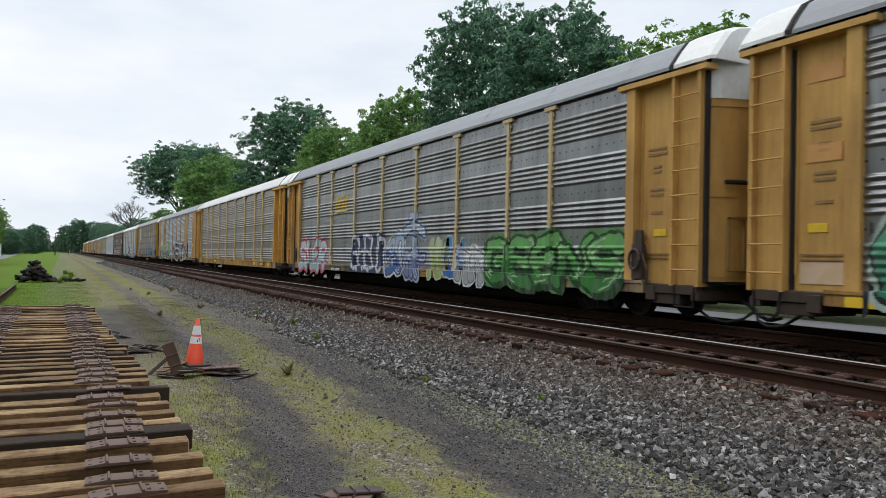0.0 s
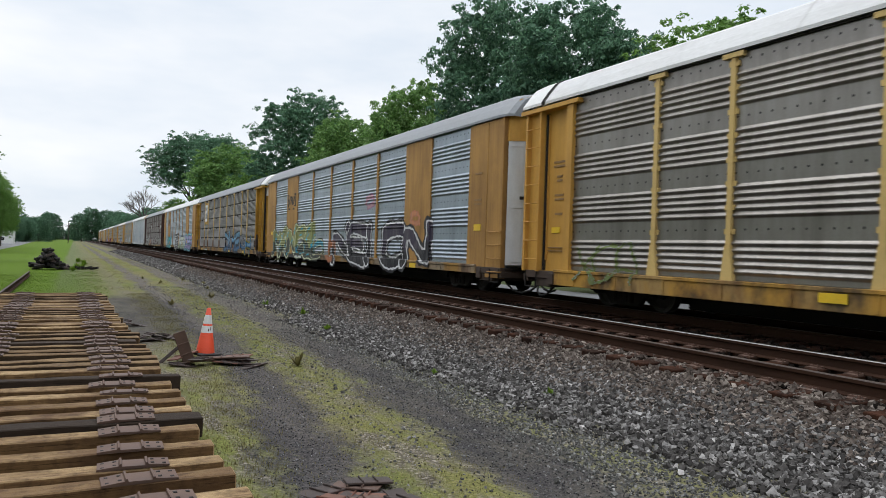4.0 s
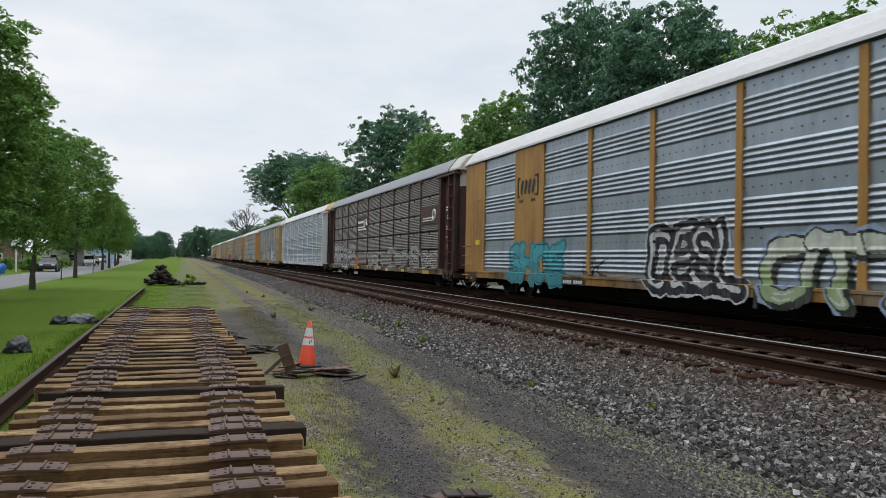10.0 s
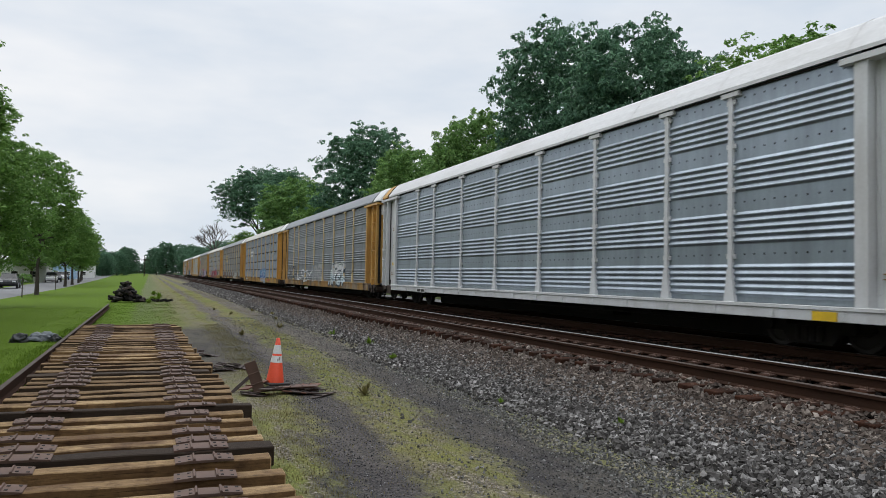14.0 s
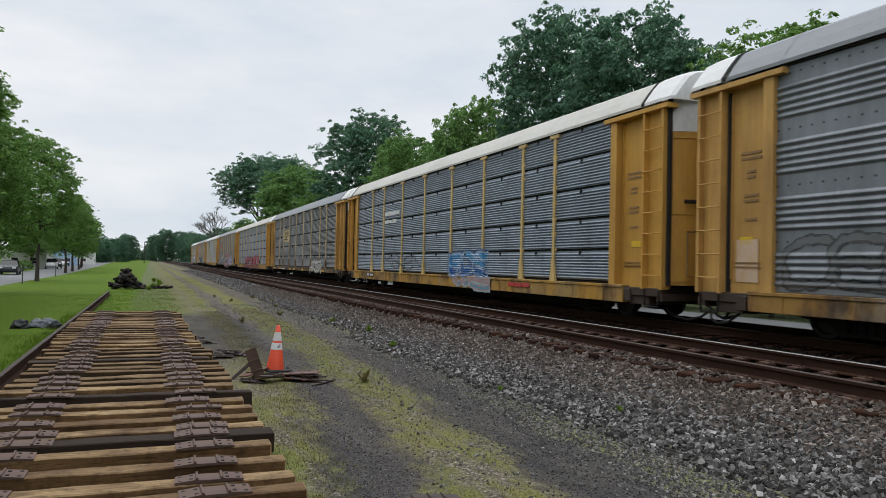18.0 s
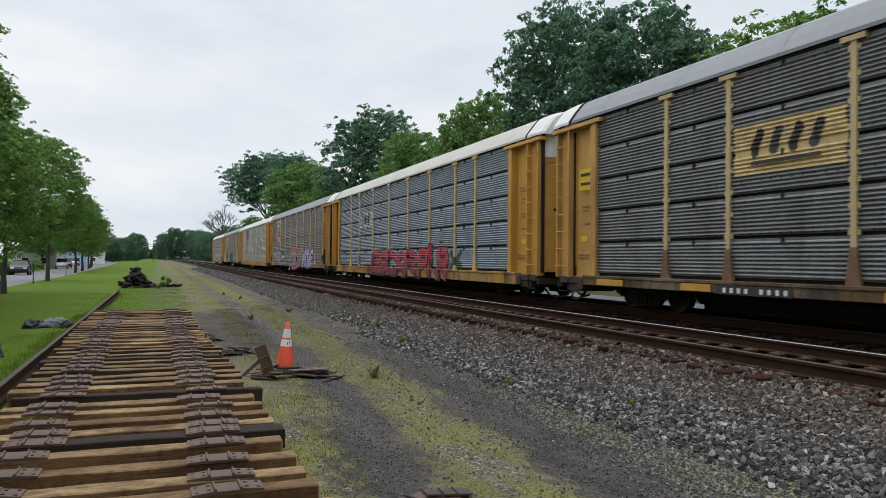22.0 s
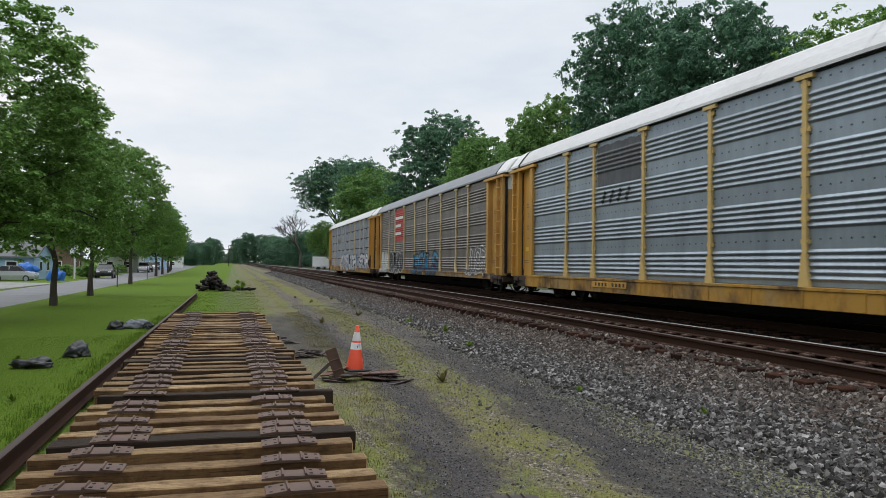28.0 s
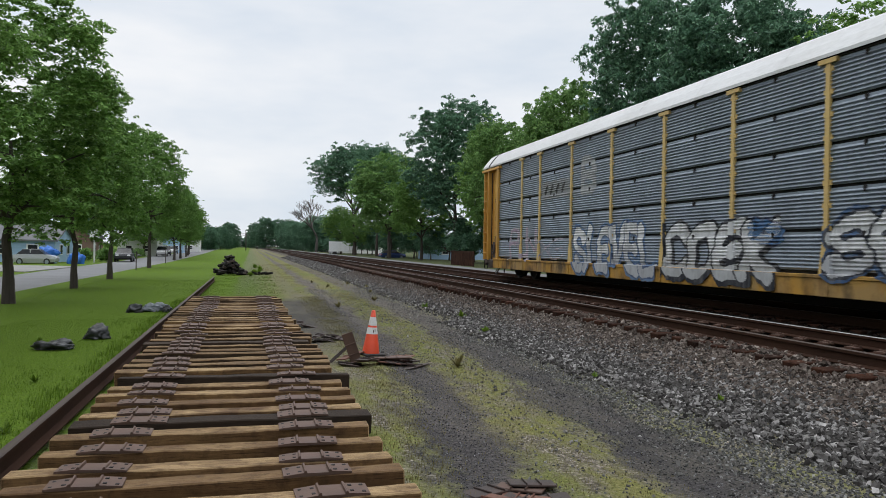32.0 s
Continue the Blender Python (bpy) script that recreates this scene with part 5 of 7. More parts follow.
paint(c, "fine", ("DiME", -1.15, -6.5, 0.62, 1.95, ((0.035, 0.12, 0.24), (0.16, 0.36, 0.54)), (0.006, 0.010, 0.022), None, dict(FAT, rim=0.09, flare=0.35, bend=0.05, shadow=0.1)),
      ("G", -7.1, -8.8, 0.75, 1.8, ((0.03, 0.10, 0.20), (0.20, 0.22, 0.25)), (0.015, 0.02, 0.03), None, dict(FAT)), ("H", -8.8, -10.4, 0.5, 1.75, ((0.03, 0.11, 0.21), (0.08, 0.25, 0.42)), (0.012, 0.02, 0.03), (0.42, 0.36, 0.06), dict(FAT)),
      ("K", 11.75, 11.0, 0.9, 1.9, WHITE, GREYW, None, THIN), ("M", 2.9, 1.6, 0.8, 1.6, (0.17, 0.165, 0.16), GREYW, None, THIN))
cars.append(c)
# 5
c = carrier("ochre", "panel_silver", "roof_white", "grouped", 1, "silver car carrier wagon with ochre plates and teal and violet graffiti", posts="thin", plates=(1, 7), cap="yellow_clean", end="white")
bracket(c, 8.1, 3.52)
sill_marks(c, 5.0)
paint(c, "grouped", ("SHOE", 9.4, 5.7, 0.5, 1.7, (TEAL, (0.06, 0.36, 0.42)), (0.02, 0.10, 0.14), (0.05, 0.28, 0.32), dict(FAT, aura=0.05)), ("WK", 4.6, 3.4, 0.75, 1.3, BLACK, BLACK, None, THIN),
      ("OESL", 1.45, -1.6, 0.62, 1.92, WHITE, BLACK, (0.62, 0.63, 0.64), dict(SPIKY, weight=0.15, rim=0.17, aura=0.05)),
      ("OTTA", -2.15, -6.7, 0.5, 1.72, ((0.36, 0.46, 0.24), (0.56, 0.60, 0.50)), (0.03, 0.035, 0.03), (0.32, 0.40, 0.55), dict(FAT, shine=WHITE, shadow=0.12)),
      ("DES", -7.2, -11.7, 0.5, 1.85, (VIOLET, (0.34, 0.33, 0.58)), (0.03, 0.04, 0.10), (0.14, 0.42, 0.50), dict(FAT, aura=0.16, shine=(0.55, 0.55, 0.68), shadow=0.1)))
cars.append(c)
# 6
c = carrier("brown", "panel_umber", "roof_grey", "fine", 5, "brown car carrier wagon with brown posts and grey graffiti", sill="sill_soiled", cap="roof_cream")
patch(c, "emblem_board", 1.55, 4.26, 2.82, 3.74, M["brown"], 0.03)
bars(c, 2.35, 4.0, 3.3, 3.5, "mark_white", 1, 0.046, 7)
bars(c, 1.8, 4.0, 2.88, 3.02, "mark_white", 1, 0.046, 1)
bars(c, 2.2, 4.0, 3.04, 3.15, "mark_white", 1, 0.046, 1)
for r0 in (0.22, 0.40):
    arc_bm = tube(bmesh.new(), [(-SIDE - 0.05, 1.98 + r0 * math.cos(a), 3.13 + r0 * math.sin(a)) for a in np.linspace(-0.2, 3.0, 9)], 0.035, 6)
    part("emblem_arc", arc_bm, M["mark_white"], c)
patch(c, "emblem_board", -11.62, -9.12, 2.75, 3.52, M["brown"], 0.05)
bars(c, -10.9, -9.5, 2.98, 3.06, "mark_white", 1, 0.066, 6)
bars(c, -11.1, -9.4, 2.88, 2.94, "mark_white", 1, 0.066, 1)
part("emblem_arc", tube(bmesh.new(), [(-SIDE - 0.07, -11.1 + 0.2 * math.cos(a), 3.14 + 0.2 * math.sin(a)) for a in np.linspace(0, 2 * math.pi, 13)], 0.05, 6), M["mark_white"], c)
patch(c, "orange_patch", 10.6, 11.5, 0.50, 0.70, M["yellow_clean"], 0.118)
sill_flash(c, 3.6, -1.0, -6.5)
sill_marks(c, 7.6, 1.6)
paint(c, "fine", ("GWERGE", 11.7, 4.9, 0.55, 2.0, ((0.22, 0.215, 0.21), (0.36, 0.355, 0.345)), (0.018, 0.016, 0.015), (0.50, 0.495, 0.48), dict(FAT, weight=0.42, rim=0.055, flare=0.5, bend=0.09, lap=0.2, aura=0.05, shadow=0.1, shine=(0.56, 0.55, 0.54))), ("O", 4.75, 4.0, 0.62, 1.4, (0.52, 0.24, 0.07), (0.04, 0.025, 0.02), (0.42, 0.16, 0.08), dict(FAT, weight=0.5)),
      ("WRS", 1.3, -2.2, 0.55, 1.5, (0.50, 0.49, 0.48), (0.12, 0.11, 0.105), None, dict(SPIKY)),
      ("CnnS", -3.25, -9.0, 0.68, 1.8, ((0.27, 0.262, 0.25), (0.40, 0.39, 0.375)), (0.025, 0.023, 0.022), (0.36, 0.35, 0.34), dict(FAT, weight=0.34, rim=0.05, aura=0.04, flare=0.35, bend=0.06)),
      ("ERS", -9.3, -11.5, 0.75, 1.45, (0.48, 0.47, 0.46), (0.14, 0.13, 0.12), None, dict(SPIKY)))
for y_, w_, m_ in ((9.4, 0.5, "chalk_pink"), (1.4, 0.9, "foot_rust"), (-3.4, 0.6, "chalk_pink"), (-8.0, 0.8, "foot_rust"), (-10.2, 0.9, "yellow_clean")):
    patch(c, "worn_patch", y_ - w_ / 2, y_ + w_ / 2, 0.53, 0.69, M[m_], 0.118)
cars.append(c)
# 7
c = carrier("white", "panel_silver", "roof_white", "grouped", 1, "bright silver slatted car carrier wagon with white posts, yellow hood", cap="yellow_clean")
sill_marks(c, 8.2, 1.0, "stencil", "white")
sill_flash(c, -11.2)
cars.append(c)
# 8
c = carrier("yellow", "panel_slate", "roof_grey", "grouped", 1, GREY_L + " and pale blue graffiti", low=0.42)
bars(c, -6.3, -5.2, 0.54, 0.70, "stencil", 1, 0.118)
sill_marks(c, 7.0, 1.2, "stencil", "yellow")
patch(c, "worn_patch", 12.25, 12.8, 0.95, 1.75, M["chalk_pink"], -0.097)
paint(c, "grouped", ("APEX", -3.7, -7.2, 0.66, 1.85, ((0.50, 0.58, 0.63), WHITE), (0.025, 0.05, 0.07), (0.60, 0.62, 0.62), dict(FAT, weight=0.36, flare=0.4, shadow=0.1)), ("WAZM", 7.1, 2.1, 0.7, 1.55, (0.60, 0.61, 0.62), (0.12, 0.125, 0.13), None, dict(THIN, weight=0.2, rim=0.02)), ("OECA", 11.5, 7.6, 0.85, 1.75, (0.15, 0.155, 0.16), (0.06, 0.062, 0.065), None, dict(OUTLINE, weight=0.2, rim=0.035)),
      ("BE", 1.45, -1.0, 0.8, 1.9, (0.36, 0.37, 0.375), (0.29, 0.30, 0.305), None, dict(FAT)), ("W", -7.9, -9.2, 1.2, 1.6, (0.08, 0.08, 0.08), (0.08, 0.08, 0.08), None, THIN))
cars.append(c)
# 9
c = carrier("yellow_clean", "panel_blue", "roof_cream", "fine", 5, "blue-grey slatted car carrier wagon with yellow posts and blue graffiti", low=0.38)
bars(c, 4.7, 6.9, 3.35, 3.6, "mark_white", 1, 0.04, 8)
bars(c, 5.1, 6.9, 3.0, 3.22, "mark_white", 1, 0.04, 6)
sill_marks(c, 9.0)
bars(c, -7.8, -6.4, 0.54, 0.70, "mark_red", 1, 0.118)
paint(c, "fine", ("SDE", -1.45, -4.6, 0.82, 1.6, ((0.03, 0.12, 0.34), (0.07, 0.26, 0.48)), (0.42, 0.50, 0.60), (0.10, 0.18, 0.36), dict(FAT, shine=WHITE)), ("WC", -2.1, -5.0, 0.42, 0.76, ((0.12, 0.32, 0.46), (0.40, 0.30, 0.30)), (0.45, 0.20, 0.14), (0.36, 0.42, 0.46), dict(FAT, rim=0.03, bounce=0.0)),
      ("MGWEN", 6.8, 1.8, 0.95, 1.62, (0.09, 0.095, 0.10), (0.09, 0.09, 0.09), None, THIN))
cars.append(c)
# 10
c = carrier("yellow", "panel_ash", "roof_grey", "fine", 5, "grey slatted car carrier wagon with a yellow emblem board", sill="sill_soiled", foot="foot_rust")
painted_board(c, "fine", "emblem_board", 4.46, 6.94, 2.82, 3.7, (0.60, 0.45, 0.21), "pale yellow emblem board")
emblem(c, 6.6, 4.8, 3.1, 3.6, (0.04, 0.035, 0.03))
bars(c, 4.9, 6.5, 2.93, 3.03, "stencil", 1, 0.066, 1)
sill_marks(c, 6.4, 1.9)
sill_flash(c, 1.6, -1.8)
for ya, yb in ((10.5, 11.6), (7.5, 8.4), (2.9, 3.7), (-5.4, -4.6), (-9.0, -8.0)):
    patch(c, "worn_patch", ya, yb, 0.56, 0.71, M["yellow_clean"], 0.118)
patch(c, "warning_sign", 12.16, 12.8, 3.0, 3.56, M["sign_yellow"], -0.09, "yellow warning sign")
bars(c, 12.24, 12.72, 3.36, 3.46, "stencil", 1, -0.076, 1)
bars(c, 12.24, 12.72, 3.12, 3.22, "stencil", 1, -0.076, 3)
paint(c, "fine", ("RO", 1.4, -0.1, 0.95, 1.7, (0.45, 0.45, 0.44), GREYW, None, THIN), ("ROSEK", -4.5, -8.2, 0.5, 1.28, (0.50, 0.48, 0.45), (0.10, 0.08, 0.06), None, dict(FAT, rim=0.03)))
cars.append(c)
# 11
c = carrier("yellow_clean", "panel_blue", "roof_cream", "fine", 5, "blue-grey slatted car carrier wagon with large red graffiti", low=0.42)
painted_board(c, "fine", "emblem_board", 4.46, 6.94, 2.84, 3.64, (0.46, 0.50, 0.54), "pale grey emblem board")
bracket(c, 5.7, 3.24, "stencil", 0.066)
paint(c, "fine", ("ESCAR", 4.45, -2.7, 0.45, 1.6, ((0.26, 0.02, 0.04), (0.46, 0.05, 0.09)), (0.022, 0.008, 0.010), (0.44, 0.42, 0.43), dict(FAT, aura=0.03, flare=0.4, shadow=0.16)),
      ("PIR", -3.0, -6.4, 0.45, 1.75, ((0.30, 0.02, 0.04), (0.46, 0.05, 0.08)), (0.022, 0.008, 0.010), (0.40, 0.38, 0.40), dict(FAT, aura=0.03, flare=0.4, shadow=0.16)),
      ("WTK", 11.6, 9.5, 0.75, 1.66, (0.03, 0.03, 0.035), (0.03, 0.03, 0.035), None, THIN), ("WE", 8.3, 5.4, 0.75, 1.5, (0.13, 0.145, 0.16), (0.13, 0.14, 0.15), None, THIN), ("X", -6.7, -7.7, 0.8, 1.5, (0.05, 0.07, 0.06), (0.05, 0.06, 0.06), None, dict(FAT)))
cars.append(c)
# 12
c = carrier("yellow", "panel_dark", "roof_grey", "grouped", 1, "brown-grey slatted car carrier wagon with pink and violet graffiti", sill="sill_dirty")
painted_board(c, "grouped", "emblem_board", 7.24, 8.86, 2.75, 4.6, (0.60, 0.44, 0.26), "pale tan emblem board")
patch(c, "emblem_board", 7.5, 8.6, 3.85, 4.4, M["emblem_blue"], 0.066)
bars(c, 7.6, 8.5, 3.95, 4.3, "mark_white", 2, 0.08, 5)
bars(c, 7.5, 8.6, 3.0, 3.82, "mark_red", 1, 0.066, 6)
bars(c, 7.5, 8.6, 2.82, 2.92, "stencil_brown", 1, 0.066, 8)
sill_flash(c, -6.2)
paint(c, "grouped", ("CRWES", 11.7, 4.4, 0.55, 1.85, ((0.22, 0.22, 0.235), (0.42, 0.41, 0.42)), BLACK, None, dict(OUTLINE, weight=0.36)), ("OO", 9.2, 7.9, 0.9, 1.95, (0.46, 0.47, 0.50), (0.20, 0.28, 0.44), None, dict(FAT)), ("G", 6.9, 5.4, 1.4, 1.95, (0.24, 0.36, 0.55), WHITE, None, dict(FAT)),
      ("OA", 4.3, 1.6, 0.6, 1.6, (0.24, 0.235, 0.23), BLACK, None, dict(OUTLINE)),
      ("KOW", 1.4, -3.3, 0.6, 1.78, ((0.26, 0.255, 0.25), (0.36, 0.34, 0.32)), BLACK, (0.54, 0.19, 0.22), dict(FAT, weight=0.34, rim=0.05, aura=0.26, shadow=0.1)),
      ("NUZE", -4.4, -8.0, 0.55, 1.85, ((0.40, 0.34, 0.56), (0.48, 0.40, 0.60)), (0.03, 0.02, 0.06), (0.36, 0.40, 0.60), dict(FAT, shadow=0.12, aura=0.05)), ("H", -8.3, -9.6, 0.5, 1.6, (0.05, 0.05, 0.05), BLACK, None, THIN))
cars.append(c)
# 13
c = carrier("yellow_clean", "panel_steel", "roof_white", "grouped", 1, "bright silver slatted car carrier wagon with yellow posts", low=0.38)
painted_board(c, "grouped", "dark_patch", 4.5, 6.9, 3.5, 4.62, (0.10, 0.105, 0.115), "dark grey painted-over patch")
emblem(c, 6.7, 4.9, 2.95, 3.3, (0.05, 0.05, 0.05))
sill_marks(c, 6.0, 2.0, "stencil", "yellow_clean")
sill_flash(c, -10.2)
cars.append(c)
# 14
c = carrier("yellow", "panel_dark", "roof_grey", "grouped", 1, "grey-brown slatted car carrier wagon with a red panel and blue graffiti", sill="sill_dirty")
painted_board(c, "grouped", "red_panel", 4.46, 6.94, 2.66, 4.66, (0.46, 0.05, 0.045), "bright red painted panel")
for z, a, b, g in ((4.1, 4.55, 6.8, 8), (3.6, 5.2, 6.8, 7), (3.1, 5.1, 6.8, 7)):
    bars(c, a, b, z - 0.13, z + 0.13, "mark_white", 1, 0.05, g)
sill_flash(c, -0.8)
paint(c, "grouped", ("BIEA", 11.7, 9.4, 0.66, 1.85, (0.56, 0.58, 0.57), (0.10, 0.10, 0.105), (0.54, 0.55, 0.54), dict(FAT, weight=0.5, rim=0.03, aura=0.07)), ("XRO", 12.75, 12.2, 1.45, 1.75, (0.08, 0.05, 0.03), (0.08, 0.05, 0.03), None, dict(THIN)), ("BAOO", 8.5, 4.4, 0.56, 1.9, ((0.03, 0.03, 0.034), (0.02, 0.02, 0.024)), (0.46, 0.46, 0.45), None, dict(FAT, weight=0.62, rim=0.075, lap=0.2, flare=0.1, shine=(0.20, 0.20, 0.21))),
      ("SEALS", 1.6, -3.7, 0.66, 1.74, ((0.02, 0.10, 0.22), (0.05, 0.24, 0.38)), (0.010, 0.012, 0.025), None, dict(FAT, weight=0.3, rim=0.1, shadow=0.1, shine=(0.012, 0.02, 0.04))), ("EA", 3.9, 2.1, 0.9, 1.3, (0.35, 0.20, 0.22), (0.30, 0.18, 0.20), None, THIN), ("CA", -4.6, -6.2, 0.9, 1.35, (0.30, 0.22, 0.28), (0.28, 0.2, 0.25), None, THIN),
      ("JUSR", -8.75, -11.5, 0.72, 1.9, (0.14, 0.135, 0.13), (0.60, 0.60, 0.59), None, dict(OUTLINE, weight=0.22, rim=0.055)))
cars.append(c)
# 15: the last wagon
c = carrier("yellow_clean", "panel_blue", "roof_white", "fine", 5, "blue-grey slatted car carrier wagon with white graffiti, last of the train", low=0.38)
painted_board(c, "fine", "emblem_board", 4.46, 6.94, 3.05, 3.62, (0.26, 0.27, 0.28), "plain grey emblem board")
emblem(c, 6.75, 4.75, 3.15, 3.5, (0.05, 0.05, 0.05))
sill_flash(c, -4.8, -9.0)
paint(c, "fine", ("B", 3.5, 2.25, 2.95, 4.15, (0.36, 0.37, 0.38), (0.33, 0.34, 0.36), None, dict(FAT, weight=0.3)), ("FUN", 10.3, 7.4, 0.8, 2.0, (0.40, 0.32, 0.40), (0.46, 0.46, 0.48), None, dict(SPIKY)), ("XG", 7.0, 5.0, 0.85, 1.6, (0.42, 0.38, 0.44), GREYW, None, THIN),
      ("SIEVEL", 4.0, -1.1, 0.5, 1.95, ((0.42, 0.43, 0.45), WHITE), (0.05, 0.08, 0.16), (0.12, 0.20, 0.34), dict(FAT, weight=0.34, aura=0.05)), ("COEK", -1.6, -5.75, 0.5, 1.85, ((0.44, 0.45, 0.46), WHITE), (0.02, 0.022, 0.03), None, dict(FAT, rim=0.06, shadow=0.1)), ("O", -4.9, -5.9, 1.35, 1.85, (0.05, 0.14, 0.30), NAVY, None, dict(FAT, weight=0.7)),
      ("SEAR", -7.2, -11.2, 0.72, 1.88, ((0.42, 0.43, 0.45), WHITE), (0.025, 0.03, 0.045), (0.05, 0.10, 0.20), dict(FAT, rim=0.06, aura=0.05)), ("W", -9.2, -11.0, 2.0, 2.6, (0.08, 0.085, 0.09), (0.08, 0.08, 0.09), None, THIN))
cars.append(c)

# ---- stacked ties with their plates, spare rail, cone and scrap ----


def tie_bm(rng, length, wide, high):
    bm = bmesh.new()
    a, b = rng.uniform(-0.05, 0.04), rng.uniform(-0.04, 0.05)
    box(bm, -length / 2 + a, length / 2 + b, -wide / 2, wide / 2, 0, high)
    bmesh.ops.subdivide_edges(bm, edges=[e for e in bm.edges if e.calc_length() > 1], cuts=8)
    for v in bm.verts:
        v.co += Vector((rng.uniform(-0.006, 0.006), rng.uniform(-0.006, 0.006), rng.uniform(-0.007, 0.005) if v.co.z > 0.1 else 0))
    bmesh.ops.bevel(bm, geom=[e for e in bm.edges if len(e.link_faces) == 2 and e.calc_face_angle() > 0.8], offset=0.009, segments=1, affect="EDGES")
    return bm


def tie_plate_bm():
    """A double-shoulder tie plate: sloping field ends, a rail seat and raised ribs, with spike holes."""
    prof = [(-0.23, 0.0), (-0.23, 0.014), (-0.095, 0.026), (-0.088, 0.04), (-0.076, 0.04), (-0.072, 0.022), (0.072, 0.018), (0.076, 0.036), (0.088, 0.036), (0.095, 0.024), (0.23, 0.012), (0.23, 0.0)]
    bm = bmesh.new()
    extrude_y(bm, prof, -0.098, 0.098)
    return bm


def hole_bm():
    bm = bmesh.new()
    for x, y in ((-0.195, -0.06), (-0.195, 0.06), (-0.12, -0.05), (-0.12, 0.05), (0.12, -0.05), (0.12, 0.05), (0.195, -0.06), (0.195, 0.06)):
        z = 0.0165 if abs(x) > 0.15 else 0.0245
        box(bm, x - 0.012, x + 0.012, y - 0.012, y + 0.012, z - 0.012, z + 0.0015)
    return bm


rng = random.Random(5)
tie_y = [3.75, 4.2, 4.68, 5.14, 5.5, 6.0, 6.48, 6.97, 7.36, 7.84, 8.29, 8.74, 9.24]
while tie_y[-1] < 23.6:
    tie_y.append(tie_y[-1] + rng.uniform(0.42, 0.51))
TIE_SHIFT = [0.0, -0.05, 0.02, 0.0, -0.02, 0.01, -0.03, 0.06, 0.02, 0.03, 0.03, 0.0, 0.10]
tie_meshes = {k: [part_bm for part_bm in (tie_bm(rng, 2.59, w, 0.18) for w in (0.17, 0.2, 0.19, 0.22))] for k in ("tie_light", "tie_dark", "tie_brown")}
for k in tie_meshes:
    out = []
    for bm in tie_meshes[k]:
        me = bpy.data.meshes.new("railroad_tie")
        bm.to_mesh(me)
        bm.free()
        me.materials.append(M[k])
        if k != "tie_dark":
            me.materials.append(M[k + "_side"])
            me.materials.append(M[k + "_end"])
            # faces turned sideways take the copy with shade in its colour
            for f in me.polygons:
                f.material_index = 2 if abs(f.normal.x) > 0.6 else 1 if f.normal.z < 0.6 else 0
        out.append(me)
    tie_meshes[k] = out
for i, y in enumerate(tie_y):
    kind = "tie_dark" if i in (7, 12, 19) else ("tie_brown" if i in (16, 17, 18, 25, 30, 33) or (i > 13 and rng.random() < 0.5) else "tie_light")
    dx = TIE_SHIFT[i] if i < len(TIE_SHIFT) else rng.uniform(-0.07, 0.05) - 0.008 * (i - 12)
    z = float(ground_z(0.0, y)) + rng.uniform(0.01, 0.035)
    tie = tagged(new("railroad_tie", tie_meshes[kind][(i * 7 + i // 3) % 4]), {"tie_dark": "black creosoted wooden railroad tie carrying two steel plates", "tie_brown": "brown weathered wooden railroad tie carrying two steel plates"}.get(kind, "tan wooden railroad tie carrying two rusty steel plates"), "railroad tie", "ties laid side by side")
    tie.matrix_basis = pose(-0.235 + dx, y, z, rng.uniform(-3, 3), rng.uniform(-0.35, 0.35), rng.uniform(-0.9, 0.9))
    for s in (-1, 1):
        p = put("tie_plate", cached("tieplate", tie_plate_bm, "tie_plate", [M["plate"]]), tie, (s * 0.735 - 0.02 + rng.uniform(-0.05, 0.05) - dx * 0.6, rng.uniform(-0.012, 0.012), 0.182), label="rusty steel tie plate")
        p.rotation_euler = (0, radians(0.8 * -s), radians(rng.uniform(-2.5, 2.5)))
        tagged(put("spike_hole_pattern", cached("platehole", hole_bm, "spike_hole_pattern", [M["slit"]]), p), kind="stuff")

spare = tagged(part("rail", rail_mesh(2.8, 38, M["rail_head_dull"]), [M["rail_rust"], M["rail_head_dull"]]), "long rusty spare rail lying beside the ties on the grass", "rail")
spare.matrix_basis = pose(-1.74, 0, 0.12)


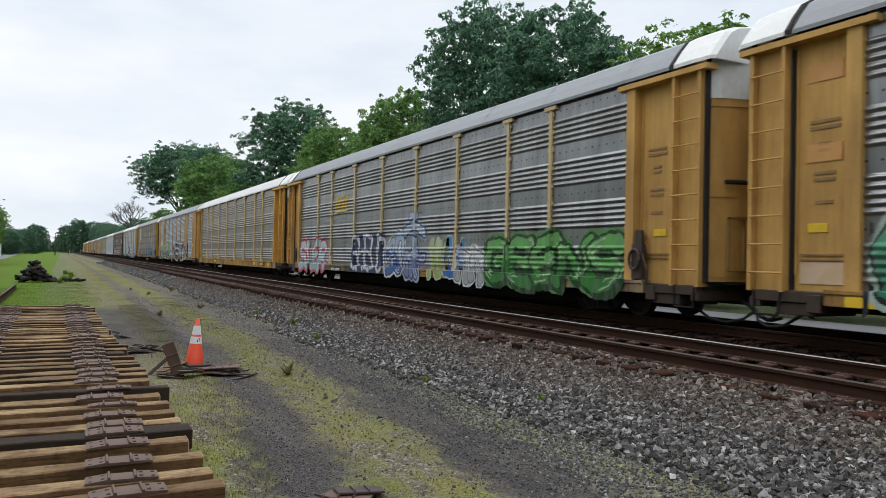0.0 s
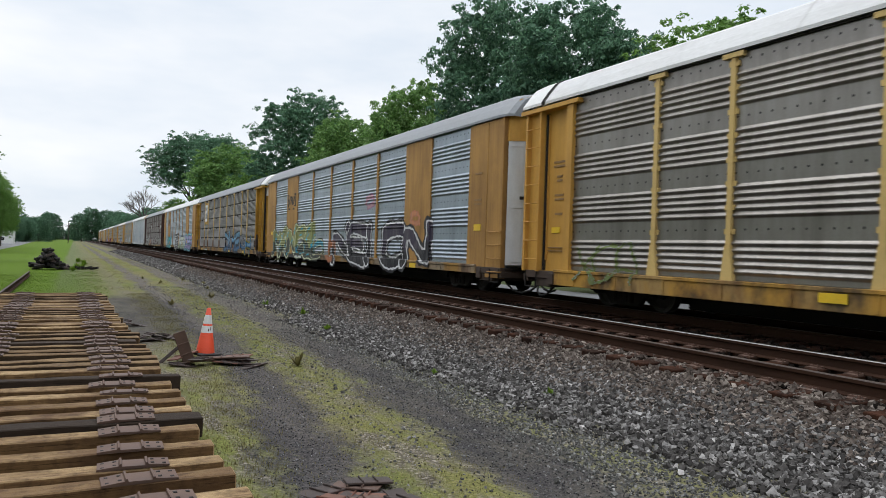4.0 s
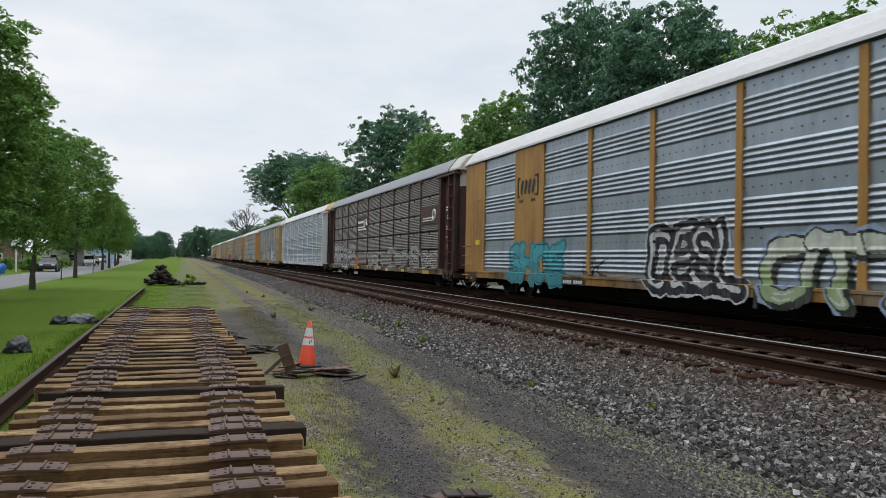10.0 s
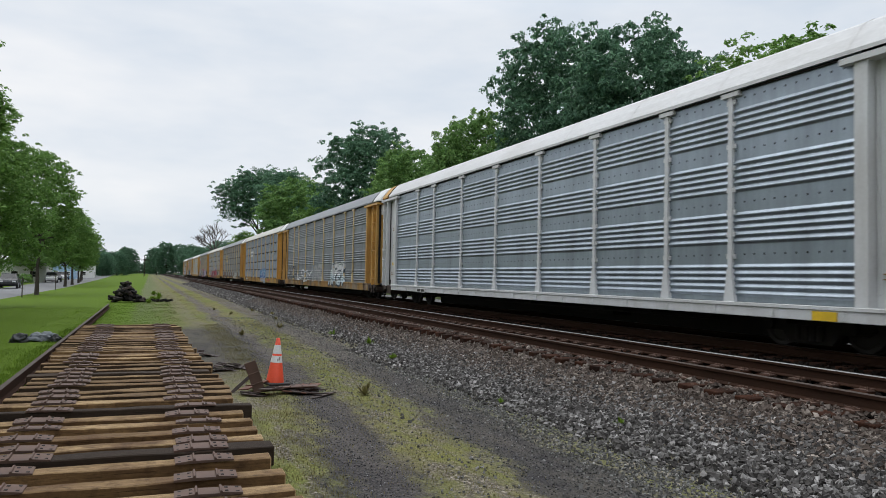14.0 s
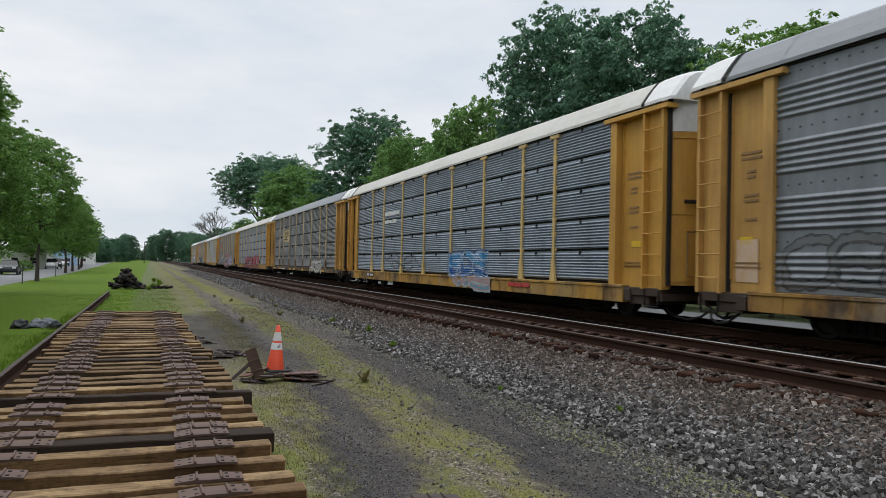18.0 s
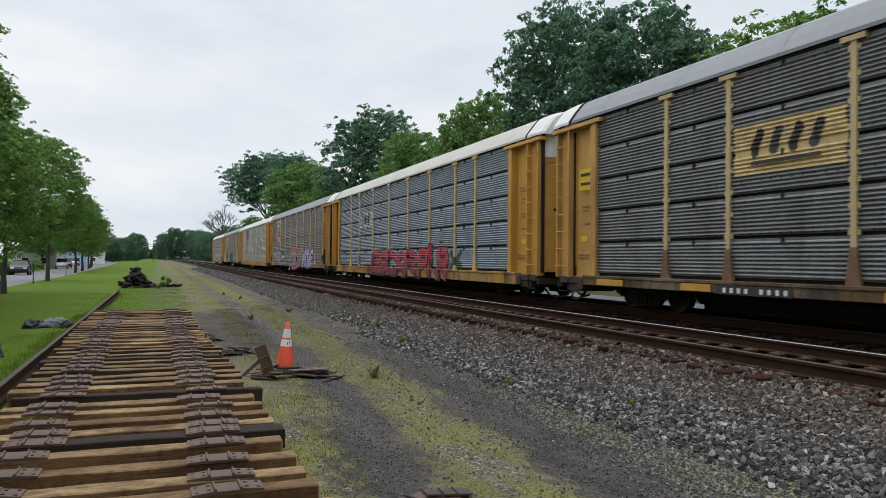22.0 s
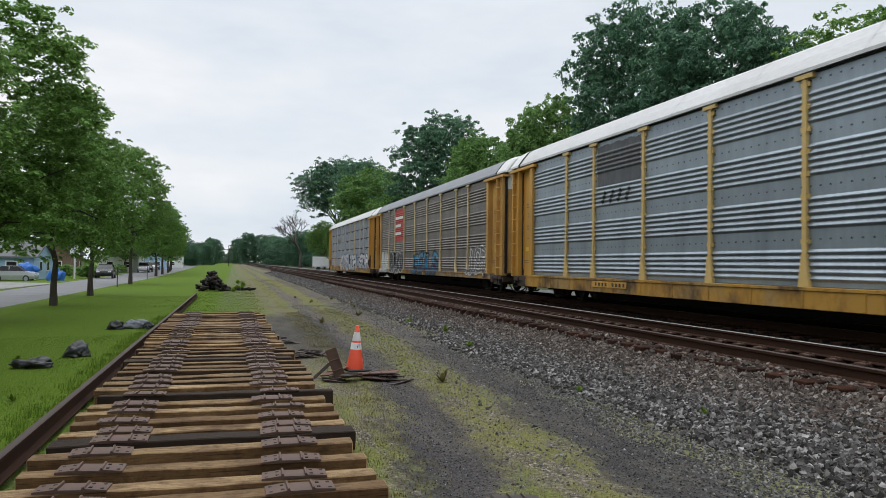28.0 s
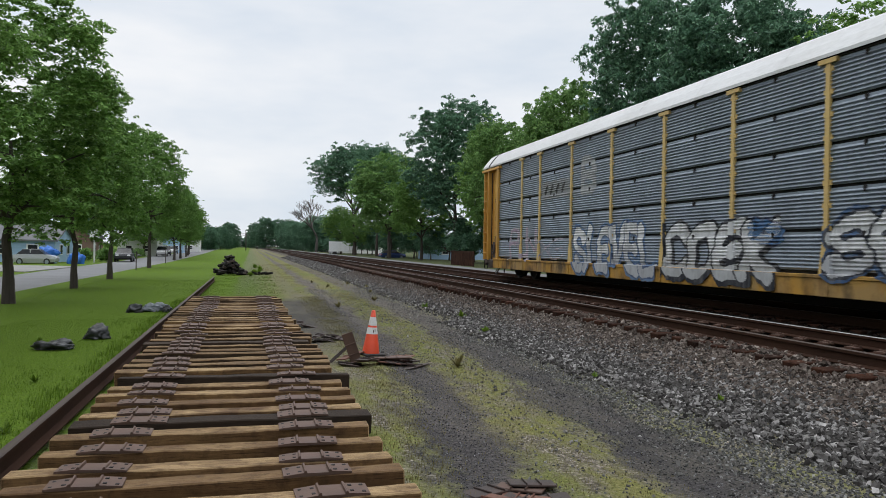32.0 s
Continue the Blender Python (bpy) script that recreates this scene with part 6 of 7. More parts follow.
def cone():
    at = pose(1.87, 11.72, float(ground_z(1.87, 11.72)) + 0.055, 1.5, 2.5, 20)
    c_ = empty("traffic_cone", at, "orange traffic cone with two white reflective bands on scrap plates", "traffic cone")
    orange, white = worn("cone_orange", (0.80, 0.085, 0.03), (0.35, 0.06, 0.03), 0.3, 0.5, scale=4), worn("cone_band_white", (0.74, 0.74, 0.73), (0.4, 0.38, 0.36), 0.35, 0.4, scale=8)
    rubber = worn("cone_base_black", (0.022, 0.02, 0.02), (0.06, 0.05, 0.045), 0.4, 0.7, scale=5)
    part("base", boxes((-0.18, 0.18, -0.18, 0.18, 0, 0.035), bevel=0.012), rubber, c_, "black rubber base")
    rad = lambda z: 0.14 - (0.14 - 0.028) * (z - 0.03) / 0.68
    def ring(name, z0, z1, mt, grow=0.0, top=False):
        bm = bmesh.new()
        n, prof = 24, [(rad(z0) + grow, z0), (rad(z1) + grow, z1)] + ([(rad(z1) - 0.008, z1 + 0.006)] if top else [])
        rs = [[bm.verts.new((r * math.cos(2 * math.pi * k / n), r * math.sin(2 * math.pi * k / n), z)) for k in range(n)] for r, z in prof]
        for a, b in zip(rs, rs[1:]):
            for k in range(n):
                f = bm.faces.new((a[k], a[(k + 1) % n], b[(k + 1) % n], b[k]))
                f.smooth = True
        if top:
            bm.faces.new(rs[-1])
        part(name, bm, mt, c_)
    ring("body", 0.03, 0.71, orange, top=True)
    ring("white_band", 0.34, 0.445, white, 0.003)
    ring("white_band", 0.475, 0.61, white, 0.003)
    part("scuff", boxes((-0.03, -0.016, -rad(0.385) - 0.003, -rad(0.385) + 0.004, 0.365, 0.405), (0.0, 0.009, -rad(0.385) - 0.004, -rad(0.385) + 0.003, 0.36, 0.425)), M["plate"], c_)


cone()


def scrap_piece(x, y, z, l, w, m, rx=0, ry=0, rz=0, label="rusty steel scrap plate"):
    me = cached(("scrap", round(l, 2), round(w, 2), m.name), lambda: boxes((-l / 2, l / 2, -w / 2, w / 2, 0, 0.018), (-l * 0.17, -l * 0.14, -w / 2, w / 2, 0.016, 0.034), (l * 0.14, l * 0.17, -w / 2, w / 2, 0.016, 0.034), bevel=0.004), "scrap_plate", [m])
    ob = tagged(new("scrap_plate", me), label, "scrap metal", "scrap plates by the ties")
    ob.matrix_basis = pose(x, y, z, rx, ry, rz)
    return ob


rng = random.Random(11)
G = lambda x, y: float(ground_z(x, y))
for k in range(16):
    x, y = 1.84 + rng.uniform(-0.45, 0.6), 11.5 + rng.uniform(-0.5, 0.35)
    scrap_piece(x, y, G(x, y) + 0.008 + 0.022 * (k % 5), rng.choice([0.36, 0.44, 0.56]), rng.choice([0.17, 0.2]), M[rng.choice(["plate_dark", "plate", "plate_dark", "plate_red"])], rng.uniform(-12, 12), rng.uniform(-9, 9), rng.uniform(-60, 60))
scrap_piece(1.52, 11.35, G(1.52, 11.35) + 0.21, 0.52, 0.17, M["plate"], 78, -110, 8, "rusty steel plate leaning upright on the scrap")
scrap_piece(1.34, 11.45, G(1.34, 11.45) + 0.12, 0.42, 0.05, M["plate_dark"], 60, -40, 10, "dark steel bar leaning on the scrap")
for k in range(13):
    x, y = 1.42 + rng.uniform(-0.05, 0.8), 4.95 + rng.uniform(-0.45, 0.4)
    scrap_piece(x, y, G(x, y) + 0.008 + 0.012 * (k % 4), rng.choice([0.36, 0.44]), rng.choice([0.17, 0.2]), M[rng.choice(["plate_red", "plate", "plate_dark"])], rng.uniform(-6, 6), rng.uniform(-5, 5), rng.uniform(-40, 40))
for x, y in ((1.2, 16.4), (1.35, 14.3), (1.22, 13.9), (1.55, 14.1), (0.4, 24.4), (-0.1, 24.6)):
    for k in range(3):
        scrap_piece(x + rng.uniform(-0.15, 0.15), y + rng.uniform(-0.15, 0.15), G(x, y) + 0.01 + 0.03 * k, 0.3, 0.14, M["plate_dark"], rng.uniform(-12, 12), rng.uniform(-12, 12), rng.uniform(0, 180))


def crumple_bm(rng, l, w, h):
    bm = bmesh.new()
    bmesh.ops.create_icosphere(bm, subdivisions=4, radius=1.0)
    for f in bm.faces:
        f.smooth = True
    off = Vector((rng.uniform(0, 50), rng.uniform(0, 50), 0))
    for v in bm.verts:
        n = noise.noise(v.co * 1.4 + off) * 0.5 + abs(noise.noise(v.co * 3.6 + off)) * 0.4 + abs(noise.noise(v.co * 8.0 + off)) * 0.22 - 0.15
        v.co = Vector((v.co.x * l / 2 * (1 + n), v.co.y * w / 2 * (1 + n), max(v.co.z, -0.25) * h * 0.8 * (1 + n) + 0.2 * h))
    return bm


film_dark = worn("crumpled_black_film", (0.006, 0.007, 0.008), (0.03, 0.034, 0.038), 0.3, 0.4, scale=3, bump=0.3, spec=0.6)
film_grey = worn("crumpled_grey_film", (0.15, 0.17, 0.19), (0.012, 0.012, 0.014), 0.8, 0.45, scale=3, bump=0.6, spec=0.6)
for x, y, l, w, h, m, a, lab in ((-2.94, 20.8, 0.42, 0.35, 0.21, film_dark, 20, "crumpled black plastic bag on the lawn"), (-2.5, 21.0, 0.62, 0.4, 0.20, film_grey, 5, "crumpled grey plastic sheet on the lawn"), (-2.13, 20.7, 0.24, 0.34, 0.15, film_dark, 30, "crumpled black plastic bag on the lawn"),
                              (-2.76, 14.95, 0.44, 0.42, 0.22, film_dark, 35, "black rubbish bag standing on the lawn"), (-3.15, 13.6, 0.62, 0.4, 0.14, film_dark, -10, "flattened black rubbish bag on the lawn")):
    tagged(part("rubbish_bag", crumple_bm(rng, l, w, h), m), lab, "rubbish bag", "rubbish bags on the lawn").matrix_basis = pose(x, y, G(x, y) + 0.02, 0, 0, a)

# heap of dark scrap further along
for k in range(90):
    f = rng.random() ** 0.6
    x, y = -1.2 + rng.gauss(0, 0.36), 46.6 + rng.gauss(0, 0.36)
    z = G(x, y) + max(0, 1.15 - 1.1 * abs(x + 1.25) - 0.5 * abs(y - 46.6)) * f
    l = rng.uniform(0.3, 0.55)
    me = cached(("heap", k % 5), lambda: boxes((-l / 2, l / 2, -0.09, 0.09, 0, 0.13), bevel=0.015), "scrap_block", [M["under"] if k % 5 else M["plate_dark"]])
    tagged(new("scrap_block", me), "dark steel scrap in a heap on the grass", "scrap metal", "heap of scrap").matrix_basis = pose(x, y, z, rng.uniform(-25, 25), rng.uniform(-25, 25), rng.uniform(0, 180))
for k in range(6):
    x, y = -0.4 + 0.3 * k, 46.4 + rng.uniform(-0.2, 0.2)
    tagged(new("scrap_block", MESHES[("heap", k % 4 + 1)]), "dark steel scrap lying beside the heap", "scrap metal", "heap of scrap").matrix_basis = pose(x, y, G(x, y) + 0.05, 0, 10, 30 * k)

# ---- trees ----


def crown_mesh(seed, lobes, n, leaf, material):
    """Layered sprays of leaves: flattened, drooping clumps heaped on several lobes, some twigs standing proud."""
    r = np.random.RandomState(seed)
    c = np.array([l[0] for l in lobes], float)
    s = np.array([l[1] for l in lobes], float)
    w = np.prod(s, 1) ** (2 / 3)
    w[-1] *= 0.15
    per = 30
    clumps = max(30, n // per)
    k = r.choice(len(lobes), clumps, p=w / w.sum())
    d = r.normal(size=(clumps, 3))
    d /= np.linalg.norm(d, axis=1)[:, None]
    d[:, 2] = np.abs(d[:, 2]) * np.where(r.uniform(0, 1, clumps) < 0.72, 1, -1)
    rad = np.where(r.uniform(0, 1, clumps) < 0.12, r.uniform(1.1, 1.5, clumps), r.uniform(0.5, 1.08, clumps))
    base = c[k] + d * s[k] * rad[:, None]
    half = np.repeat(leaf * r.uniform(1.9, 4.4, clumps), per)[:, None]
    m = clumps * per
    e = r.normal(size=(m, 3))
    e /= np.linalg.norm(e, axis=1)[:, None]
    e[:, 2] = np.abs(e[:, 2]) * np.where(r.uniform(0, 1, m) < 0.8, 1, -1)
    reach = r.uniform(0.35, 1.1, m)[:, None]
    centre = np.repeat(base, per, 0) + e * half * reach * np.array([1, 1, 0.42])
    centre[:, 2] -= (0.35 * half * reach ** 2 * (1 - e[:, 2:] ** 2))[:, 0]
    nrm = e * 0.55 + r.normal(size=(m, 3)) * 0.42 + np.array([0, 0, 0.75])
    nrm /= np.linalg.norm(nrm, axis=1)[:, None]
    t = np.cross(nrm, r.normal(size=(m, 3)))
    t /= np.linalg.norm(t, axis=1)[:, None]
    b = np.cross(nrm, t)
    size = leaf * r.uniform(0.6, 1.4, m)[:, None]
    v = np.stack([centre - t * size, centre - b * size * 0.55 + nrm * size * 0.12, centre + t * size, centre + b * size * 0.55 + nrm * size * 0.12], 1).reshape(-1, 3)
    f = np.arange(m * 4).reshape(-1, 4)
    return mesh_of("crown", v, f, [material])


def trunk_mesh(seed, h, r0, lobes, material):
    rng = random.Random(seed)
    bm = bmesh.new()
    pts = [(rng.uniform(-0.04, 0.04) * i, rng.uniform(-0.04, 0.04) * i, h * i / 5) for i in range(6)]
    tube(bm, pts, [r0 * 1.15] + [r0 * (1 - 0.15 * i) for i in range(1, 6)], 9)
    for (cx, cy, cz), s in lobes:
        z0 = rng.uniform(0.45, 0.95) * h
        a = Vector((pts[3][0], pts[3][1], z0))
        e = Vector((cx, cy, cz))
        mid = a.lerp(e, 0.5) + Vector((0, 0, 0.12 * (e - a).length))
        tube(bm, [a, mid, e], [r0 * 0.42, r0 * 0.26, r0 * 0.08], 6)
    me = bpy.data.meshes.new("trunk")
    bm.to_mesh(me)
    bm.free()
    me.materials.append(material)
    return me


def lobes_oval(seed, z0, z1, rad, n):
    """Lobes heaped round an oval crown, with a few standing proud of it."""
    rng = random.Random(seed)
    out = []
    mid, half = (z0 + z1) / 2, (z1 - z0) / 2
    for i in range(n):
        f = -0.75 + 1.72 * (i + 0.5) / n
        wide = math.sqrt(max(0.05, 1 - f * f)) * (1.0 if f > -0.2 else 0.9)
        a = i * 2.4 + rng.uniform(-0.4, 0.4)
        q = rad * rng.uniform(0.22, 0.38)
        reach = (rad - q * 0.75) * rng.uniform(0.86, 1.08)
        out.append(((reach * wide * math.cos(a), reach * wide * math.sin(a), mid + f * (half - q * 0.6)), (q, q, q * rng.uniform(0.65, 0.9))))
    out.append(((0, 0, mid), (rad * 0.6, rad * 0.6, half * 0.66)))
    return out


TREES = {}
SIZE = {}
for key, seed, z0, z1, rad, nl, n, leaf, mt, th, tr in (("street_a", 3, 1.0, 9.4, 3.0, 30, 66000, 0.06, "leaf_street", 4.5, 0.155), ("street_b", 8, 1.15, 9.0, 2.8, 28, 60000, 0.06, "leaf_street", 4.5, 0.15),
                                                       ("deep_a", 21, 3.4, 16.0, 5.4, 30, 56000, 0.135, "leaf_deep", 8.0, 0.32), ("deep_b", 22, 3.0, 16.0, 6.0, 34, 60000, 0.135, "leaf_deep", 8.0, 0.34), ("deep_high", 25, 6.6, 16.0, 6.4, 30, 54000, 0.13, "leaf_deep", 8.0, 0.3),
                                                       ("fresh", 31, 2.2, 13.0, 4.6, 28, 44000, 0.125, "leaf_fresh", 6.0, 0.24), ("mid", 41, 2.4, 15.0, 5.6, 28, 42000, 0.14, "leaf_street", 7.0, 0.28), ("full", 71, -2.2, 15.0, 6.2, 36, 40000, 0.19, "leaf_deep", 5.0, 0.3), ("bush", 51, 0.2, 5.0, 2.8, 12, 11000, 0.12, "leaf_deep", 1.5, 0.12),
                                                       ("shrub", 61, 0.05, 2.0, 1.3, 8, 3000, 0.10, "leaf_street", 0.6, 0.06)):
    lb = lobes_oval(seed, z0, z1, rad, nl)
    TREES[key] = (crown_mesh(seed, lb, n, leaf, M[mt]), trunk_mesh(seed, th, tr, lb[:9], M["bark"]))
    SIZE[key] = (2 * rad, z1)


def tree(key, x, y, scale=1.0, tall=1.0, turn=0, label="", group="", z=None):
    """A tree or bush of one of the kinds above."""
    name, cat = ("bush", "bush") if key in ("bush", "shrub") else ("tree", "tree")
    t = empty(name, pose(x, y, (G(x, y) if z is None else z) - 0.03, 0, 0, turn), label, cat, group)
    t.scale = (scale, scale, scale * tall)
    put("trunk", TREES[key][1], t)
    put("crown", TREES[key][0], t)
    return t


def grown(key, x, y, height, width, turn, label, group):
    """A tree of a given height and crown width."""
    w, h = SIZE[key]
    return tree(key, x, y, width / w, height / h * w / width, turn, label, group)


STREET = "young street tree with green summer crown on the lawn"
# the first four stand out of view, added to darken reflections on the wagons
for i, (x, y, s, tall) in enumerate(((-6.9, -19.5, 1.1, 1), (-6.9, -10.7, 1.05, 1), (-6.9, -2.0, 1.1, 1.0), (-6.9, 6.8, 1.05, 1.0), (-7.3, 15.6, 1.0, 1.02), (-7.0, 24.6, 1.18, 0.92), (-6.95, 32.8, 0.94, 1.02), (-7.12, 41.7, 0.98, 0.98), (-7.8, 62.5, 1.0, 1.2), (-9.1, 96, 1.12, 0.95), (-9.5, 109, 1.1, 0.95), (-10.1, 126, 1.0, 1), (-11, 141, 1.05, 1), (-12.2, 159, 1.05, 1))):
    tree("street_a" if i % 2 == 0 else "street_b", x, y, s, tall, 67 * i, STREET, "row of street trees")
ACROSS = "leafy tree among the houses across the street"
# the first seven are unseen, added so the wagon sides mirror dark foliage
for i, (x, y, h, w) in enumerate(((-23, -26, 11, 10), (-24, -13, 12, 11), (-22, 2, 11, 10), (-25, 14, 12, 11), (-22, 27, 11, 10), (-24, 41, 12, 10), (-30, 54, 12, 11), (-16.5, 126, 8, 8), (-22, 110, 9, 8), (-27, 99, 9, 8), (-19, 168, 10, 8), (-17, 208, 10, 9), (-17.5, 241, 9, 9), (-22, 270, 13, 11), (-16.2, 298, 9, 9), (-34, 123, 12, 9), (-18, 335, 10, 10), (-14.5, 385, 12, 11), (-24, 400, 14, 13), (-30, 300, 14, 12), (-11.5, 430, 15.5, 13), (-13.5, 450, 15.5, 12), (-21, 440, 13, 13))):
    grown("full" if y > 280 else "mid" if i % 2 else "deep_a", x, y, h, w, 41 * i, ACROSS, "trees across the street")
FAR_END = "tree closing the view far down the line"
for i, (x, y, h, w) in enumerate(((4.5, 560, 20, 16), (10.5, 545, 23, 18), (19, 550, 22, 17), (28, 530, 20, 17), (0.5, 640, 15, 12), (-10, 900, 12, 16), (-20, 880, 12, 17), (-1, 900, 13, 17), (-31, 870, 15, 19), (-42, 700, 18, 20), (38, 620, 22, 22), (-60, 760, 18, 22), (60, 640, 20, 24))):
    grown("full", x, y, h, w, 71 * i, FAR_END, "trees far down the line")
RIGHT = "large leafy tree behind the railway"
for i, (k, x, y, h, w) in enumerate((("deep_b", 25, 42.2, 18.6, 9.5), ("deep_a", 25.5, 35.0, 16.6, 8.2), ("deep_a", 26.5, 31, 13.8, 6.0), ("mid", 25, 23.7, 12.2, 8.0), ("mid", 24, 10, 12, 9), ("deep_b", 25, -4, 14, 10),
                                    ("fresh", 23.5, 52.2, 14.8, 7.6), ("fresh", 24.5, 59, 13.6, 7), ("fresh", 23, 67.5, 14.4, 8.2), ("mid", 25, 76, 14.5, 8), ("deep_b", 24.5, 88.2, 20.4, 13.0), ("mid", 22.5, 98, 12.5, 9),
                                    ("fresh", 20.8, 113, 16.6, 12.2), ("mid", 23.5, 126, 13, 10), ("deep_high", 22.2, 163, 24.4, 20.0), ("deep_high", 23.5, 141, 21.5, 12.0), ("mid", 21, 178, 11.5, 10), ("mid", 20.6, 150, 8.6, 6.5),
                                    ("fresh", 21.0, 243, 12.4, 12.5), ("mid", 21.2, 270, 11.5, 10), ("fresh", 20.2, 300, 12, 11), ("mid", 20.5, 345, 12.5, 12), ("deep_b", 22, 380, 15, 13), ("mid", 21, 420, 15, 13), ("deep_a", 21, 465, 19, 15), ("deep_b", 27, 320, 14, 12), ("mid", 28, 240, 13, 11))):
    grown("full" if y > 235 else k, x, y, h, w, 53 * i, RIGHT, "trees behind the railway")
for i, (x, y, s) in enumerate(((25.5, 116, 1.0), (27, 123, 1.3), (25.8, 134, 1.1), (28, 140, 1.4), (26.5, 149, 1.3), (28, 158, 1.5), (27, 168, 1.4), (26, 178, 1.3), (29, 188, 1.5), (27, 198, 1.4), (27, 54, 1.3), (28, 61, 1.4), (28, 70, 1.4), (28, 78, 1.4), (27, 88, 1.3), (26.5, 98, 1.2), (26, 107, 1.0), (29, 130, 1.2), (26, 30, 1.4), (27, 20, 1.5), (26, 10, 1.4), (26, 0, 1.4), (26, 46, 1.3), (23, 79, 0.7), (19.5, -2, 0.75), (19.2, 4, 0.7), (19.4, 9, 0.75), (19.3, 14, 0.7), (19.5, 19, 0.75), (19.6, 24, 0.7), (22, 190, 0.8), (23, 205, 0.9), (22, 220, 0.9), (24, 250, 1.1), (24, 280, 1.2), (23, 310, 1.2))):
    tree("bush", x, y, s, 1.0, 77 * i, "dense dark bush behind the railway", "bushes behind the railway")


def bare_tree(x, y, h):
    rng = random.Random(9)
    bm = bmesh.new()

    def grow(p, d, l, r, depth):
        e = p + d * l
        tube(bm, [p, p.lerp(e, 0.5) + Vector((rng.uniform(-0.05, 0.05), rng.uniform(-0.05, 0.05), 0)) * l, e], [r, r * 0.82, r * 0.6], 5)
        if depth:
            for _ in range(rng.choice([2, 3, 4])):
                nd = (d + Vector((rng.uniform(-0.85, 0.75), rng.uniform(-0.8, 0.8), rng.uniform(-0.1, 0.45)))).normalized()
                grow(e, nd, l * rng.uniform(0.66, 0.86), r * 0.62, depth - 1)

    grow(Vector((0, 0, 0)), Vector((0.05, 0, 1)), h * 0.24, 0.5, 6)
    t = empty("bare_tree", pose(x, y, 0), "dead leafless tree with grey branches", "tree")
    part("limb", bm, M["deadwood"], t)


bare_tree(19.0, 224, 19.5)

# ---- houses, cars and posts along the street ----
M["siding_blue"] = worn("siding_blue", (0.30, 0.44, 0.60), (0.2, 0.3, 0.4), 0.3, 0.7, stretch=(0.5, 0.5, 8))
M["siding_white"] = worn("siding_white", (0.66, 0.66, 0.64), (0.45, 0.44, 0.42), 0.3, 0.7, stretch=(0.5, 0.5, 8))
M["brick"] = worn("brick_brown", (0.24, 0.15, 0.12), (0.14, 0.09, 0.07), 0.5, 0.85, scale=4)
M["shingle"] = worn("roof_shingles_grey", (0.15, 0.15, 0.155), (0.09, 0.09, 0.09), 0.5, 0.9, scale=3)
M["glass_dark"] = worn("window_glass_dark", (0.012, 0.014, 0.016), rough=0.18, scale=1, spec=0.25)
M["trim_white"] = worn("trim_white", (0.74, 0.74, 0.73), (0.5, 0.5, 0.48), 0.3, 0.6, scale=2)


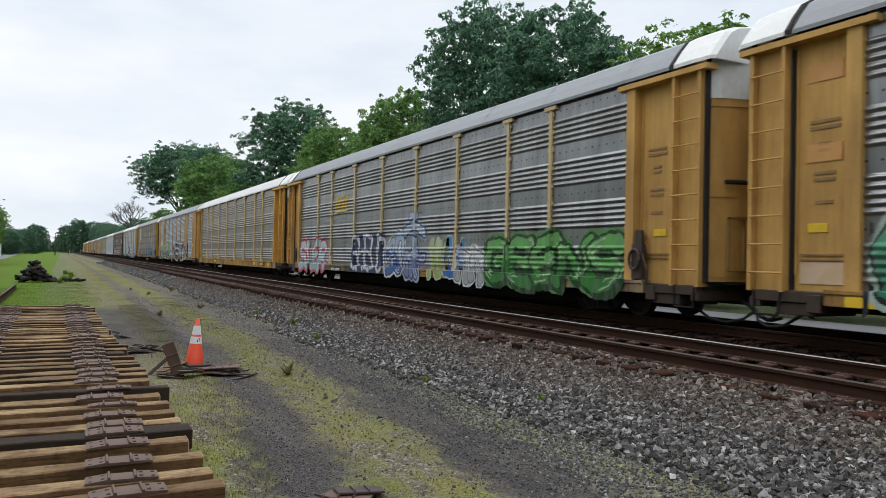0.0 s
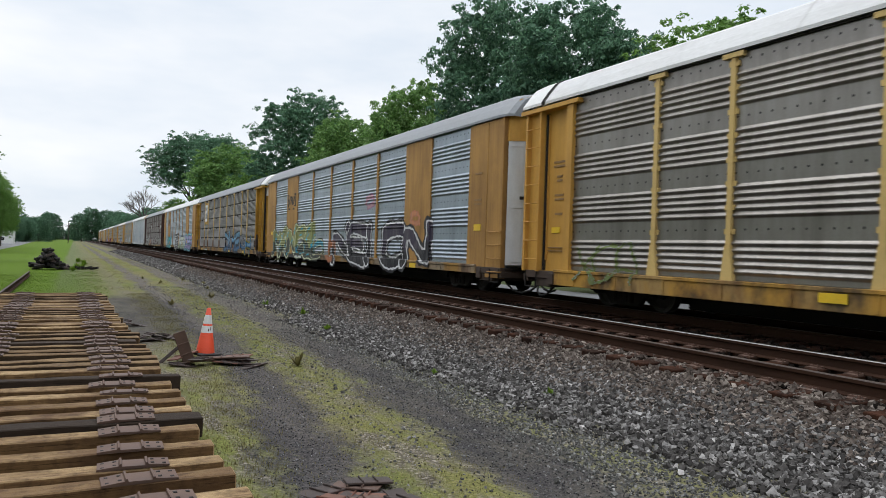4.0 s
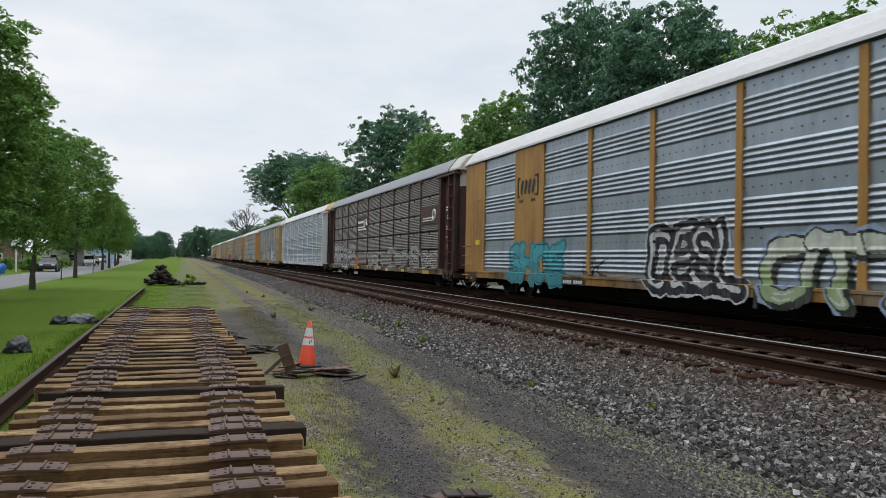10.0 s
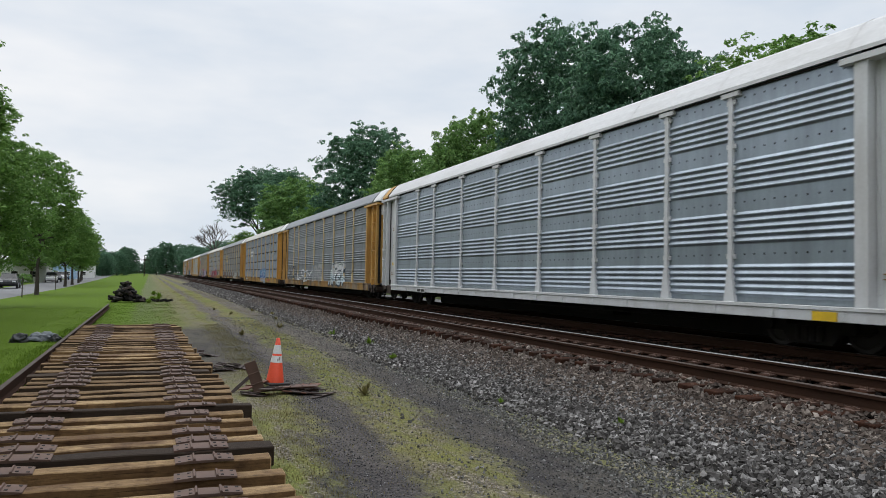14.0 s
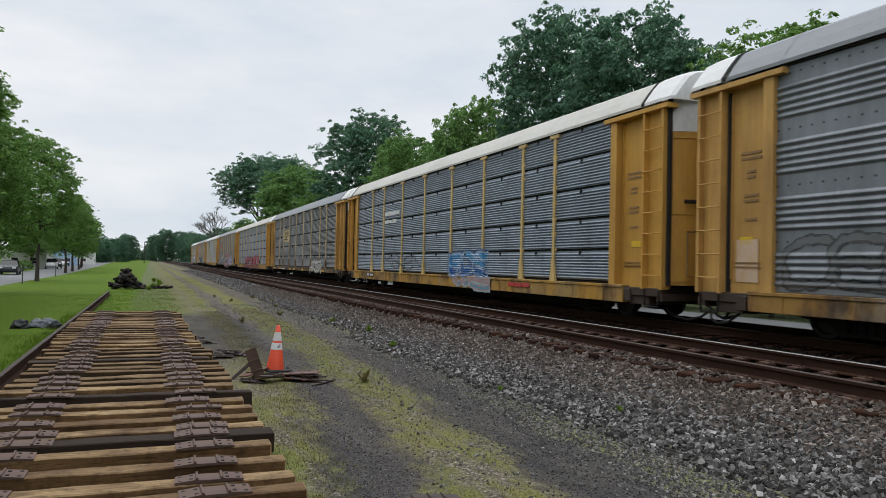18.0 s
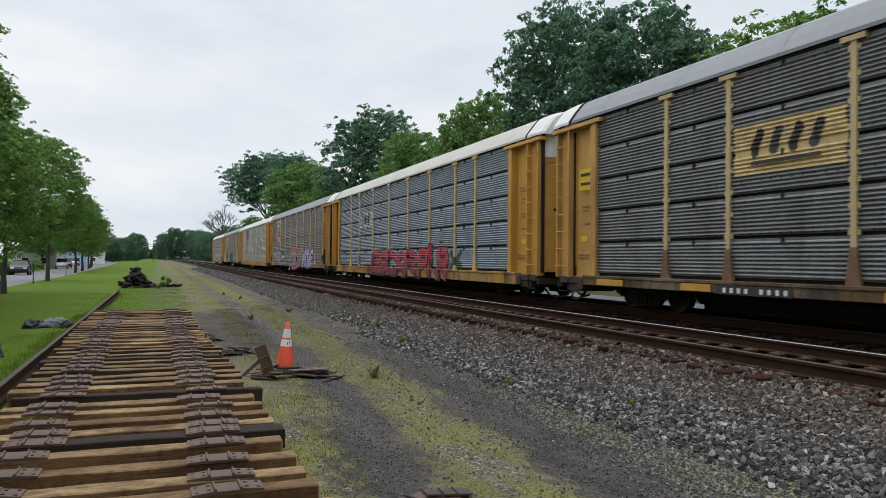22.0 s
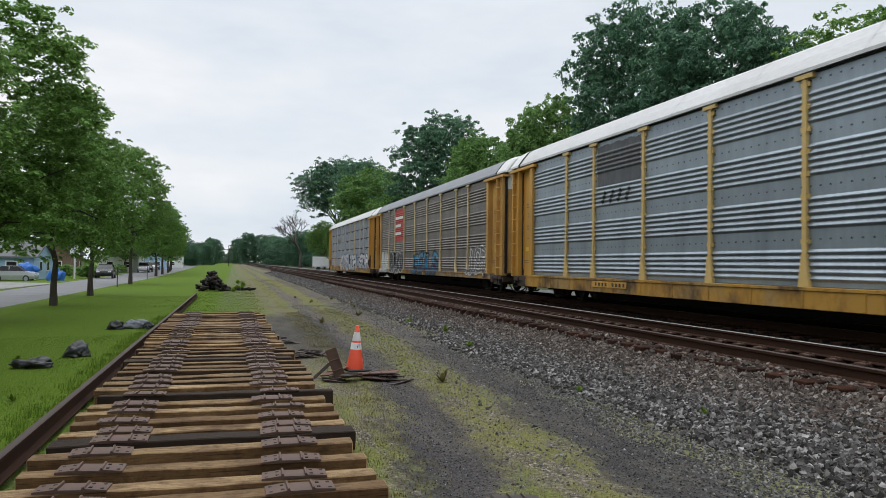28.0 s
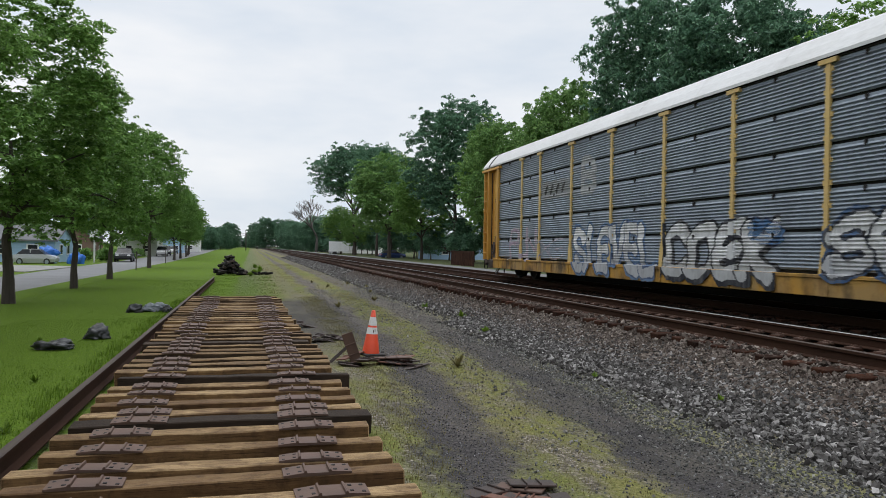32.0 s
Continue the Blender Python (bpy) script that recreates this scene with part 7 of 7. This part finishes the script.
def house(x, y, w, d, h, rise, wall, ridge_x, label, windows=3, z=-0.35):
    base = empty("house", pose(x, y, z), label, "house", "houses across the street")
    part("wall", boxes((-w / 2, w / 2, -d / 2, d / 2, 0, h)), wall, base)
    bm = bmesh.new()
    o = 0.35
    if ridge_x:
        prof = [(-d / 2 - o, h - 0.1), (0, h + rise), (d / 2 + o, h - 0.1), (d / 2 + o, h - 0.25), (0, h + rise - 0.2), (-d / 2 - o, h - 0.25)]
        a = [bm.verts.new((-w / 2 - o, yy, zz)) for yy, zz in prof]
        b = [bm.verts.new((w / 2 + o, yy, zz)) for yy, zz in prof]
        gable = [[(sx * (w / 2 - 0.02), -d / 2, h), (sx * (w / 2 - 0.02), d / 2, h), (sx * (w / 2 - 0.02), 0, h + rise - 0.2)] for sx in (-1, 1)]
    else:
        prof = [(-w / 2 - o, h - 0.1), (0, h + rise), (w / 2 + o, h - 0.1), (w / 2 + o, h - 0.25), (0, h + rise - 0.2), (-w / 2 - o, h - 0.25)]
        a = [bm.verts.new((xx, -d / 2 - o, zz)) for xx, zz in prof]
        b = [bm.verts.new((xx, d / 2 + o, zz)) for xx, zz in prof]
        gable = [[(-w / 2, sy * (d / 2 - 0.02), h), (w / 2, sy * (d / 2 - 0.02), h), (0, sy * (d / 2 - 0.02), h + rise - 0.2)] for sy in (-1, 1)]
    for i in range(6):
        bm.faces.new((a[i], a[(i + 1) % 6], b[(i + 1) % 6], b[i]))
    bm.faces.new(a[::-1])
    bm.faces.new(b)
    bmesh.ops.recalc_face_normals(bm, faces=bm.faces)
    part("roof", bm, M["shingle"], base)
    for tri in gable:
        gm = bmesh.new()
        outer = [gm.verts.new(p) for p in tri]
        inner = [gm.verts.new((p[0] * 0.98, p[1] * 0.98, p[2])) for p in tri]
        gm.faces.new(outer)
        gm.faces.new(inner[::-1])
        for i in range(3):
            gm.faces.new((outer[i], inner[i], inner[(i + 1) % 3], outer[(i + 1) % 3]))
        part("gable", gm, wall, base)
    for k in range(windows):
        wx = -w / 2 + w * (k + 0.7) / (windows + 0.4)
        win = part("window", boxes((wx - 0.55, wx + 0.55, -d / 2 - 0.07, -d / 2 - 0.003, 1.0, 2.05)), M["trim_white"], base, "white framed window")
        part("pane", boxes((wx - 0.42, wx + 0.42, -d / 2 - 0.085, -d / 2 - 0.072, 1.12, 1.5), (wx - 0.42, wx + 0.42, -d / 2 - 0.085, -d / 2 - 0.072, 1.55, 1.94)), M["glass_dark"], win)
    for k in range(2):
        wy = -d / 2 + d * (k + 0.8) / 2.6
        win = part("window", boxes((w / 2 + 0.003, w / 2 + 0.07, wy - 0.5, wy + 0.5, 1.0, 2.05)), M["trim_white"], base, "white framed window")
        part("pane", boxes((w / 2 + 0.072, w / 2 + 0.085, wy - 0.4, wy + 0.4, 1.1, 1.95)), M["glass_dark"], win)
    return base


house(-24.3, 82, 12.0, 7.5, 2.55, 1.5, M["siding_blue"], True, "low blue house with a grey shingle roof", 4)
house(-22.8, 108, 5.5, 8, 3.0, 2.6, M["brick"], False, "brown brick house with a steep gable", 2)
house(-17.8, 132, 6, 8, 3.2, 2.4, M["siding_white"], False, "small white house half hidden by trees", 2)
house(-19.6, 191, 8, 9, 4.6, 2.6, M["siding_blue"], False, "pale blue house far along the street", 3)
house(-18.5, 230, 8, 9, 4.0, 2.6, M["siding_white"], False, "white house far along the street", 2)
house(28.5, 250, 13, 7, 3.4, 1.6, M["siding_white"], True, "long white building behind the railway trees", 4, 0.05)
house(30.5, 112, 9, 7, 2.6, 1.6, M["siding_blue"], True, "house in the shade behind the railway trees", 2, 0.05)
house(31, 215, 12, 8, 2.8, 1.4, M["siding_white"], True, "white building far behind the railway", 3, 0.05)


def automobile(name, x, y, turn, paintc, label, tall=1.0, length=4.4, z=None):
    """A parked car: lofted body, dark glass, lamps and wheels."""
    base = empty(name, pose(x, y, -0.03 if z is None else z, 0, 0, turn), label, "car", "parked cars")
    base.scale = (1, length / 4.4, tall)
    bm = bmesh.new()
    secs = [(-2.2, 0.42, 0.62, 0.72), (-2.1, 0.30, 0.80, 0.82), (-1.35, 0.24, 0.95, 0.86), (-0.9, 0.22, 1.0, 0.87), (0.9, 0.22, 1.0, 0.87), (1.7, 0.26, 0.98, 0.86), (2.12, 0.32, 0.92, 0.80), (2.2, 0.42, 0.7, 0.72)]
    rings = []
    for yy, lo, hi, half in secs:
        rings.append([bm.verts.new(p) for p in ((-half * 0.92, yy, lo), (-half, yy, (lo + hi) / 2), (-half * 0.94, yy, hi), (half * 0.94, yy, hi), (half, yy, (lo + hi) / 2), (half * 0.92, yy, lo))])
    for a, b in zip(rings, rings[1:]):
        for i in range(6):
            bm.faces.new((a[i], a[(i + 1) % 6], b[(i + 1) % 6], b[i]))
    bm.faces.new(rings[0][::-1])
    bm.faces.new(rings[-1])
    bmesh.ops.recalc_face_normals(bm, faces=bm.faces)
    pm = worn("car_paint", paintc, shade(paintc, 0.7), 0.2, 0.25, 0.2, spec=0.6)
    part("body", bm, pm, base)
    bm = bmesh.new()
    low, top = [(-0.80, -1.2), (0.80, -1.2), (0.80, 1.75), (-0.80, 1.75)], [(-0.62, -0.45), (0.62, -0.45), (0.62, 1.15), (-0.62, 1.15)]
    a = [bm.verts.new((xx, yy, 0.95)) for xx, yy in low]
    b = [bm.verts.new((xx, yy, 1.42)) for xx, yy in top]
    for i in range(4):
        bm.faces.new((a[i], a[(i + 1) % 4], b[(i + 1) % 4], b[i]))
    part("window", bm, M["glass_dark"], base, "dark car window glass")
    part("roof", boxes((-0.63, 0.63, -0.46, 1.16, 1.415, 1.46), bevel=0.02), pm, base)
    for sx in (-1, 1):
        part("pillar", boxes((sx * 0.70 - 0.04, sx * 0.70 + 0.04, 0.3, 0.38, 0.93, 1.43)), pm, base)
        part("headlight", boxes((sx * 0.55 - 0.16, sx * 0.55 + 0.16, -2.2, -2.1, 0.62, 0.76), bevel=0.02), M["trim_white"], base)
        part("tail_light", boxes((sx * 0.6 - 0.14, sx * 0.6 + 0.14, 2.12, 2.215, 0.66, 0.84), bevel=0.02), M["mark_red"], base)
        for wy in (-1.35, 1.35):
            w = part("wheel", tube(bmesh.new(), [(sx * 0.68, wy, 0.32), (sx * 0.88, wy, 0.32)], 0.32, 16), M["hose"], base)
            part("rim", tube(bmesh.new(), [(sx * 0.87, wy, 0.32), (sx * 0.89, wy, 0.32)], 0.2, 12), M["panel_silver"], w)
    return base


automobile("car", -18.9, 74.2, 90, (0.46, 0.47, 0.49), "silver hatchback parked on the driveway", 1.0, 3.6, -0.22)
automobile("car", -12.9, 84, 4, (0.018, 0.019, 0.021), "dark grey car parked on the street", 1.0, 4.4)
for i, (x, y, c_) in enumerate(((-13.8, 126, (0.5, 0.5, 0.5)), (-14.4, 137, (0.05, 0.05, 0.06)), (-15.5, 155, (0.6, 0.6, 0.6)), (-16.1, 168, (0.12, 0.15, 0.2)))):
    automobile("car", x, y, 6, c_, ["silver", "black", "white", "dark blue"][i] + " car parked far along the street", 1.1)


def van(x, y):
    base = empty("box_truck", pose(x, y, 0.12, 0, 0, 78), "white box truck parked behind the railway", "truck")
    wt = M["trim_white"]
    part("box", boxes((-1.1, 1.1, -1.2, 3.4, 0.9, 3.1), bevel=0.05), wt, base)
    part("cab", boxes((-1.0, 1.0, -2.9, -1.3, 0.5, 2.1), bevel=0.15), wt, base)
    part("windscreen", boxes((-0.85, 0.85, -2.93, -2.88, 1.3, 1.95)), M["glass_dark"], base)
    for sx in (-1, 1):
        for wy in (-2.1, 2.2):
            part("wheel", tube(bmesh.new(), [(sx * 0.8, wy, 0.42), (sx * 1.05, wy, 0.42)], 0.42, 14), M["hose"], base)


van(20.4, 166)
automobile("car", 20.0, 180, 20, (0.6, 0.6, 0.6), "white car parked behind the railway", 1.1, 4.4, 0.12)
automobile("car", 23.0, 122, 100, (0.03, 0.05, 0.15), "blue car parked in the shade behind the railway", 1.0, 4.4, 0.12)
tagged(part("tarpaulin", crumple_bm(rng, 1.3, 1.0, 1.2), worn("tarp_blue", (0.03, 0.16, 0.55), (0.02, 0.08, 0.3), 0.3, 0.5)), "bright blue tarpaulin heap beside the parked hatchback", "tarpaulin").matrix_basis = pose(-15.7, 74.7, -0.2)
tagged(part("tarpaulin", crumple_bm(rng, 1.6, 0.8, 0.9), worn("tarp_blue", (0.03, 0.16, 0.55), (0.02, 0.08, 0.3), 0.3, 0.5)), "blue tarpaulin over goods behind the hatchback", "tarpaulin").matrix_basis = pose(-18.4, 76.6, 0.6)
tagged(part("trash_stand", boxes((-0.6, 0.6, -0.4, 0.4, 0, 1.0), bevel=0.05), M["siding_blue"]), "blue storage box behind the parked hatchback", "box").matrix_basis = pose(-18.4, 76.6, -0.3)


def street_post(x, y, h, r, label, sign=None):
    base = empty("street_post", pose(x, y, G(x, y) - 0.05), label, "post", "posts along the street")
    part("pole", tube(bmesh.new(), [(0, 0, 0), (0, 0, h)], r, 8), M["bark"] if sign is None else M["siding_white"], base)
    if sign:
        part("sign", boxes((-sign / 2, sign / 2, -0.04, 0.04, h - sign, h), bevel=0.01), M["trim_white"], base)


street_post(-7.9, 56.4, 1.4, 0.035, "short dark post at the lawn's edge")
street_post(-8.3, 79, 1.5, 0.035, "short dark post at the lawn's edge")
street_post(-15.3, 81, 3.4, 0.09, "pale post with a white box on top", 0.9)
for i, (x, y) in enumerate(((-14.8, 85), (-16.3, 94), (-14.5, 103), (-18, 90), (-19.7, 81))):
    tree("shrub", x, y, 1.0, 0.8, 60 * i, "low green shrub before the houses", "shrubs", -0.2)


def fence_run(x, y0, y1, h, label):
    base = empty("fence", pose(x, y0, G(x, y0)), label, "fence")
    slat = boxes((-0.02, 0.02, -0.07, 0.07, 0, h), bevel=0.004)
    me = bpy.data.meshes.new("slat")
    slat.to_mesh(me)
    slat.free()
    me.materials.append(M["tie_track"])
    for k in range(int((y1 - y0) / 0.16)):
        put("slat", me, base, (0, 0.16 * k, 0))
    part("rail", boxes((0.02, 0.06, -0.1, y1 - y0, h * 0.3, h * 0.3 + 0.09), (0.02, 0.06, -0.1, y1 - y0, h * 0.8, h * 0.8 + 0.09)), M["tie_track"], base)


fence_run(19.6, 64, 72, 1.4, "weathered wooden fence behind the far road")


def pole_line():
    """Utility poles with cross arms far down the line."""
    for y in (300, 345):
        base = empty("utility_pole", pose(-2, y, 0), "wooden utility pole with cross arm in the distance", "utility pole", "utility poles")
        part("pole", tube(bmesh.new(), [(0, 0, 0), (0, 0, 8)], 0.09, 8), M["bark"], base)
        part("cross_arm", boxes((-1.6, 1.6, -0.07, 0.07, 6.6, 6.75)), M["bark"], base)


pole_line()

# ---- loose ground cover ----


def stones(name, xy, size, material, label, sink=0.3, flat=0.75, seed=1, base_z=None):
    """Angular broken stones scattered at the given places."""
    r = np.random.RandomState(seed)
    n = len(xy)
    shape = np.array([[-1, -0.8, -1], [1, -0.9, -0.9], [0.9, 1, -1], [-0.9, 0.8, -0.8], [-0.6, -0.5, 0.9], [0.8, -0.6, 0.6], [0.5, 0.7, 1.0], [-0.7, 0.5, 0.7]]) * 0.5
    faces = np.array([[0, 3, 2, 1], [4, 5, 6, 7], [0, 1, 5, 4], [1, 2, 6, 5], [2, 3, 7, 6], [3, 0, 4, 7]])
    v = shape[None] * (1 + r.uniform(-0.35, 0.35, (n, 8, 3)))
    s = size * r.uniform(0.55, 1.35, (n, 1, 1))
    v = v * s * np.array([1.15, 0.95, flat])
    q = r.normal(size=(n, 4))
    q /= np.linalg.norm(q, axis=1)[:, None]
    w, x, y, z = q.T
    R = np.stack([1 - 2 * (y * y + z * z), 2 * (x * y - z * w), 2 * (x * z + y * w), 2 * (x * y + z * w), 1 - 2 * (x * x + z * z), 2 * (y * z - x * w), 2 * (x * z - y * w), 2 * (y * z + x * w), 1 - 2 * (x * x + y * y)], -1).reshape(n, 3, 3)
    v = np.einsum("nij,nkj->nki", R, v)
    h = ground_z(xy[:, 0], xy[:, 1]) if base_z is None else base_z(xy[:, 0], xy[:, 1])
    v += np.stack([xy[:, 0], xy[:, 1], h + s[:, 0, 0] * sink], -1)[:, None]
    f = (faces[None] + (np.arange(n) * 8)[:, None, None]).reshape(-1, 4)
    return tagged(new(name, mesh_of(name, v.reshape(-1, 3), f, [material])), label, "stones", kind="stuff")


rs = np.random.RandomState(4)


def scatter(n, x0, x1, y0, y1):
    return np.stack([rs.uniform(x0, x1, n), rs.uniform(y0, y1, n)], -1)


def thin_to(xy, lo, hi):
    """Fades the cover in from x = lo to x = hi."""
    p = np.clip((xy[:, 0] - lo) / (hi - lo), 0, 1)
    return xy[rs.uniform(0, 1, len(xy)) < p]


heap = np.concatenate([thin_to(scatter(60000, 4.4, 6.72, 2.0, 18), 4.5, 5.7), thin_to(scatter(34000, 4.7, 6.75, 18, 50), 4.8, 5.8)])
rusted = rs.uniform(0, 1, len(heap)) < np.clip((heap[:, 0] - 5.45) / 1.0, 0, 0.9)
far_heap = thin_to(scatter(16000, 4.9, 6.75, 48, 130), 4.9, 5.7)
stones("ballast", heap[~rusted], 0.046, M["ballast"], "heap of grey angular ballast stones beside the track", seed=2)
stones("ballast", heap[rusted], 0.046, M["ballast_rusty"], "rust-dusted ballast stones along the rail", seed=13)
stones("ballast", far_heap, 0.085, M["ballast"], "grey ballast shoulder running on into the distance", seed=12)
shoulder = scatter(5200, 6.4, 7.02, 2.5, 45)
stones("ballast", shoulder, 0.05, M["ballast_rusty"], "rust-dusted ballast stones against the tie ends", seed=15, base_z=lambda x, y: ground_z(x, y) + 0.03)
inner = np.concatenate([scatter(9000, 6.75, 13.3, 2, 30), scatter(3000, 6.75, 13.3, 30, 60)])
stones("ballast", inner, 0.058, M["ballast_dark"], "dirty ballast stones between the rails, darkened for the train's shade", seed=3)
def on_track(xy, loose=0.16):
    """Moves a scatter sideways with the access track, with loose edges."""
    return xy + np.stack([drift(xy[:, 1]) + rs.normal(0, loose, len(xy)), np.zeros(len(xy))], -1)


stones("gravel", on_track(np.concatenate([scatter(4000, 1.5, 2.1, 3.4, 15), scatter(6000, 3.2, 4.1, 3.4, 16)])), 0.011, M["gravel_rut"], "dark fine gravel in the wheel ruts", sink=0.1, seed=9)
grit = np.concatenate([scatter(18000, 3.9, 5.2, 3.4, 15), scatter(900, 2.2, 3.4, 3.4, 15), scatter(9000, 3.6, 5.4, 14, 34), scatter(2500, 1.4, 3.6, 15, 32)])
stones("gravel", on_track(grit), 0.021, M["gravel"], "fine grey gravel of the access track", sink=0.15, seed=5)
stones("gravel", on_track(scatter(160, 2.2, 5.0, 3, 22)), 0.034, M["gravel"], "larger loose gravel on the access track", sink=0.2, seed=6)


def blades(name, xy, h, material, label, seed=1, lean=0.5):
    """Thin bent grass blades."""
    r = np.random.RandomState(seed)
    n = len(xy)
    a = r.uniform(0, 2 * np.pi, n)
    hh = h * r.uniform(0.4, 1.3, n)
    w = 0.0035 + 0.05 * hh
    z = ground_z(xy[:, 0], xy[:, 1]) - 0.005
    b = np.stack([xy[:, 0], xy[:, 1], z], -1)
    side = np.stack([np.cos(a), np.sin(a), np.zeros(n)], -1) * w[:, None]
    d = np.stack([-np.sin(a), np.cos(a), np.zeros(n)], -1) * (hh * lean * r.uniform(-1, 1, n))[:, None]
    tip = b + d + np.stack([np.zeros(n), np.zeros(n), hh], -1)
    v = np.stack([b - side, b + side, tip], 1).reshape(-1, 3)
    return tagged(new(name, mesh_of(name, v, np.arange(3 * n).reshape(-1, 3), [material])), label, "grass", kind="stuff")


def tufted(n, x0, x1, y0, y1, per=14, spread=0.09):
    c = scatter(n, x0, x1, y0, y1)
    return np.repeat(c, per, 0) + rs.normal(0, spread, (n * per, 2))


def clear_of_ties(xy):
    return xy[~((xy[:, 0] > -1.75) & (xy[:, 0] < 1.12) & (xy[:, 1] > 3.5) & (xy[:, 1] < 24))]


blades("grass", clear_of_ties(np.concatenate([scatter(60000, -5.2, -1.5, 5.6, 19), scatter(50000, -7.3, -1.5, 19, 40)])), 0.022, M["grass"], "mown lawn grass beside the ties", 1)
blades("grass", clear_of_ties(tufted(560, -2.3, -1.45, 3.9, 25, 16, 0.07)), 0.075, M["grass"], "longer grass along the spare rail", 2)
blades("grass", tufted(1100, -2.1, 1.1, 24.6, 50, 14, 0.2), 0.045, M["grass"], "longer grass beyond the ties", 3)
blades("grass", clear_of_ties(on_track(tufted(1700, 0.95, 1.5, 3.9, 27, 12, 0.08))), 0.028, M["grass_dry"], "short yellowish grass by the ties' ends", 4)
blades("grass", on_track(tufted(2600, 2.15, 3.1, 4.5, 29, 14, 0.10)), 0.02, M["grass_dry"], "short yellowish grass between the ruts", 5)
blades("grass", on_track(tufted(420, 4.1, 5.2, 6.7, 40, 12, 0.12)), 0.035, M["grass_dry"], "sparse grass on the gravel", 6)
blades("grass", tufted(520, 0.2, 5.0, 28, 78, 12, 0.25), 0.07, M["grass_dry"], "rough grass along the access track", 7)
blades("grass", clear_of_ties(tufted(90, -1.5, 1.0, 3.9, 23.5, 6, 0.05)), 0.16, M["grass_dry"], "straw and stalks", 8)


def weed(x, y, s, n=26, material="grass"):
    w = empty("weed", pose(x, y, G(x, y)), "small green weed growing in the gravel", "plant", "weeds in the gravel")
    bm = bmesh.new()
    r_ = random.Random(int(100 * x + 7 * y))
    for k in range(n):
        a, e, l = r_.uniform(0, 6.28), r_.uniform(0.3, 1.3), s * r_.uniform(0.5, 1.1)
        d = Vector((math.cos(a) * math.cos(e), math.sin(a) * math.cos(e), math.sin(e)))
        sd = Vector((-math.sin(a), math.cos(a), 0)) * l * 0.16
        m_ = d * l * 0.55
        vs = [bm.verts.new(p) for p in (Vector((0, 0, 0)), m_ + sd, d * l, m_ - sd)]
        bm.faces.new(vs)
    part("leaves", bm, M[material], w)


for x, y, s, m_ in ((4.68, 6.6, 0.12, "leaf_fresh"), (4.25, 8.6, 0.1, "leaf_fresh"), (2.72, 9.6, 0.2, "grass_dry"), (2.9, 10.1, 0.16, "grass_dry"), (4.4, 13.6, 0.2, "grass"), (4.75, 16.5, 0.22, "grass"), (3.7, 22.5, 0.25, "grass_dry"), (2.3, 20.0, 0.2, "grass_dry"), (4.6, 19.5, 0.2, "grass"),
                    (4.3, 27, 0.17, "grass_dry"), (4.6, 30, 0.17, "grass_dry"), (4.2, 33, 0.17, "grass_dry"), (3.0, 30, 0.17, "grass_dry"), (2.7, 34, 0.17, "grass_dry"), (0.2, 43, 0.7, "leaf_fresh"), (0.5, 46, 0.6, "leaf_fresh"), (0.0, 40, 0.6, "leaf_fresh"), (0.6, 50, 0.7, "leaf_fresh"), (0.3, 55, 0.7, "leaf_fresh"), (-3.3, 13.2, 0.1, "grass"), (-2.35, 9.2, 0.12, "leaf_fresh"), (-2.5, 8.2, 0.11, "leaf_fresh"), (-1.95, 6.8, 0.12, "grass")):
    weed(1.1235 * x, 1.1235 * y, s * (1 if s < 0.5 else 0.55), 26 if s < 0.5 else 70, "grass" if m_ == "leaf_fresh" else m_)

# ---- ties and tie plates of the tracks ----
bm = tie_bm(random.Random(3), 2.59, 0.23, 0.18)
track_tie = bpy.data.meshes.new("tie")
bm.to_mesh(track_tie)
bm.free()
track_tie.materials.append(M["tie_track"])
bm = boxes((-0.2, 0.2, -0.095, 0.095, 0.0, 0.022), (-0.105, -0.08, -0.095, 0.095, 0.02, 0.04), (0.08, 0.105, -0.095, 0.095, 0.02, 0.04), (-0.15, -0.125, -0.06, -0.035, 0.02, 0.055), (0.125, 0.15, 0.035, 0.06, 0.02, 0.055))
seat = bpy.data.meshes.new("tie_plate")
bm.to_mesh(seat)
bm.free()
seat.materials.append(M["plate"])
rng = random.Random(8)
for base, x in ((near_track, TRACK_NEAR), (train_track, TRACK_TRAIN)):
    for k in range(110):
        y = 1.0 + 0.52 * k
        put("tie", track_tie, base, (rng.uniform(-0.04, 0.04), y + rng.uniform(-0.02, 0.02), -0.187))
        if base is near_track:
            for s in (-0.755, 0.755):
                put("tie_plate", seat, base, (s, y, -0.012))
    far = bmesh.new()
    for k in range(150):
        box(far, -1.3, 1.3, 58.3 + 0.52 * k, 58.53 + 0.52 * k, -0.18, -0.005)
    tagged(part("ties_far", far, M["tie_track"], base), kind="stuff")


# ---- what moves ----
PITCH = 28.15
# seconds, and how far the train has come
RUN = ((0, 4.94), (1, 17.10), (5, 66.32), (10, 127.58), (12, 152.33), (17, 214.41), (19, 239.28), (21, 264.41), (23, 290.0), (25, 315.25), (28, 353.1), (30, 378.45), (32, 403.85))


def motions():
    for n, wagon in enumerate(cars):
        walk(wagon, [(t, pose(TRACK_TRAIN, PITCH * n - run, RAIL_Z)) for t, run in RUN])


motions()
